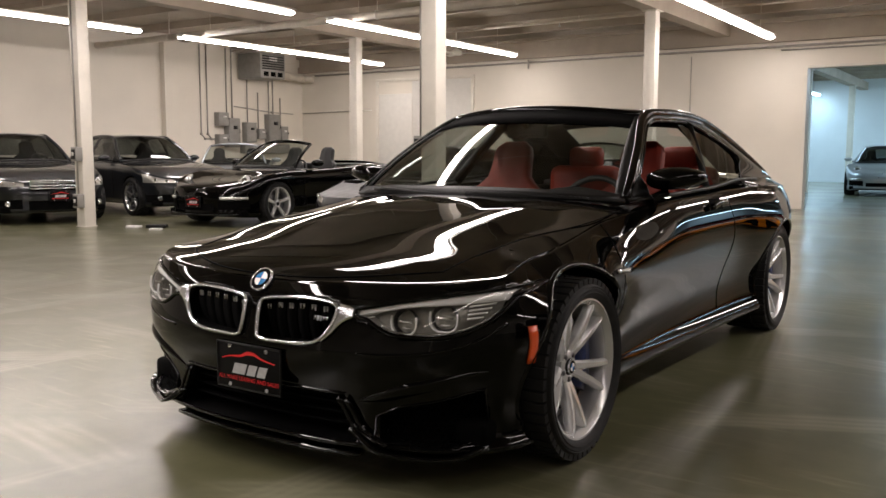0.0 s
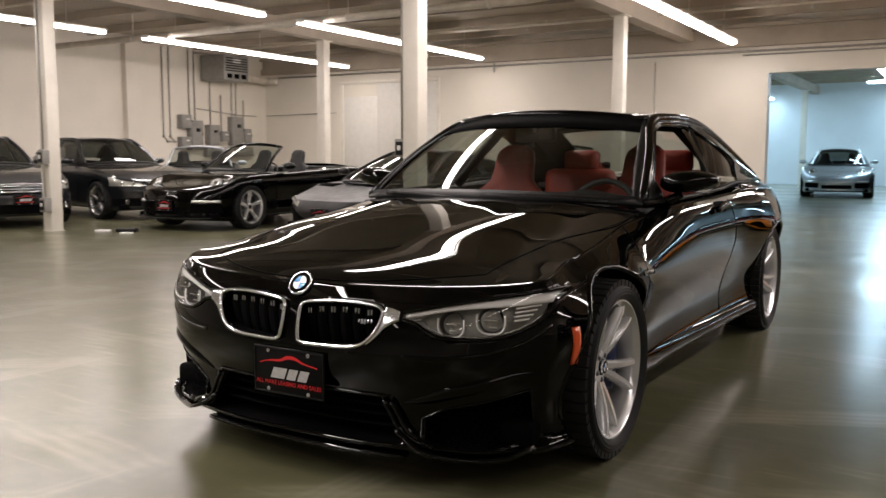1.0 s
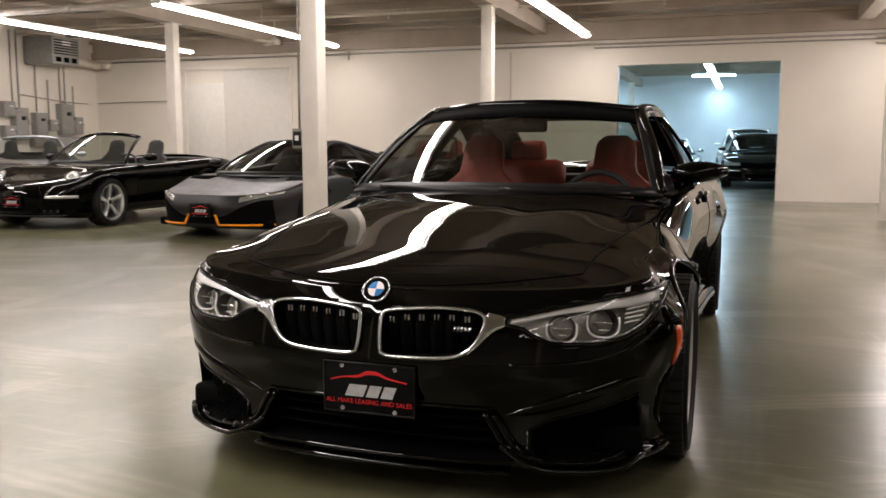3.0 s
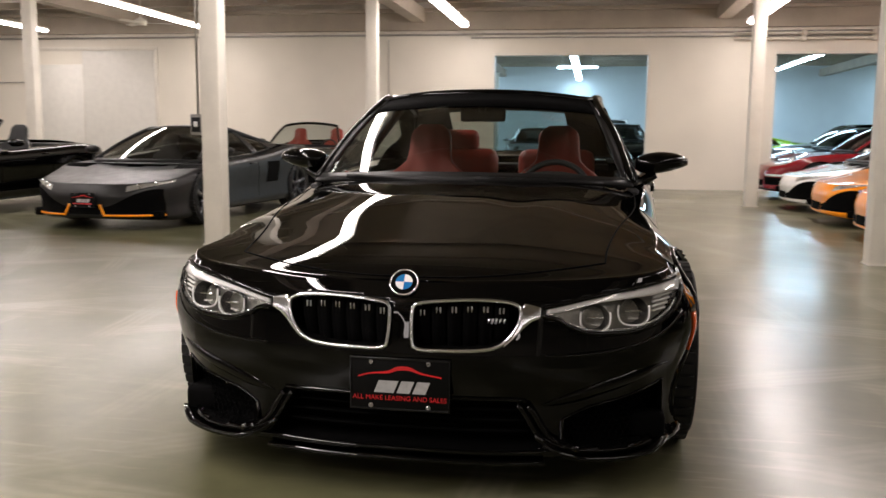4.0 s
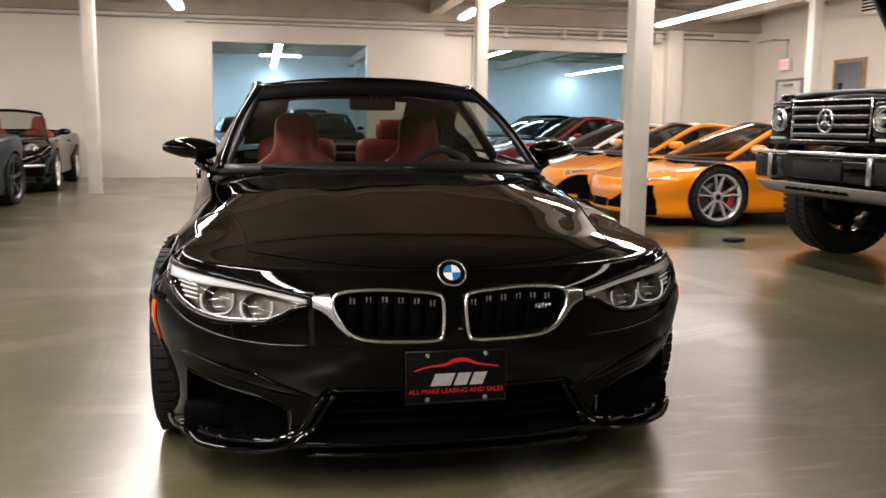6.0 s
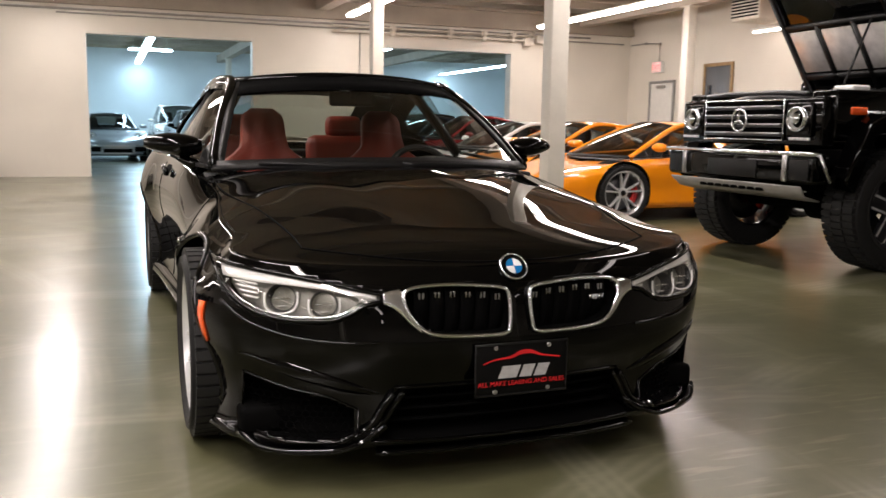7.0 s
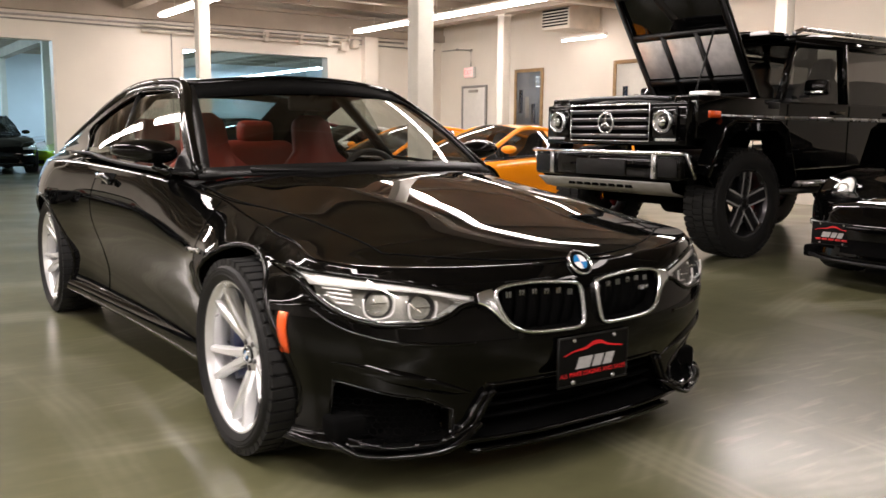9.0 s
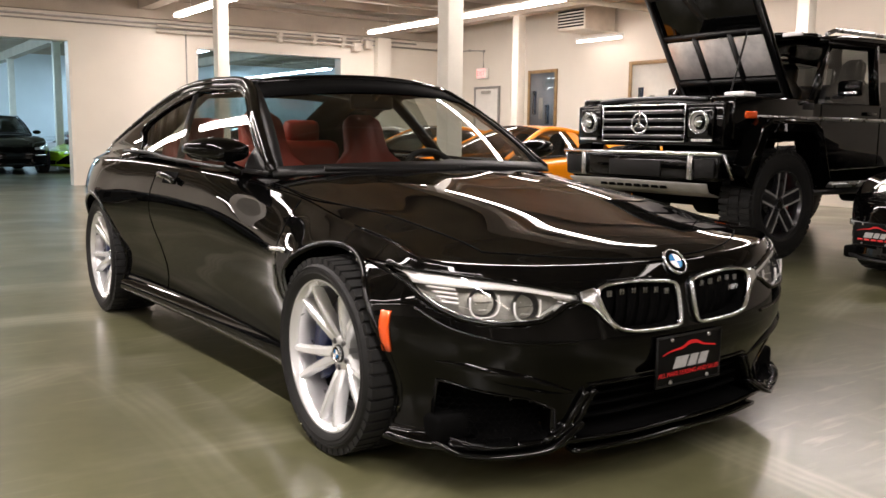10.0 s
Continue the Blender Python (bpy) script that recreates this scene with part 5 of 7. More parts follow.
REAR_ENGINE = kind_of(L=4.38, W=.89, axles=(.86, 3.24), r=.325, shoulder=[(0, .56), (.06, .60), (.14, .74), (.24, .80), (.40, .82), (.6, .85), (.8, .88), (.93, .84), (1, .70)],
                mid=[(0, .56), (.06, .63), (.16, .70), (.27, .80), (.5, .86), (.75, .95), (.92, .88), (1, .70)], floor=.13,
                front=[(0, 1.28, .85), (.66, 1.45, .84), (.50, 2.02, 1.21), (0, 1.93, 1.26)], apillar=[(.58, 1.73, 1.03)],
                rail=[(.51, 2.3, 1.245), (.52, 2.7, 1.19), (.56, 3.2, 1.03), (.60, 3.6, .90)],
                belt=[(.66, 1.45, .84), (.76, 1.8, .855), (.78, 2.3, .875), (.74, 2.8, .90), (.66, 3.3, .91), (.60, 3.6, .90)],
                cuts=[(1.48, 1.62, "quarter_cover", "black"), (1.62, 2.42, "door_window", "glass"), (2.42, 2.50, "door_post", "black"), (2.50, 2.98, "rear_quarter_window", "glass"), (2.98, 3.6, "rear_pillar", "paint")],
                rear=[(0, 2.82, 1.20), (.52, 2.75, 1.17), (.58, 3.5, .92)], rear_base=(0, 3.55, .95), crown=[(2.25, 1.285)], lamp="oval", mirror=(1.72, .92))
SALOON = kind_of(L=4.65, W=.90, axles=(.84, 3.60), r=.325, shoulder=[(0, .60), (.05, .66), (.10, .74), (.2, .84), (.32, .88), (.6, .91), (.8, .94), (.95, .95), (1, .90)],
                mid=[(0, .60), (.05, .70), (.12, .81), (.3, .92), (.5, .97), (.8, .98), (.95, 1.0), (1, .90)], floor=.15,
                front=[(0, 1.36, .95), (.70, 1.55, .92), (.54, 2.10, 1.32), (0, 2.02, 1.37)], apillar=[(.64, 1.82, 1.13)],
                rail=[(.56, 2.4, 1.365), (.57, 2.9, 1.345), (.57, 3.3, 1.24), (.63, 3.75, 1.02)],
                belt=[(.70, 1.55, .92), (.78, 1.9, .935), (.80, 2.5, .95), (.79, 3.0, .97), (.72, 3.5, 1.0), (.63, 3.75, 1.02)],
                cuts=[(1.58, 1.75, "quarter_cover", "black"), (1.75, 2.52, "front_door_window", "glass"), (2.52, 2.62, "door_post", "black"), (2.62, 3.28, "rear_door_window", "glass"), (3.28, 3.75, "rear_pillar", "paint")],
                rear=[(0, 3.15, 1.33), (.57, 3.12, 1.29), (.63, 3.7, 1.03)], rear_base=(0, 3.85, 1.02), crown=[(2.5, 1.40)], lamp="square", mirror=(1.78, .98))
TALL = kind_of(L=4.75, W=.94, axles=(.88, 3.70), r=.36, shoulder=[(0, .66), (.05, .78), (.10, .92), (.2, .98), (.6, 1.02), (.9, 1.04), (1, .95)],
                mid=[(0, .66), (.05, .84), (.12, .98), (.3, 1.06), (.6, 1.08), (.95, 1.1), (1, .95)], floor=.22,
                front=[(0, 1.35, 1.06), (.74, 1.52, 1.03), (.60, 2.02, 1.52), (0, 1.95, 1.57)], apillar=[(.68, 1.78, 1.28)],
                rail=[(.62, 2.4, 1.585), (.63, 3.3, 1.56), (.64, 4.0, 1.44), (.68, 4.45, 1.12)],
                belt=[(.74, 1.52, 1.03), (.82, 1.9, 1.04), (.84, 2.6, 1.06), (.82, 3.4, 1.08), (.76, 4.0, 1.1), (.68, 4.45, 1.12)],
                cuts=[(1.55, 1.72, "quarter_cover", "black"), (1.72, 2.55, "front_door_window", "glass"), (2.55, 2.65, "door_post", "black"), (2.65, 3.5, "rear_door_window", "glass"), (3.5, 4.45, "rear_pillar", "paint")],
                rear=[(0, 4.1, 1.52), (.63, 4.0, 1.44), (.68, 4.4, 1.13)], rear_base=(0, 4.52, 1.12), crown=[(2.8, 1.63)], lamp="square", mirror=(1.75, 1.10))

W5 = dict(spokes=5, split=0, w0=.16, w1=.06, dish=.03, rim=.75, blocks=30)
W5T = dict(spokes=5, split=1, spread=.22, root=.16, w0=.09, w1=.02, dish=.03, rim=.77, blocks=30, curl=1.0)
W10 = dict(spokes=10, split=0, w0=.075, w1=.02, dish=.03, rim=.78, blocks=30)


def parked_car(kind, paint_mat, x, y, turn, label, style=W5T, rim=M_ALLOY, glass=None, open_top=False, plate=False, trim=None, caliper=None,
               seats=M_DASH, name="parked_car", low_parts=True, face="none", side_glass=True):
    k = kind
    L, W = k["L"], k["W"]
    root = empty(name, x, y, 0, turn, label=label, category="car", group="parked cars")
    zs = curve1(*[(a * L, b) for a, b in k["shoulder"]])
    zc = curve1(*[(a * L, b) for a, b in k["mid"]])
    zb = curve1((0, k["floor"] + .03), (.12 * L, k["floor"]), (.3 * L, k["floor"] + .05), (.9 * L, k["floor"] + .06), (L, k["floor"] + .18))
    dn = curve1((0, -.05), (.08, 0), (.35, -.012), (.6, -.004), (.8, -.025), (1, -.07))
    ds = curve1((0, -.08), (.1, -.03), (.35, -.035), (.68, -.004), (.82, 0), (.93, -.015), (1, -.05))
    dt = curve1((0, -.12), (.25, -.03), (.6, 0), (1, -.06))
    B = Body([(a * W, b * L) for a, b in UNIT_PLAN], zb, zs, zc, dn, ds, dt, 44, 64, 22, None, 3.0)
    r = k["r"]
    f0, f1 = k["front"][0], k["front"][1]
    rb = k["rear_base"][1] - .05

    def cabin(px, py):
        return py > f0[1] + .01 + (f1[1] - f0[1]) * (px / f1[0]) ** 2 and py < rb and px < B.side_x(py, zs(py) - .01) - .09
    yf, yr = k["axles"]
    V, F = B.sheet([(yf, r, r + .032), (yr, r, r + .036)], cabin, [], 14)
    obj("body", mesh_from("body", V, F), paint_mat, root)
    for sx in (1, -1):
        for ya in (yf, yr):
            st = dict(style)
            st["cal"] = 1.7 * sx
            wheel(root, sx * (W - .125), ya, r, .235, st, rim, caliper, sx)
            rows = []
            for q in np.linspace(-.25, math.pi + .25, 22):
                yy, zz = ya + (r + .032) * math.cos(q), r + (r + .032) * math.sin(q)
                xx = B.side_x(yy, min(max(zz, k["floor"] + .08), zs(yy) - .02))
                rows.append([(sx * (xx - .006), yy, zz), (sx * (W - .36), yy, zz), (sx * (W - .36), ya, r)])
            Shape().grid(rows).make("wheel_well", M_MATT_BLACK, root)
    Shape().box((-W + .14, .2, k["floor"] + .03), (W - .14, L - .25, k["floor"] + .12), bevel=.02).make("underbody", M_MATT_BLACK, root)
    g = dict(front=k["front"], apillar=k["apillar"], rail=k["rail"], belt=k["belt"], cuts=k["cuts"], rear=k["rear"], rear_base=k["rear_base"], crown=k["crown"], rail_r=.032, rail_end=k["rail"][-1][1] - .15, open_top=open_top)
    greenhouse(root, g, paint_mat, glass or M_GLASS_DARK)
    tub = Shape().box((-W + .22, f1[1], .26), (W - .22, rb - .1, .30))
    for sx in (1, -1):
        tub.box((min(sx * (W - .24), sx * (W - .19)), f1[1], .28), (max(sx * (W - .24), sx * (W - .19)), rb - .1, f1[2] - .03))
    tub.make("cabin_floor", M_DASH, root)
    rows = [[(sxx * (W - .24), f0[1] + dy + .2 * abs(sxx) ** 2, f0[2] + dz) for dy, dz in ((.03, -.04), (.35, -.02), (.45, -.08), (.42, -.4))] for sxx in np.linspace(-1, 1, 9)]
    Shape().grid(rows).make("dashboard", M_DASH, root)
    for sx in (1, -1):
        seat(root, sx * .36, f1[1] + .78, f0[2] - .52, seats, "front_seat")
    if open_top:
        lid = Shape().box((-W + .20, f1[1] + 1.35, f0[2] - .06), (W - .20, rb, f0[2] + .05), bevel=.04)
        lid.make("folded_roof", M_PLASTIC, root)
    sw = Shape().tube([(.16 * math.cos(q), .16 * math.sin(q), 0) for q in np.linspace(0, 2 * math.pi, 22, endpoint=False)], .015, 8, True)
    sw.turn(Matrix.Translation((.36, f1[1] + .42, f0[2] - .04)) @ pose(0, 0, 0, 66, 0, 0)).make("steering_wheel", M_DASH, root)
    my, mz = k["mirror"]
    for sx in (1, -1):
        rows = []
        for t in np.linspace(0, 1, 8):
            kk = max(math.sin(math.pi * (.08 + .86 * t)), .02) ** .5
            rows.append([(sx * (W - .10 + .19 * t), my + .07 * kk * math.cos(q) + .03 * t, mz + .055 * kk * math.sin(q)) for q in np.linspace(0, 2 * math.pi, 10, endpoint=False)])
        Shape().grid(rows, True, True).make("door_mirror", paint_mat, root)
        hd = Shape().box((-.012, -.09, -.012), (.012, .09, .012), bevel=.006)
        yy = f1[1] + 1.02
        zz = zs(yy) - .08
        hd.turn(Matrix.Translation((sx * (B.side_x(yy, zz) + .008), yy, zz))).make("door_handle", paint_mat, root)
        for y0 in (f1[1] - .02, f1[1] + 1.18):
            Shape().strip([(sx * (B.side_x(y0, z) + .001), y0 + .04 * math.sin(5 * z), z) for z in np.linspace(k["floor"] + .16, zs(y0) - .02, 8)], .003, .006, (0, 1, 0)).make("door_gap", M_MATT_BLACK, root)
        h = empty("headlight", 0, 0, 0)
        h.parent = root
        if k["lamp"] == "oval":
            cx, cy = .60 * W / .89, .40
            z0 = B.top(cx, cy, B.side_x(.45, zs(.45) - .02)) - .02
            m = Matrix.Translation((sx * cx, cy, z0 - .02)) @ pose(0, 0, 0, 52, 0, 14 * sx)
            Shape().lathe([(.0, .125), (.02, .118), (.045, .085), (.06, .04), (.064, .0005)], 24, "z").turn(m @ Matrix.Diagonal((.82, 1.35, 1, 1))).make("lens", M_LENS, h).visible_shadow = False
            Shape().lathe([(.012, .122), (.008, .06), (.004, .0005)], 24, "z").turn(m @ Matrix.Diagonal((.82, 1.35, 1, 1))).make("reflector", M_LAMP_BODY, h)
            for dy in (-.05, .06):
                Shape().lathe([(.010, .05), (.032, .046), (.036, .03), (.03, .0005)], 18, "z", (0, dy, 0)).turn(m).make("projector", M_CHROME, h)
            Shape().tube([(.105 * math.cos(q), .17 * math.sin(q), .004) for q in np.linspace(0, 2 * math.pi, 28, endpoint=False)], .008, 6, True).turn(m).make("lamp_rim", M_PLASTIC, h)
        else:
            sl = k["lamp"] == "slim"
            xa, xb = (.50 * W, .90 * W) if sl else (.52 * W, .93 * W)
            zt = zs(.10 * L) - (.03 if sl else .05)
            lo = (lambda px: zt - .10 + .10 * (px - xa) / (xb - xa)) if sl else (lambda px: zt - .12)
            hi = (lambda px: zt - .04 + .08 * (px - xa) / (xb - xa)) if sl else (lambda px: zt + .02)
            zlim = lambda px: min(hi(px), zs(B.front_y(px, lo(px))) - .006)
            lens = Shape()
            B.patch(lens, xa, xb, lo, zlim, .010, 10, 5, sx)
            lens.make("lens", M_LENS, h).visible_shadow = False
            rf = Shape()
            B.patch(rf, xa, xb, lo, zlim, .004, 10, 5, sx)
            rf.make("reflector", M_LAMP_DARK, h)
            for u in (.3, .68):
                px = xa + (xb - xa) * u
                p = B.face(px, (lo(px) + zlim(px)) / 2, .006)
                Shape().lathe([(0, .030), (-.006, .027), (-.007, .018), (-.004, .0005)], 14, "y", (p.x * sx, p.y, p.z)).make("projector", M_CHROME, h)
    if low_parts:
        zl = k["floor"] + .06
        if face == "bull":
            for sx in (1, -1):
                p = Shape()
                B.patch(p, .22, .80, lambda px: zl + .03, lambda px: zl + .10 + .20 * smooth01(.2, .75, px), .005, 12, 5, sx)
                p.make("front_intake", M_MATT_BLACK, root)
                if trim:
                    tr = Shape().strip([(q.x * sx, q.y, q.z) for q in [B.face(px, zl + .012, .010) for px in np.linspace(.24, .80, 12)]], .02, .022)
                    tr.make("intake_trim", trim, root)
                    tr = Shape().strip([(q.x * sx, q.y, q.z) for q in [B.face(.24 - .05 * t, zl + .02 + .11 * t, .010) for t in np.linspace(0, 1, 5)]], .02, .022)
                    tr.make("intake_trim", trim, root)
                si = Shape()
                rows = []
                for yy in np.linspace(.60 * L, .68 * L, 6):
                    rows.append([(sx * (B.side_x(yy, z) + .003), yy, z) for z in np.linspace(.42, .70, 5)])
                si.grid(rows).make("side_intake", M_MATT_BLACK, root)
            p = Shape()
            B.patch(p, -.20, .20, lambda px: zl + .02, lambda px: zl + .12, .005, 10, 4, 1)
            p.make("front_intake", M_MATT_BLACK, root)
        elif face == "star":
            p = Shape()
            B.patch(p, -.40, .40, lambda px: .50, lambda px: .655 - .02 * abs(px), .005, 14, 5, 1)
            p.make("grille", M_MATT_BLACK, root)
            for z in (.535, .575, .615, .652):
                Shape().strip([tuple(B.face(px, z, .014)) for px in np.linspace(-.39, .39, 14)], .02, .018).make("grille_bar", M_CHROME, root)
            c = B.face(0, .585, .03)
            Shape().tube([(c.x + .075 * math.cos(q), c.y, c.z + .075 * math.sin(q)) for q in np.linspace(0, 2 * math.pi, 24, endpoint=False)], .007, 6, True).make("badge", M_CHROME, root)
            for q in (90, 210, 330):
                Shape().tube([tuple(c), (c.x + .072 * math.cos(radians(q)), c.y, c.z + .072 * math.sin(radians(q)))], [.012, .004], 6).make("badge", M_CHROME, root)
            p = Shape()
            B.patch(p, -.42, .42, lambda px: .22, lambda px: .36, .005, 12, 4, 1)
            p.make("lower_intake", M_MATT_BLACK, root)
            for sx in (1, -1):
                p = Shape()
                B.patch(p, .50, .80, lambda px: .24, lambda px: .38 - .06 * (px - .5), .005, 8, 4, sx)
                p.make("side_intake", M_MATT_BLACK, root)
                c = B.face(.66, .31, .012)
                Shape().lathe([(0, .045), (-.012, .042), (-.014, .03), (-.006, .0005)], 16, "y", (c.x * sx, c.y, c.z)).make("fog_lamp", M_CHROME, root)
        else:
            for sx in (1, -1):
                p = Shape()
                B.patch(p, .42, .76, lambda px: zl + .07, lambda px: zl + .20, .005, 8, 4, sx)
                p.make("side_intake", M_MATT_BLACK, root)
                Shape().strip([(q.x * sx, q.y, q.z) for q in [B.face(px, zl + .235, .008) for px in np.linspace(.46, .76, 8)]], .02, .035).make("indicator_strip", M_LAMP_BODY, root)
            p = Shape()
            B.patch(p, -.36, .36, lambda px: zl + .05, lambda px: zl + .15, .005, 10, 4, 1)
            p.make("lower_intake", M_MATT_BLACK, root)
            Shape().strip([tuple(B.face(px, zl + .0, .014)) for px in np.linspace(-.72, .72, 20)], .05, .016).make("front_lip", M_PLASTIC, root)
    if plate is not False:
        c = B.face(plate, k["floor"] + .24 if face != "star" else .43, .022)
        dealer_plate(root, tuple(c), 0, 0, False)
    return root


parked_car(WEDGE, M_GREY_MATT, -7.87, 10.62, -5, "satin dark grey supercar with orange trim and dealer plate", W5, M_ALLOY_DARK, plate=0.0, trim=M_ORANGE, face="bull", name="supercar")
parked_car(REAR_ENGINE, M_BLACK, -10.85, 10.78, 2, "black open roadster with silver five-spoke wheels", W5, M_ALLOY, glass=M_GLASS, open_top=True, plate=0.0, name="roadster")
parked_car(SALOON, M_GREY, -12.51, 12.38, 80, "dark grey saloon with star badge and five-spoke wheels", W5, M_SATIN, face="star", name="saloon")
parked_car(SALOON, M_GREY, -12.88, 9.95, 76, "dark grey saloon with chrome grille, dealer plate", W5, M_SATIN, plate=.0, face="star", name="saloon")
parked_car(REAR_ENGINE, M_SILVER, -13.7, 14.1, 45, "pale silver open roadster parked by the wall", W5, M_ALLOY, glass=M_GLASS, open_top=True, name="roadster")
parked_car(REAR_ENGINE, M_BLACK, -7.45, 15.72, 4, "black convertible with red leather interior", W5T, M_ALLOY, glass=M_GLASS, open_top=True, seats=M_LEATHER, name="convertible")
parked_car(WEDGE, M_ORANGE, .42, 11.58, -90, "bright orange supercar with black glass and grey wheels", W5T, M_ALLOY, caliper=M_RED_CAL, face="bull", name="supercar")
parked_car(WEDGE, M_ORANGE, .46, 13.66, -90, "bright orange supercar beside another orange one", W5T, M_ALLOY_DARK, face="bull", name="supercar")
parked_car(WEDGE, M_WHITE_PAINT, .48, 15.76, -90, "white supercar with black front intakes", W5T, M_ALLOY_DARK, face="bull", name="supercar")
parked_car(REAR_ENGINE, M_RED_PAINT, .55, 18.25, -90, "dark red sports car beside the white one", W10, M_ALLOY, name="sports_car")
parked_car(REAR_ENGINE, M_BLACK, .90, 5.43, -90, "black rear-engined sports car with front lip and dealer plate", W10, M_ALLOY_DARK, plate=-.42, name="sports_car")
# further hall
parked_car(REAR_ENGINE, M_SILVER, -3.85, 26.5, 6, "silver sports coupe with round headlights", W5T, M_ALLOY, name="sports_car")
parked_car(SALOON, M_BLACK, -1.55, 24.9, 2, "black saloon with dark windows", W5T, M_ALLOY, name="saloon")
parked_car(TALL, M_WHITE_PAINT, -1.85, 30.0, 0, "white tall estate car with dark windows", W5T, M_ALLOY, name="off_roader")
parked_car(WEDGE, M_LIME, -.5, 26.3, -72, "lime green supercar in the further hall", W5T, M_ALLOY_DARK, face="bull", name="supercar")
parked_car(WEDGE, M_RED_PAINT, -.1, 30.2, -75, "red supercar in the further hall", W5T, M_ALLOY_DARK, face="bull", name="supercar")
parked_car(REAR_ENGINE, M_SILVER, .8, 35.5, -70, "silver grey coupe in the further hall", W5T, M_ALLOY, name="sports_car")
parked_car(REAR_ENGINE, M_NAVY, 1.4, 22.6, -80, "navy sports car seen through the wide opening", W5T, M_ALLOY, name="sports_car")
parked_car(SALOON, M_BLACK, 1.9, 25.2, -80, "black saloon seen through the wide opening", W5T, M_ALLOY, name="saloon")

# ---- the lifted off-roader ----
def off_roader(x, y, turn):
    root = empty("lifted_off_roader", x, y, 0, turn, label="black lifted boxy off-roader with its bonnet open", category="car", group="parked cars")
    R, YA, YB = .475, .78, 3.56
    st = dict(spokes=5, split=0, w0=.40, w1=-.02, dish=.02, rim=.62, blocks=54, phase=0.0, bolts=1)
    for sx in (1, -1):
        for ya in (YA, YB):
            s = dict(st)
            s["cal"] = 1.7 * sx
            wheel(root, sx * .80, ya, R, .32, s, M_ALLOY_DARK, M_RED_CAL, sx)
            # two-tone spoke faces
            h, rr = .16, R * .62
            for k in range(5):
                for sg in (-1, 1):
                    face_ = Shape()
                    rows = []
                    for u in np.linspace(0, 1, 6):
                        rad = rr * (.22 + .70 * u)
                        ang = 2 * math.pi * k / 5 + sg * .165 * rr / rad
                        ax = h * .86 - .02 * (1 - u) ** 1.5 + .0015
                        c = Vector((ax, rad * math.sin(ang), rad * math.cos(ang)))
                        tg = Vector((0, math.cos(ang), -math.sin(ang)))
                        rows.append([c - tg * rr * .032, c + tg * rr * .032])
                    face_.grid(rows)
                    face_.turn(Matrix.Translation((sx * .80, ya, R)) @ pose(0, 0, 0, 0, 0, 0 if sx > 0 else 180)).make("spoke_face", M_ALLOY, root)
    side = Shape()
    # lower body: flat flanks with a waist crease, cut back over the wheels
    for sx in (1, -1):
        prof = [(.30, 1.02), (.30, 1.28), (1.35, 1.36), (4.35, 1.36), (4.40, .80), (4.15, .80), (4.10, 1.02), (3.95, 1.12), (3.30, 1.12), (3.14, .78), (1.36, .74), (1.30, .95), (1.15, 1.06), (.60, 1.06)]
        n = len(prof)
        side.add([(sx * .86, a, b) for a, b in prof] + [(sx * .80, a, b) for a, b in prof], [tuple(range(n)), tuple(range(n, 2 * n))] + [(i, (i + 1) % n, n + (i + 1) % n, n + i) for i in range(n)])
    side.box((-.80, 4.30, .80), (.80, 4.40, 1.36))
    ob = side.make("body", M_BLACK, root, smooth=False)
    md = ob.modifiers.new("round", "BEVEL")
    md.width, md.segments = .015, 2
    fl = Shape()
    for sx in (1, -1):
        for ya in (YA, YB):
            rows = []
            for py, pz in ((-.62, .72), (-.42, 1.13), (-.30, 1.19), (.30, 1.19), (.42, 1.12), (.58, .70)):
                rows.append([(sx * .855, ya + py * .97, pz + .03), (sx * 1.00, ya + py, pz), (sx * 1.02, ya + py, pz - .03), (sx * 1.02, ya + py * .88, pz - .09), (sx * .80, ya + py * .84, pz - .07)])
            fl = Shape().grid(rows)
            o = fl.make("wheel_flare", M_BLACK, root, "black wide wheel flare", smooth=False, thick=.01)
            Shape().tube([(sx * 1.015, ya + py, pz - .005) for py, pz in ((-.62, .72), (-.42, 1.13), (-.30, 1.19), (.30, 1.19), (.42, 1.12), (.58, .70))], .012, 8).make("flare_edge", M_BLACK, root)
    # front wings (flat tops) and nose
    for sx in (1, -1):
        Shape().box((min(sx * .62, sx * .87), .16, 1.02), (max(sx * .62, sx * .87), 1.30, 1.385), bevel=.02).make("front_wing", M_BLACK, root)
        Shape().box((sx * .755 - .06, .10, 1.275), (sx * .755 + .06, .24, 1.335), bevel=.012).make("wing_lamp_base", M_BLACK, root)
        Shape().box((sx * .80 - .075, .30, 1.20), (sx * .80 + .085, .46, 1.26), bevel=.012).make("indicator", M_AMBER, root, "orange indicator on the wing")
        c = (sx * .635, .012, 1.165)
        hl = empty("headlight", 0, 0, 0)
        hl.parent = root
        Shape().lathe([(.03, .096), (-.012, .094), (-.018, .086), (-.006, .080)], 28, "y", c).make("lamp_rim", M_CHROME, hl)
        Shape().lathe([(.0, .080), (.035, .052), (.05, .0005)], 28, "y", c).make("reflector", M_LAMP_BODY, hl)
        Shape().lathe([(-.008, .040), (-.016, .032), (-.018, .0005)], 20, "y", c).make("projector", M_CHROME, hl)
        Shape().lathe([(-.006, .080), (-.022, .052), (-.027, .0005)], 28, "y", c).make("lens", M_LENS, hl).visible_shadow = False
        Shape().box((sx * .635 - .13, .03, 1.03), (sx * .635 + .13, .07, 1.29), bevel=.015).make("lamp_panel", M_BLACK, root)
        dl = Shape()
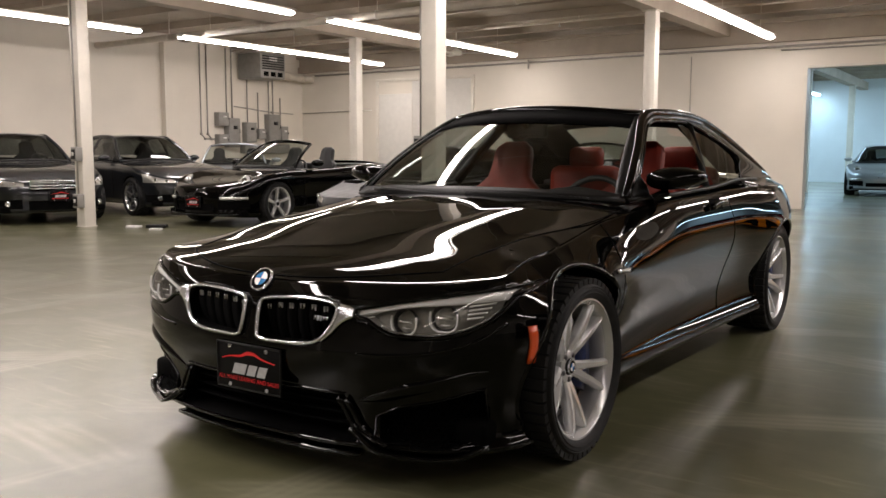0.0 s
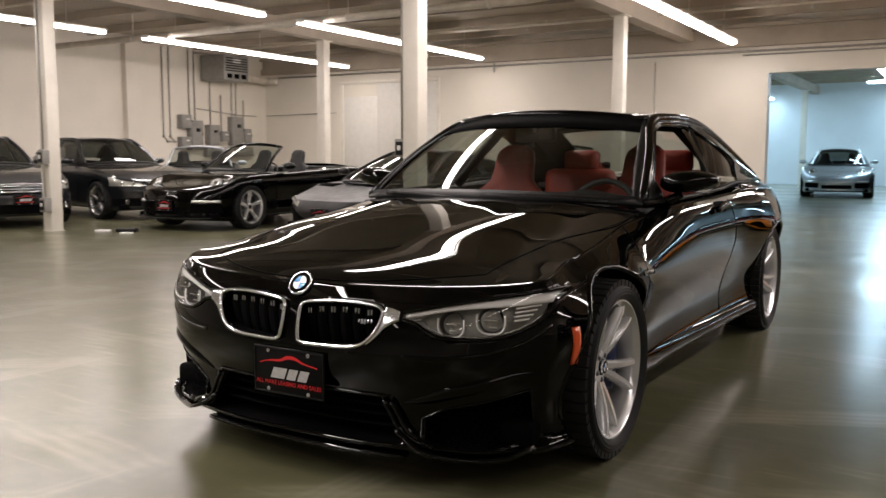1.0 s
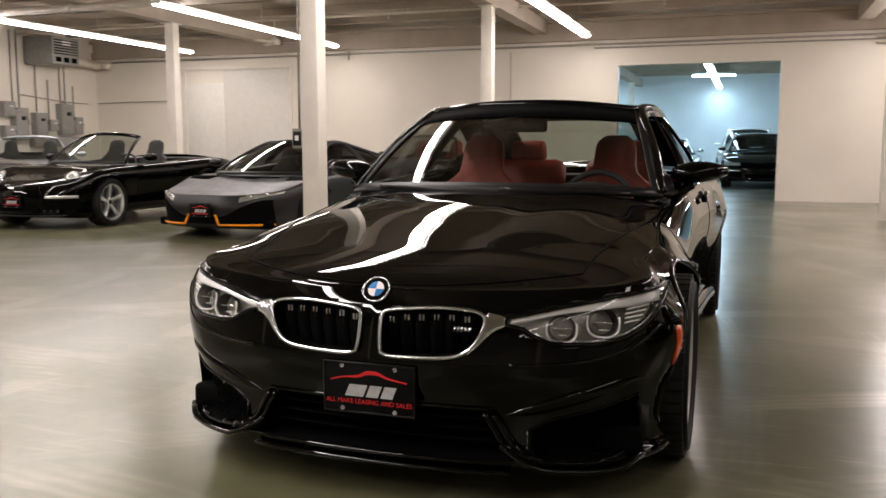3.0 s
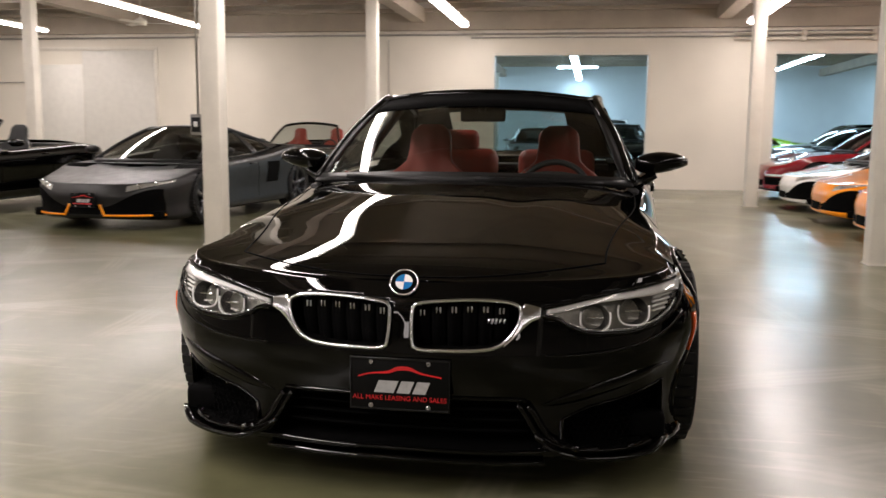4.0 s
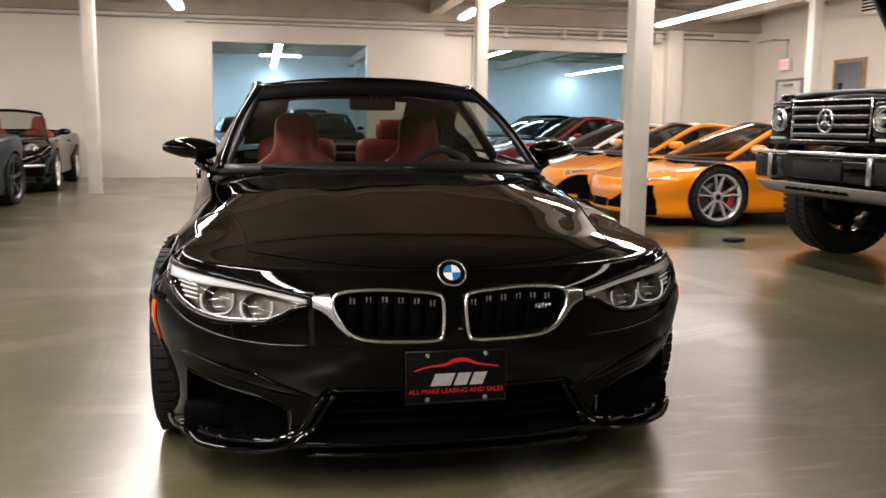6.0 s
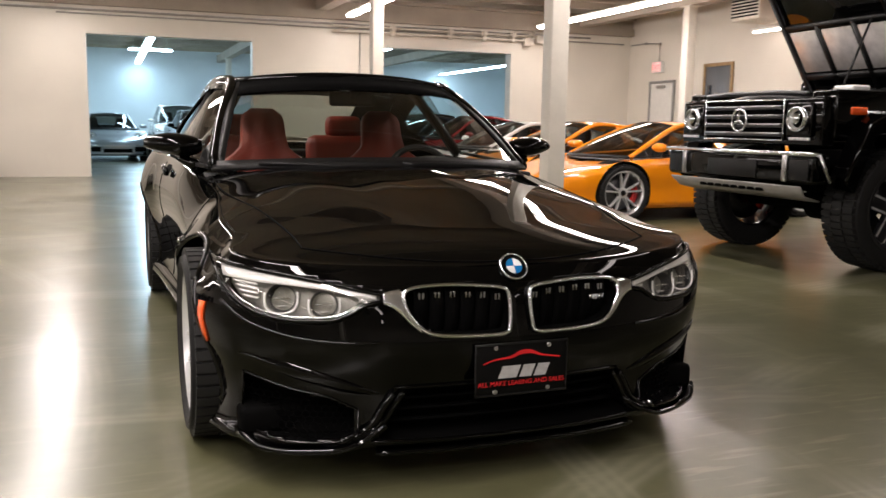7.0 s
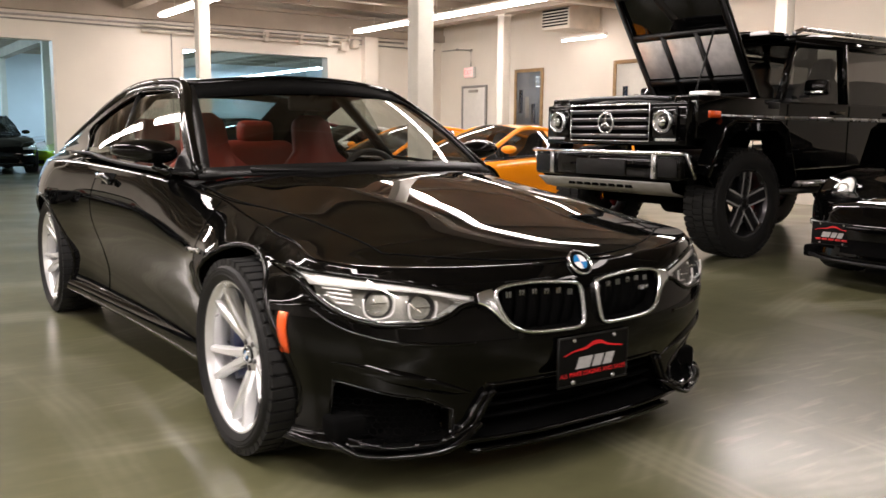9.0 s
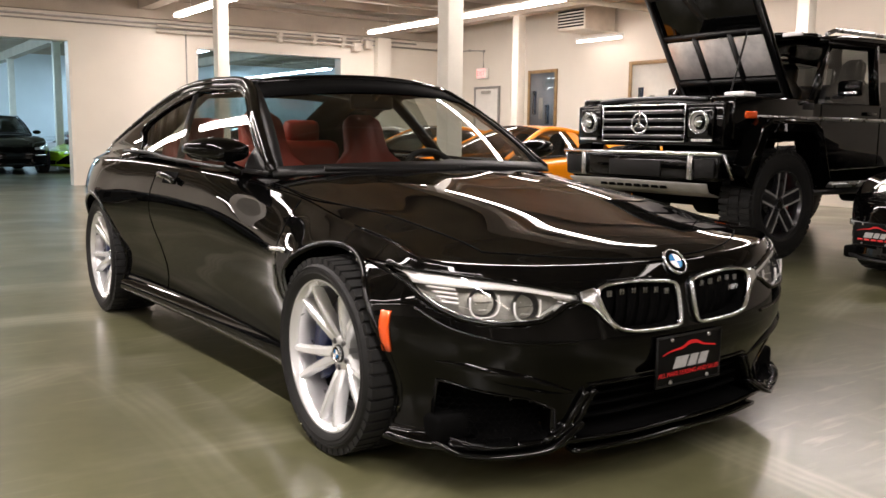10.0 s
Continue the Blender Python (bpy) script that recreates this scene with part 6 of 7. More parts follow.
        for i in range(5):
            dl.box((sx * .66 - .10 + i * .042, .018, 1.005), (sx * .66 - .066 + i * .042, .04, 1.026), bevel=.004)
        dl.make("day_light", M_WHITE_ENAMEL, root)
    Shape().box((-.84, .07, .96), (.84, .20, 1.32), bevel=.015).make("nose_panel", M_BLACK, root)
    Shape().box((-.47, .05, 1.00), (.47, .075, 1.31), bevel=.01).make("grille_back", M_MATT_BLACK, root)
    for z in (1.045, 1.115, 1.185, 1.255):
        Shape().box((-.46, .018, z - .016), (.46, .06, z + .016), bevel=.008).make("grille_bar", M_STEEL, root)
        Shape().box((-.455, .012, z + .004), (.455, .02, z + .014), bevel=.003).make("grille_strip", M_SATIN, root, "bright strip on the grille bar")
    Shape().strip([(-.475, .04, 1.0), (.475, .04, 1.0), (.475, .04, 1.315), (-.475, .04, 1.315)], .012, .02, (0, -1, 0), True).make("grille_frame", M_CHROME, root)
    b = empty("star_badge", 0, 0, 0)
    b.parent = root
    Shape().tube([(.088 * math.cos(q), .005, 1.155 + .088 * math.sin(q)) for q in np.linspace(0, 2 * math.pi, 32, endpoint=False)], .010, 8, True).make("badge_ring", M_CHROME, b)
    for q in (90, 210, 330):
        Shape().tube([(0, .0, 1.155), (.084 * math.cos(radians(q)), .004, 1.155 + .084 * math.sin(radians(q)))], [.017, .005], 8).make("badge_spoke", M_CHROME, b)
    Shape().lathe([(.022, .082), (.022, .0005)], 24, "y", (0, 0, 1.155)).make("badge_back", M_PLASTIC, b)
    # bumper
    Shape().box((-.88, -.04, .68), (.88, .14, .90), bevel=.03).make("bumper", M_BLACK, root)
    Shape().tube([(-.90, .02, .90), (-.88, -.06, .905), (.88, -.06, .905), (.90, .02, .90)], .016, 8).make("bumper_bar", M_CHROME, root)
    for px in (-.62, .62):
        Shape().box((px - .025, -.065, .69), (px + .025, -.03, .90), bevel=.008).make("over_rider", M_SATIN, root)
    for sx in (1, -1):
        Shape().box((sx * .755 - .10, -.048, .71), (sx * .755 + .10, -.038, .86), bevel=.003).make("bumper_mesh", M_PLASTIC, root)
        Shape().strip([(sx * .91, .0, .90), (sx * .95, .08, .70)], .03, .02).make("bumper_side", M_SATIN, root)
    Shape().box((-.30, -.052, .70), (.30, -.04, .84), bevel=.004).make("plate_recess", M_PLASTIC, root)
    sk = Shape()
    rows = [[(px, -.06, .66), (px * .96, .02, .58), (px * .92, .20, .54)] for px in np.linspace(-.80, .80, 12)]
    sk.grid(rows).make("skid_plate", M_GREYBOX, root, "silver skid plate with slots", thick=.012)
    for i in range(8):
        Shape().box((-.40 + i * .10, -.048, .60), (-.34 + i * .10, -.008, .625), bevel=.005).make("skid_slot", M_MATT_BLACK, root)
    # under the car
    un = Shape().box((-.52, .3, .60), (.52, 4.2, .80), bevel=.02)
    un.tube([(-.70, YA, R), (.70, YA, R)], .075, 10).tube([(-.70, YB, R), (.70, YB, R)], .075, 10)
    un.lathe([(-.13, .03), (-.1, .14), (.1, .14), (.13, .03)], 16, "x", (.2, YA, R)).lathe([(-.13, .03), (-.1, .14), (.1, .14), (.13, .03)], 16, "x", (0, YB, R))
    for sx in (1, -1):
        un.tube([(sx * .5, YA + .05, R), (sx * .48, YA + .1, .85)], .045, 8)
    un.make("chassis", M_MATT_BLACK, root)
    for sx in (1, -1):
        Shape().box((sx * .60 - .24, .30, .80), (sx * .60 + .24, 1.32, .83)).make("wheel_well", M_MATT_BLACK, root)
        sp = Shape().box((sx * .90 - .10, 1.48, .60), (sx * .90 + .08, 3.06, .635), bevel=.01)
        for i in range(3):
            sp.box((sx * .90 - .08 + i * .05, 1.5, .635), (sx * .90 - .06 + i * .05, 3.04, .643))
        sp.make("side_step", M_SATIN, root, "ribbed aluminium side step")
        Shape().tube([(sx * .90, 1.2, .56), (sx * .90, 3.3, .56)], .03, 8).make("exhaust_pipe", M_STEEL, root)
        Shape().strip([(sx * .868, .45, 1.215), (sx * .868, 4.3, 1.215)], .012, .03).make("rub_strip", M_SATIN, root, "grey rub strip with bright edge")
    # engine
    en = Shape().box((-.60, .20, 1.0), (.60, 1.28, 1.24), bevel=.02)
    en.make("engine_bay", M_MATT_BLACK, root)
    for bx in ((-.40, .55, .20, 1.05), (.05, .50, .42, 1.0), (-.58, .30, -.44, .5), (.45, .28, .58, .5)):
        Shape().box((bx[0], bx[1], 1.24), (bx[2], bx[3], 1.345), bevel=.03).make("engine_cover", M_PLASTIC, root)
    Shape().tube([(-.5, .35, 1.30), (-.1, .32, 1.34), (.4, .36, 1.30)], .05, 10).make("intake_hose", M_PLASTIC, root)
    Shape().box((.56, .42, 1.385), (.76, .60, 1.43), bevel=.015).make("fluid_tank", M_WHITE_ENAMEL, root)
    Shape().tube([(-.6, .14, 1.36), (-.3, .12, 1.375), (.3, .12, 1.375), (.6, .14, 1.36)], .02, 8).make("bonnet_latch_rail", M_STEEL, root)
    # open bonnet, hinged at the windscreen
    bn = empty("open_bonnet", 0, 0, 0)
    bn.parent = root
    m = Matrix.Translation((0, 1.34, 1.395)) @ pose(0, 0, 0, -57, 0, 0)
    pan = Shape().box((-.62, -1.20, -.012), (.62, 0, .022), bevel=.012)
    pan.box((-.30, -1.18, .018), (.30, -.05, .045), bevel=.02)
    pan.turn(m).make("bonnet_skin", M_BLACK, bn)
    rim = Shape().strip([(-.58, -1.16, -.025), (.58, -1.16, -.025), (.58, -.05, -.025), (-.58, -.05, -.025)], .07, .03, (0, 0, 1), True)
    rim.strip([(-.2, -.72, -.022), (-.2, -.06, -.022)], .05, .025).strip([(.2, -.72, -.022), (.2, -.06, -.022)], .05, .025).strip([(-.56, -.72, -.022), (.56, -.72, -.022)], .05, .025).strip([(-.56, -.22, -.022), (.56, -.22, -.022)], .06, .025)
    rim.turn(m).make("bonnet_frame", M_PLASTIC, bn)
    foil = mat("bonnet_insulation", (.95, .92, .90), rough=.30, metal=.55, noise_amt=.25, noise_scale=9, bump=1.0, bump_scale=25)
    for a, c in ((-.54, -.23), (-.165, .165), (.23, .54)):
        p = Shape().box((a, -.68, -.030), (c, -.27, -.016), bevel=.008)
        p.turn(m).make("insulation_panel", foil, bn, "crinkled silver insulation panel")
    Shape().tube([(.56, .50, 1.38), tuple(m @ Vector((.40, -.72, -.03)))], .010, 8).make("bonnet_strut", M_PLASTIC, bn)
    # cabin
    for sx in (1, -1):
        ps = [(sx * .80, 1.38, 1.36), (sx * .74, 1.66, 1.90)]
        Shape().strip(ps, .06, .07).make("front_pillar", M_BLACK, root)
        for py in (2.42, 3.36, 4.32):
            Shape().strip([(sx * .80, py, 1.34), (sx * .745, py, 1.92)], .09, .05, (0, 1, 0)).make("pillar", M_BLACK, root)
        Shape().strip([(sx * .745, 1.62, 1.905), (sx * .745, 4.36, 1.915)], .06, .07).make("roof_gutter", M_BLACK, root)
    rf = Shape()
    rows = []
    for py, dz in ((1.58, -.03), (1.68, .0), (1.9, .02), (3.0, .03), (4.2, .015), (4.40, -.03)):
        rows.append([(.77 * q, py, 1.945 + dz + .03 * (1 - q * q)) for q in np.linspace(-1, 1, 13)])
    rf.grid(rows).make("roof", M_BLACK, root, thick=.05)
    Shape().strip([(-.72, 1.52, 1.955), (-.4, 1.45, 1.985), (.4, 1.45, 1.985), (.72, 1.52, 1.955)], .16, .05).make("roof_lamp_bar", M_BLACK, root)
    for px in (-.55, -.18, .18, .55):
        Shape().box((px - .10, 1.375, 1.965), (px + .10, 1.40, 2.0), bevel=.006).make("roof_lamp", M_WHITE_ENAMEL, root)
    for sx in (1, -1):
        Shape().tube([(sx * .66, 1.75, 2.0), (sx * .66, 1.9, 2.05), (sx * .66, 4.0, 2.05), (sx * .66, 4.2, 2.0)], .022, 8).make("roof_rail", M_SATIN, root)
    w = Shape().add([(-.74, 1.40, 1.38), (.74, 1.40, 1.38), (.69, 1.66, 1.90), (-.69, 1.66, 1.90)], [(0, 1, 2, 3)]).make("windscreen", M_GLASS_DARK, root)
    w.visible_shadow = False
    for sx in (1, -1):
        for a, c in ((1.56, 2.38), (2.47, 3.32), (3.41, 4.28)):
            w = Shape().add([(sx * .80, a, 1.36), (sx * .80, c, 1.36), (sx * .748, c, 1.88), (sx * .748, a + (.10 if a < 2 else 0), 1.88)], [(0, 1, 2, 3)]).make("side_window", M_GLASS_PRIVACY if a > 2 else M_GLASS_DARK, root)
            w.visible_shadow = False
        for y0 in (1.42, 2.42, 3.36):
            Shape().strip([(sx * .862, y0, .80), (sx * .862, y0, 1.34)], .008, .006, (0, 1, 0)).make("door_gap", M_MATT_BLACK, root)
        for y0 in (2.22, 3.16):
            Shape().box((sx * .875 - .015, y0 - .09, 1.255), (sx * .875 + .015, y0 + .09, 1.29), bevel=.008).make("door_handle", M_BLACK, root)
        mr = Shape().box((sx * .98 - .11, 1.62, 1.42), (sx * .98 + .11, 1.72, 1.56), bevel=.03)
        mr.make("door_mirror", M_BLACK, root)
        Shape().box((sx * .98 - .09, 1.60, 1.43), (sx * .98 + .09, 1.622, 1.462), bevel=.008).make("mirror_lamp", M_CHROME, root)
        Shape().box((sx * .87 - .05, 1.64, 1.40), (sx * .87 + .05, 1.70, 1.43), bevel=.008).make("mirror_arm", M_PLASTIC, root)
        Shape().box((sx * .865 - .004, 1.12, 1.29), (sx * .865 + .008, 1.28, 1.35), bevel=.003).make("wing_vent", M_PLASTIC, root)
    Shape().box((-.78, 1.5, .80), (.78, 4.28, .90)).make("cabin_floor", M_DASH, root)
    Shape().box((-.74, 1.48, 1.10), (.74, 1.85, 1.40), bevel=.05).make("dashboard", M_DASH, root)
    for sx in (1, -1):
        seat(root, sx * .38, 2.35, 1.0, M_DASH, "front_seat")
    Shape().box((-.65, 3.0, 1.0), (.65, 3.6, 1.62), bevel=.08).make("rear_seat", M_DASH, root)
    return root


off_roader(.79, 7.97, -90)

# ---- fittings on the walls and ceiling ----
def plain_thing(name, lo, hi, material, label, category, bevel=.01, group=""):
    e = empty(name, (lo[0] + hi[0]) / 2, (lo[1] + hi[1]) / 2, lo[2], label=label, category=category, group=group)
    c = Vector(((lo[0] + hi[0]) / 2, (lo[1] + hi[1]) / 2, lo[2]))
    Shape().box(Vector(lo) - c, Vector(hi) - c, bevel=bevel).make("casing", material, e)
    return e


M_CONDUIT = mat("galvanised_conduit", (0.42, 0.40, 0.36), rough=0.4, metal=0.5, noise_amt=0.25, noise_scale=12)
M_WOOD = mat("varnished_wood", (0.36, 0.22, 0.09), rough=0.4, noise_amt=0.4, noise_scale=9, bump=0.3, bump_scale=120)
M_DOORW = mat("white_door_paint", (0.70, 0.68, 0.63), rough=0.4, noise_amt=0.08)
M_SIGN = mat("red_exit_sign", (0.75, 0.10, 0.10), rough=0.35, emit=(1.0, 0.16, 0.14), strength=0.9)
M_SIGN_FACE = mat("pale_sign_face", (0.85, 0.55, 0.52), rough=0.35, emit=(1.0, 0.5, 0.46), strength=0.5)
M_OFFICE = mat("office_beyond", (0.16, 0.18, 0.21), rough=0.5, noise_amt=0.5, noise_scale=2)
XW = X0
BOXES = [(16.98, 17.30, 1.72, 2.05), (17.28, 17.66, 1.20, 1.92), (16.98, 17.27, 1.24, 1.52), (17.88, 18.22, 1.33, 1.83), (18.30, 18.55, 1.42, 1.68), (18.66, 19.08, 1.33, 2.06), (19.10, 19.36, 1.36, 1.76)]
for k, (ya, yb, za, zb_) in enumerate(BOXES):
    e = empty("electrical_box", XW + .10, (ya + yb) / 2, za, label="grey metal electrical cabinet on the wall", category="electrical box", group="electrical boxes")
    w, h = yb - ya, zb_ - za
    Shape().box((-.10, -w / 2, 0), (.08, w / 2, h), bevel=.008).make("cabinet", M_GREYBOX, e)
    Shape().box((.08, -w / 2 + .02, .02), (.092, w / 2 - .02, h - .02), bevel=.004).make("cover", M_GREYBOX, e)
    Shape().box((.092, -w * .12, h * .62), (.096, w * .22, h * .74)).make("warning_label", M_PLASTIC if k % 2 else M_FIX, e)
    Shape().tube([(.09, w * .38, h * .5), (.12, w * .38, h * .52), (.12, w * .38, h * .62)], .008, 6).make("lever", M_PLASTIC, e)
tr = empty("cable_trough", XW + .10, 18.6, 1.05, label="long grey cable trough below the cabinets", category="cable trough")
Shape().box((-.10, -.80, 0), (.07, .82, .24), bevel=.008).make("trough", M_GREYBOX, tr)
Shape().box((.07, -.79, .02), (.076, .81, .22), bevel=.003).make("trough_lid", M_GREYBOX, tr)


def conduit(points, r=.016, label="grey metal conduit on the wall"):
    p0 = points[0]
    e = empty("conduit", *p0, label=label, category="conduit", group="conduits")
    Shape().tube([tuple(Vector(p) - Vector(p0)) for p in points], r, 8).make("conduit_run", M_CONDUIT, e)
    for a in points[1:-1]:
        d = Vector(a) - Vector(p0)
        Shape().box(d - Vector((.025, .025, .025)), d + Vector((.025, .025, .025)), bevel=.008).make("conduit_fitting", M_CONDUIT, e)
    return e


for ya, za, zt in ((16.55, 1.5, ZC - .15), (16.75, 1.5, ZC - .15), (17.36, 1.92, ZC - .15), (17.54, 1.92, ZC - .15), (18.05, 1.83, 3.0), (18.42, 1.68, 2.6), (18.80, 2.06, 2.95), (18.95, 2.06, 2.95), (19.22, 1.76, 2.5)):
    if ya < 17:
        conduit([(XW + .03, 17.0, za - .1), (XW + .03, ya + .12, za - .1), (XW + .03, ya, za + .02), (XW + .03, ya, zt)])
    else:
        conduit([(XW + .03, ya, za), (XW + .03, ya, zt)])
conduit([(XW + .03, 17.6, 2.22), (XW + .03, 18.9, 2.12), (XW + .03, 19.7, 2.10)], .012)
conduit([(XW + .05, 20.06, 2.13), (-14.95, 20.06, 2.16)], .012)
conduit([(-16.9, Y1 - .03, 3.12), (6.4, Y1 - .03, 3.12)], .022, "painted conduit along the top of the wall")
conduit([(-4.9, Y1 - .03, 3.05), (7.3, Y1 - .03, 3.02)], .016, "painted conduit along the top of the wall")
conduit([(-10.4, Y1 - .05, 3.18), (-10.4, Y1 - .05, 2.98)], .02)
conduit([(.9, Y1 - .03, .3), (.9, Y1 - .03, 3.0)], .015)
conduit([(5.30, Y1 - .03, .0), (5.30, Y1 - .03, 3.05)], .03)
conduit([(X1 - .03, 18.86, 2.58), (X1 - .03, 18.86, 2.95), (X1 - .03, 19.4, 3.0), (X1 - .03, 20.0, 3.0)], .014)

# unit heater over the cabinets with its flue
uh = empty("unit_heater", XW + .45, 18.16, 2.90, label="dark grey gas unit heater hung in the corner", category="heater")
Shape().box((-.40, -.42, 0), (.40, .42, .62), bevel=.02).make("casing", M_GREYBOX, uh)
for k in range(6):
    Shape().box((.40, -.36, .22 + k * .06), (.42, .36, .245 + k * .06)).make("louvre", M_PLASTIC, uh)
for yy in (-.24, 0, .24):
    Shape().box((.40, yy - .08, .05), (.412, yy + .08, .16), bevel=.004).make("burner_port", M_MATT_BLACK, uh)
Shape().box((.40, -.12, .42), (.415, .14, .55), bevel=.004).make("rating_plate", M_FIX, uh)
Shape().tube([(-.1, .42, .20), (-.1, 1.6, .12)], .10, 16).make("flue", M_PIPE, uh)
Shape().tube([(-.1, 1.62, .12), (.12, 1.72, .12), (.16, 1.76, .12)], .085, 12).make("flue_elbow", M_PIPE, uh)
for yy in (-.35, .35):
    Shape().tube([(0, yy, .62), (0, yy, ZC - 2.90 + .003)], .01, 6).make("hanger", M_STEELW, uh)

# heater by the east wall
ue = empty("unit_heater", 7.0, 15.05, 3.02, label="cream unit heater with dark grille hung by the wall", category="heater")
Shape().box((-.40, -.38, 0), (.40, .38, .60), bevel=.02).make("casing", M_PIPE, ue)
for k in range(9):
    Shape().box((-.425, -.34, .06 + k * .056), (-.40, .34, .085 + k * .056)).make("louvre", M_MATT_BLACK, ue)
for xx in (-.3, .3):
    Shape().tube([(xx, 0, .6), (xx, 0, ZC - 3.02 + .003)], .012, 6).make("hanger", M_STEELW, ue)
sh = empty("strip_light", 7.1, 14.2, 2.86, label="short bare fluorescent light below the heater", category="ceiling light")
Shape().box((-.05, 0, .02), (.05, 1.2, .07), bevel=.006).make("fixture_body", M_FIX, sh)
Shape().tube([(0, .02, .0), (0, 1.18, .0)], .02, 8).make("tube", M_TUBE_DIM, sh)
for yy in (.1, 1.1):
    Shape().tube([(0, yy, .07), (0, yy, ZC - 2.86 + .003)], .006, 6).make("hanger", M_STEELW, sh)

# exit door, sign, office windows in the east wall
d = empty("door_1", X1, 18.72, 0)
tagged(d, "white steel exit door with closer", kind="structure")
Shape().box((-.03, -.42, .01), (-.004, .42, 2.08), bevel=.004).make("leaf", M_DOORW, d)
for a in (-.47, .42):
    Shape().box((-.05, a, 0), (-.003, a + .05, 2.13), bevel=.004).make("frame", M_GREYBOX, d)
Shape().box((-.05, -.47, 2.09), (-.003, .47, 2.14), bevel=.004).make("frame", M_GREYBOX, d)
Shape().box((-.09, -.15, 1.98), (-.03, .15, 2.04), bevel=.006).make("door_closer", M_CONDUIT, d)
Shape().box((-.07, -.36, 1.0), (-.03, .36, 1.05), bevel=.006).make("push_bar", M_SATIN, d)
sg = empty("exit_sign", X1 - .05, 18.86, 2.32, label="red illuminated exit sign above the door", category="sign")
Shape().box((-.05, -.17, 0), (.046, .17, .24), bevel=.006).make("sign_case", M_FIX, sg)
Shape().box((-.056, -.155, .015), (-.05, .155, .225)).make("sign_face", M_SIGN_FACE, sg)
cu = bpy.data.curves.new("exit_word", "FONT")
cu.body, cu.size, cu.align_x, cu.extrude = "EXIT", .15, "CENTER", .001
tx = obj("exit_word", cu, M_SIGN, sg)
tx.matrix_basis = Matrix.Translation((-.058, 0, .07)) @ pose(0, 0, 0, 90, 0, -90)
for ya, yb, za, zb_, nm in ((16.35, 17.27, 1.18, 2.42, "window_1"), (13.10, 14.34, 1.15, 2.44, "window_2")):
    w = empty(nm, X1, (ya + yb) / 2, za)
    tagged(w, "wood-framed office window" if nm == "window_2" else "dark office window in a brown frame", kind="structure")
    hw, h = (yb - ya) / 2, zb_ - za
    for lo, hi in (((-.04, -hw, 0), (-.003, -hw + .07, h)), ((-.04, hw - .07, 0), (-.003, hw, h)), ((-.04, -hw + .07, h - .07), (-.003, hw - .07, h)), ((-.05, -hw + .07, 0), (-.003, hw - .07, .06))):
        Shape().box(lo, hi, bevel=.004).make("window_frame", M_WOOD, w)
    Shape().box((-.016, -hw + .07, .06), (-.006, hw - .07, h - .07)).make("office_backing", M_OFFICE if nm == "window_1" else M_DOORW, w)
    pn = Shape().add([(-.022, -hw + .07, .06), (-.022, hw - .07, .06), (-.022, hw - .07, h - .07), (-.022, -hw + .07, h - .07)], [(0, 1, 2, 3)]).make("pane", M_LENS, w)
    pn.visible_shadow = False
    for k in range(3):
        Shape().box((-.02, hw * (-.5 + .45 * k), .10 + .1 * k), (-.017, hw * (-.5 + .45 * k) + .13, .5 + .15 * k)).make("shape_beyond", M_GREYBOX if k % 2 else M_NAVY, w)

# closed-off doorway in the north wall, pilaster in the west wall
dr = empty("door_2", -13.35, Y1, 0)
tagged(dr, "walled-in wide doorway painted cream", kind="structure")
for lo, hi in (((-1.48, -.035, 0), (-1.40, -.003, 2.86)), ((1.40, -.035, 0), (1.48, -.003, 2.86)), ((-1.48, -.035, 2.86), (1.48, -.003, 2.93))):
    Shape().box(lo, hi, bevel=.004).make("frame", M_STEELW, dr)
Shape().box((-1.39, -.014, 0), (-.35, -.004, 2.55), bevel=.003).make("panel", M_DOORW, dr)
Shape().box((-.34, -.010, 0), (1.39, -.004, 2.85), bevel=.003).make("panel", M_DOORW, dr)
slab("pilaster", (X0 + .003, 15.42, 0), (X0 + .16, 15.82, ZC - .15), M_WALL, "cream painted block pilaster")
slab("pilaster", (X0 + .003, 9.7, 0), (X0 + .16, 10.1, ZC - .15), M_WALL, "cream painted block pilaster")
slab("pilaster", (5.27, Y1 - .18, 0), (5.62, Y1 - .003, 3.19), M_WALL, "cream painted block pilaster")

# switch boxes on columns
def column_box(x, y, z, sx):
    e = empty("switch_box", x, y, z, label="dark grey switch box fixed to the column", category="switch box")
    Shape().box((-.06, -.055, 0), (.06, .055, .20), bevel=.008).make("casing", M_GREYBOX, e)
    Shape().box((-.045, -.062, .03), (.045, -.055, .17), bevel=.003).make("cover", M_PLASTIC, e)
    Shape().box((-.02, -.072, .08), (.02, -.062, .13), bevel=.004).make("switch", M_FIX, e)
    Shape().tube([(.0, .0, .20), (.0, .0, ZC - z - .43)], .012, 8).make("conduit_run", M_CONDUIT, e)
    return e


column_box(-6.155, 9.88, 1.06, -1)
column_box(-12.12, 9.765, .95, 1)
column_box(-12.12, 9.765, .28, 1)

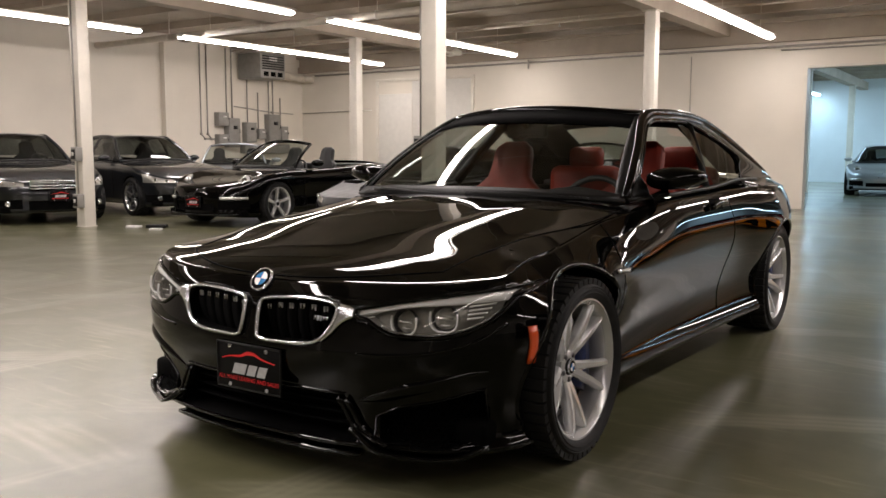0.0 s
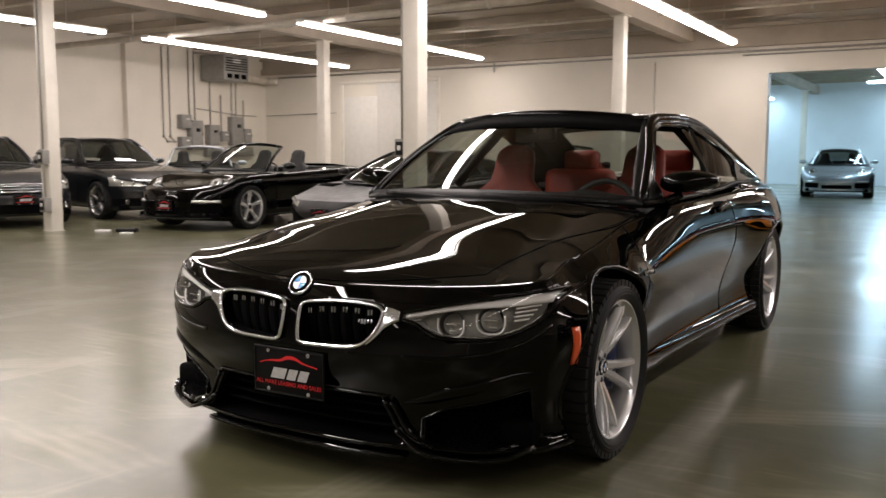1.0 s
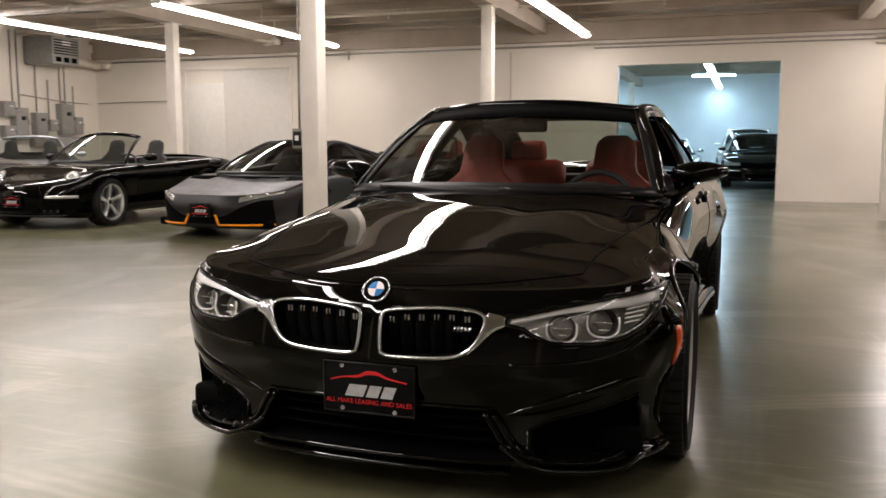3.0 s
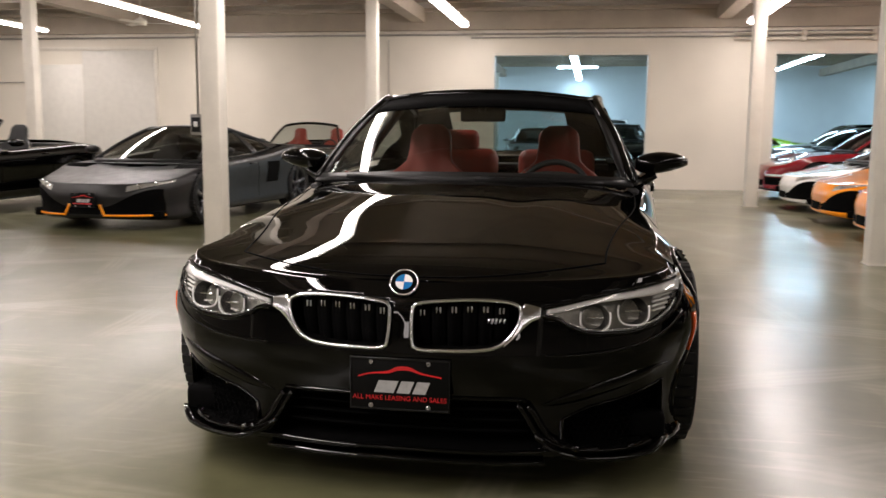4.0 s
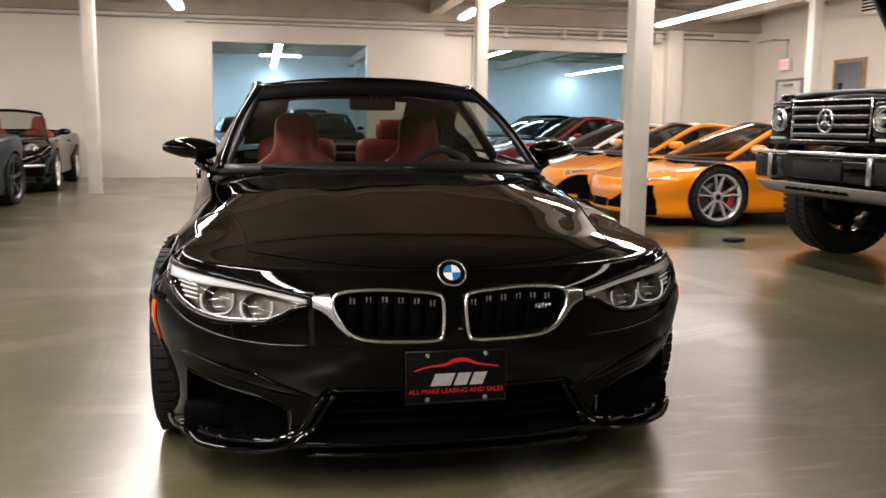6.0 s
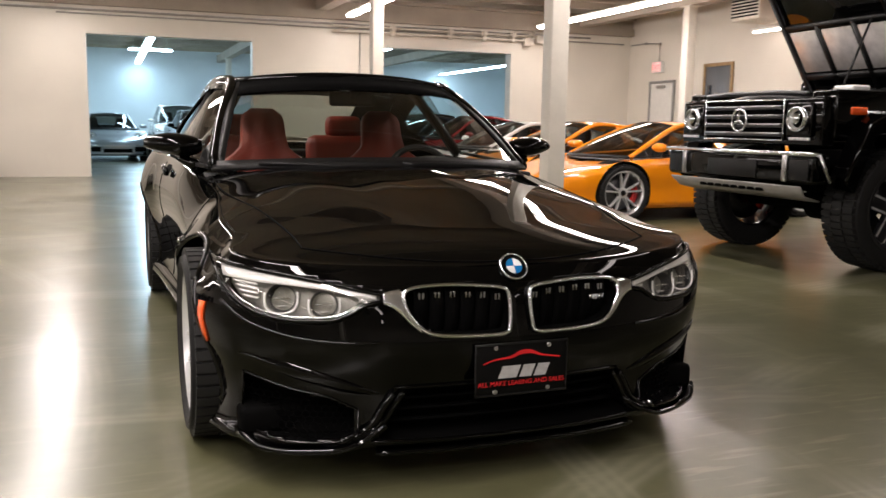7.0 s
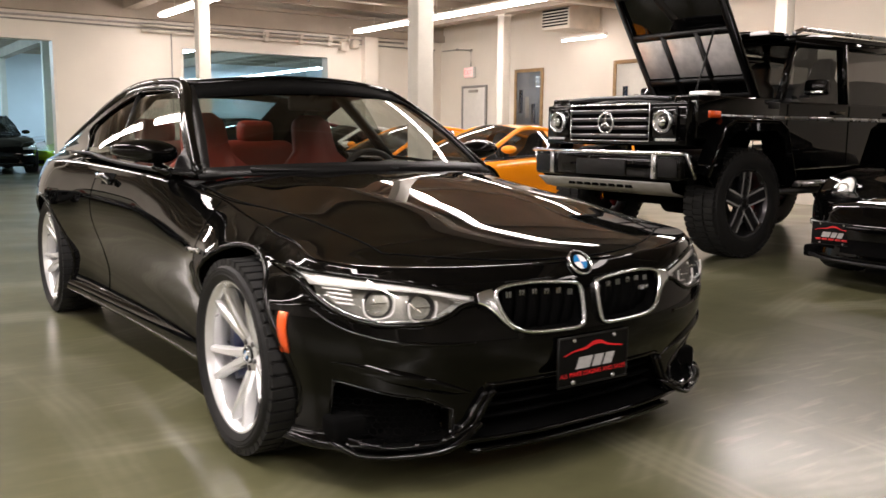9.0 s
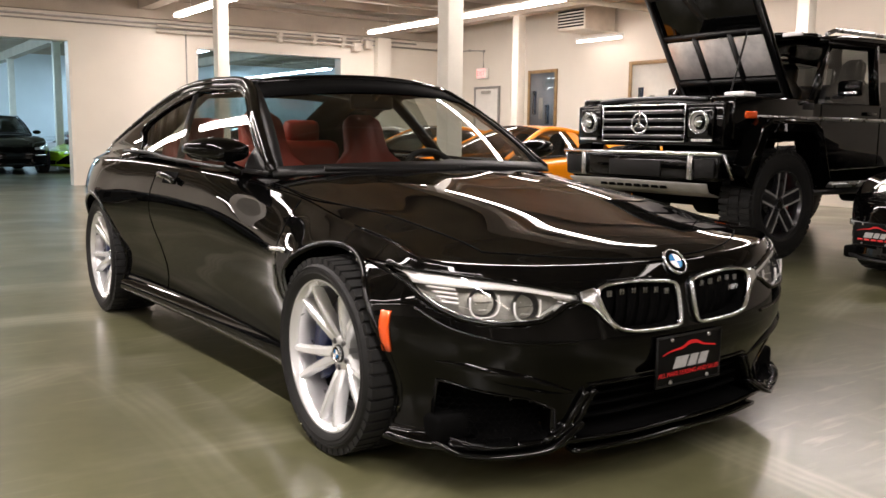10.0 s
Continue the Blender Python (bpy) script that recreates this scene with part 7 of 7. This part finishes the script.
# ceiling fan motor, sprinkler lines, conduits under the deck
cf = empty("ceiling_fan", -11.6, 18.9, 3.30, label="white ceiling fan at rest", category="fan")
Shape().tube([(0, 0, .08), (0, 0, ZC - 3.30 + .003)], .014, 8).make("down_rod", M_STEELW, cf)
Shape().lathe([(-.06, .04), (-.05, .12), (.03, .13), (.08, .05), (.10, .02)], 20, "z").make("motor", M_STEELW, cf)
for k in range(3):
    q = radians(20 + 120 * k)
    Shape().box((.12, -.065, -.02), (.62, .065, -.010), Matrix.Rotation(q, 4, "Z") @ Matrix.Rotation(.15, 4, "X"), bevel=.003).make("blade", M_STEELW, cf)
for y in (6.9, 11.2, 17.6):
    pl = empty("sprinkler_pipe", 0, y, ZC - .22, label="thin painted sprinkler pipe under the joists", category="pipe", group="sprinkler pipes")
    Shape().tube([(X0 + .02, 0, 0), (X1 - .02, 0, 0)], .022, 8).make("pipe_run", M_PIPE, pl)
    for x in (-15.5, -12.9, -8.4, -3.3, 2.7, 5.6):
        Shape().lathe([(-.09, .028), (-.085, .03), (-.05, .008), (0, .012)], 10, "z", (x, 0, 0)).make("sprinkler_head", M_SATIN, pl)
        Shape().tube([(x + .4, 0, .02), (x + .4, 0, .22)], .006, 6).make("pipe_hanger", M_STEELW, pl)
# pipes and valves over the second opening
for k, (z, r) in enumerate(((2.98, .03), (3.08, .022))):
    e = empty("service_pipe", 2.8, Y1 - .10 - .04 * k, z, label="painted service pipe over the opening", category="pipe", group="service pipes")
    Shape().tube([(-2.5, 0, 0), (1.9, 0, 0), (2.1, 0, .05), (2.1, 0, .3)], r, 8).make("pipe_run", M_PIPE, e)
    for x in (-1.2, .1, .9, 1.6):
        Shape().box((x - .05, -.045, -.05), (x + .05, .09, .06), bevel=.015).make("valve", M_PIPE, e)
for x, y, z in ((5.05, Y1 - .10, 3.02), (4.75, Y1 - .10, 2.95)):
    e = empty("junction_box", x, y, z, label="small painted junction box", category="electrical box", group="junction boxes")
    Shape().box((-.08, -.06, -.09), (.08, .097, .09), bevel=.008).make("casing", M_PIPE, e)
    Shape().box((-.07, -.066, -.08), (.07, -.06, .08), bevel=.002).make("cover", M_PIPE, e)
    Shape().tube([(0, 0, .09), (0, 0, .17)], .012, 6).make("conduit_run", M_PIPE, e)
bx = empty("wall_socket", -3.05 - 3.6, Y1 - .02, 1.42, label="small wall box with a cable", category="wall box")
Shape().box((-.05, -.04, 0), (.05, .017, .12), bevel=.006).make("casing", M_FIX, bx)
Shape().tube([(0, -.01, .12), (0, -.01, 1.6)], .008, 6).make("cable", M_CONDUIT, bx)

# litter by the column
for x, y, s, m_, lb in ((-11.4, 10.15, .10, M_FIX, "white paper scrap on the floor"), (-11.15, 10.35, .14, M_PLASTIC, "black plastic tray on the floor"), (-10.85, 10.1, .08, M_FIX, "white paper scrap on the floor"),
                         (1.0, 9.55, .10, M_PLASTIC, "small black wheel chock on the floor"), (2.0, 9.75, .10, M_PLASTIC, "small black wheel chock on the floor")):
    e = empty("litter", x, y, 0, 25 * s * 10, label=lb, category="litter")
    Shape().box((-s, -s * .6, 0), (s, s * .6, s * .35), bevel=s * .1).make("scrap", m_, e)
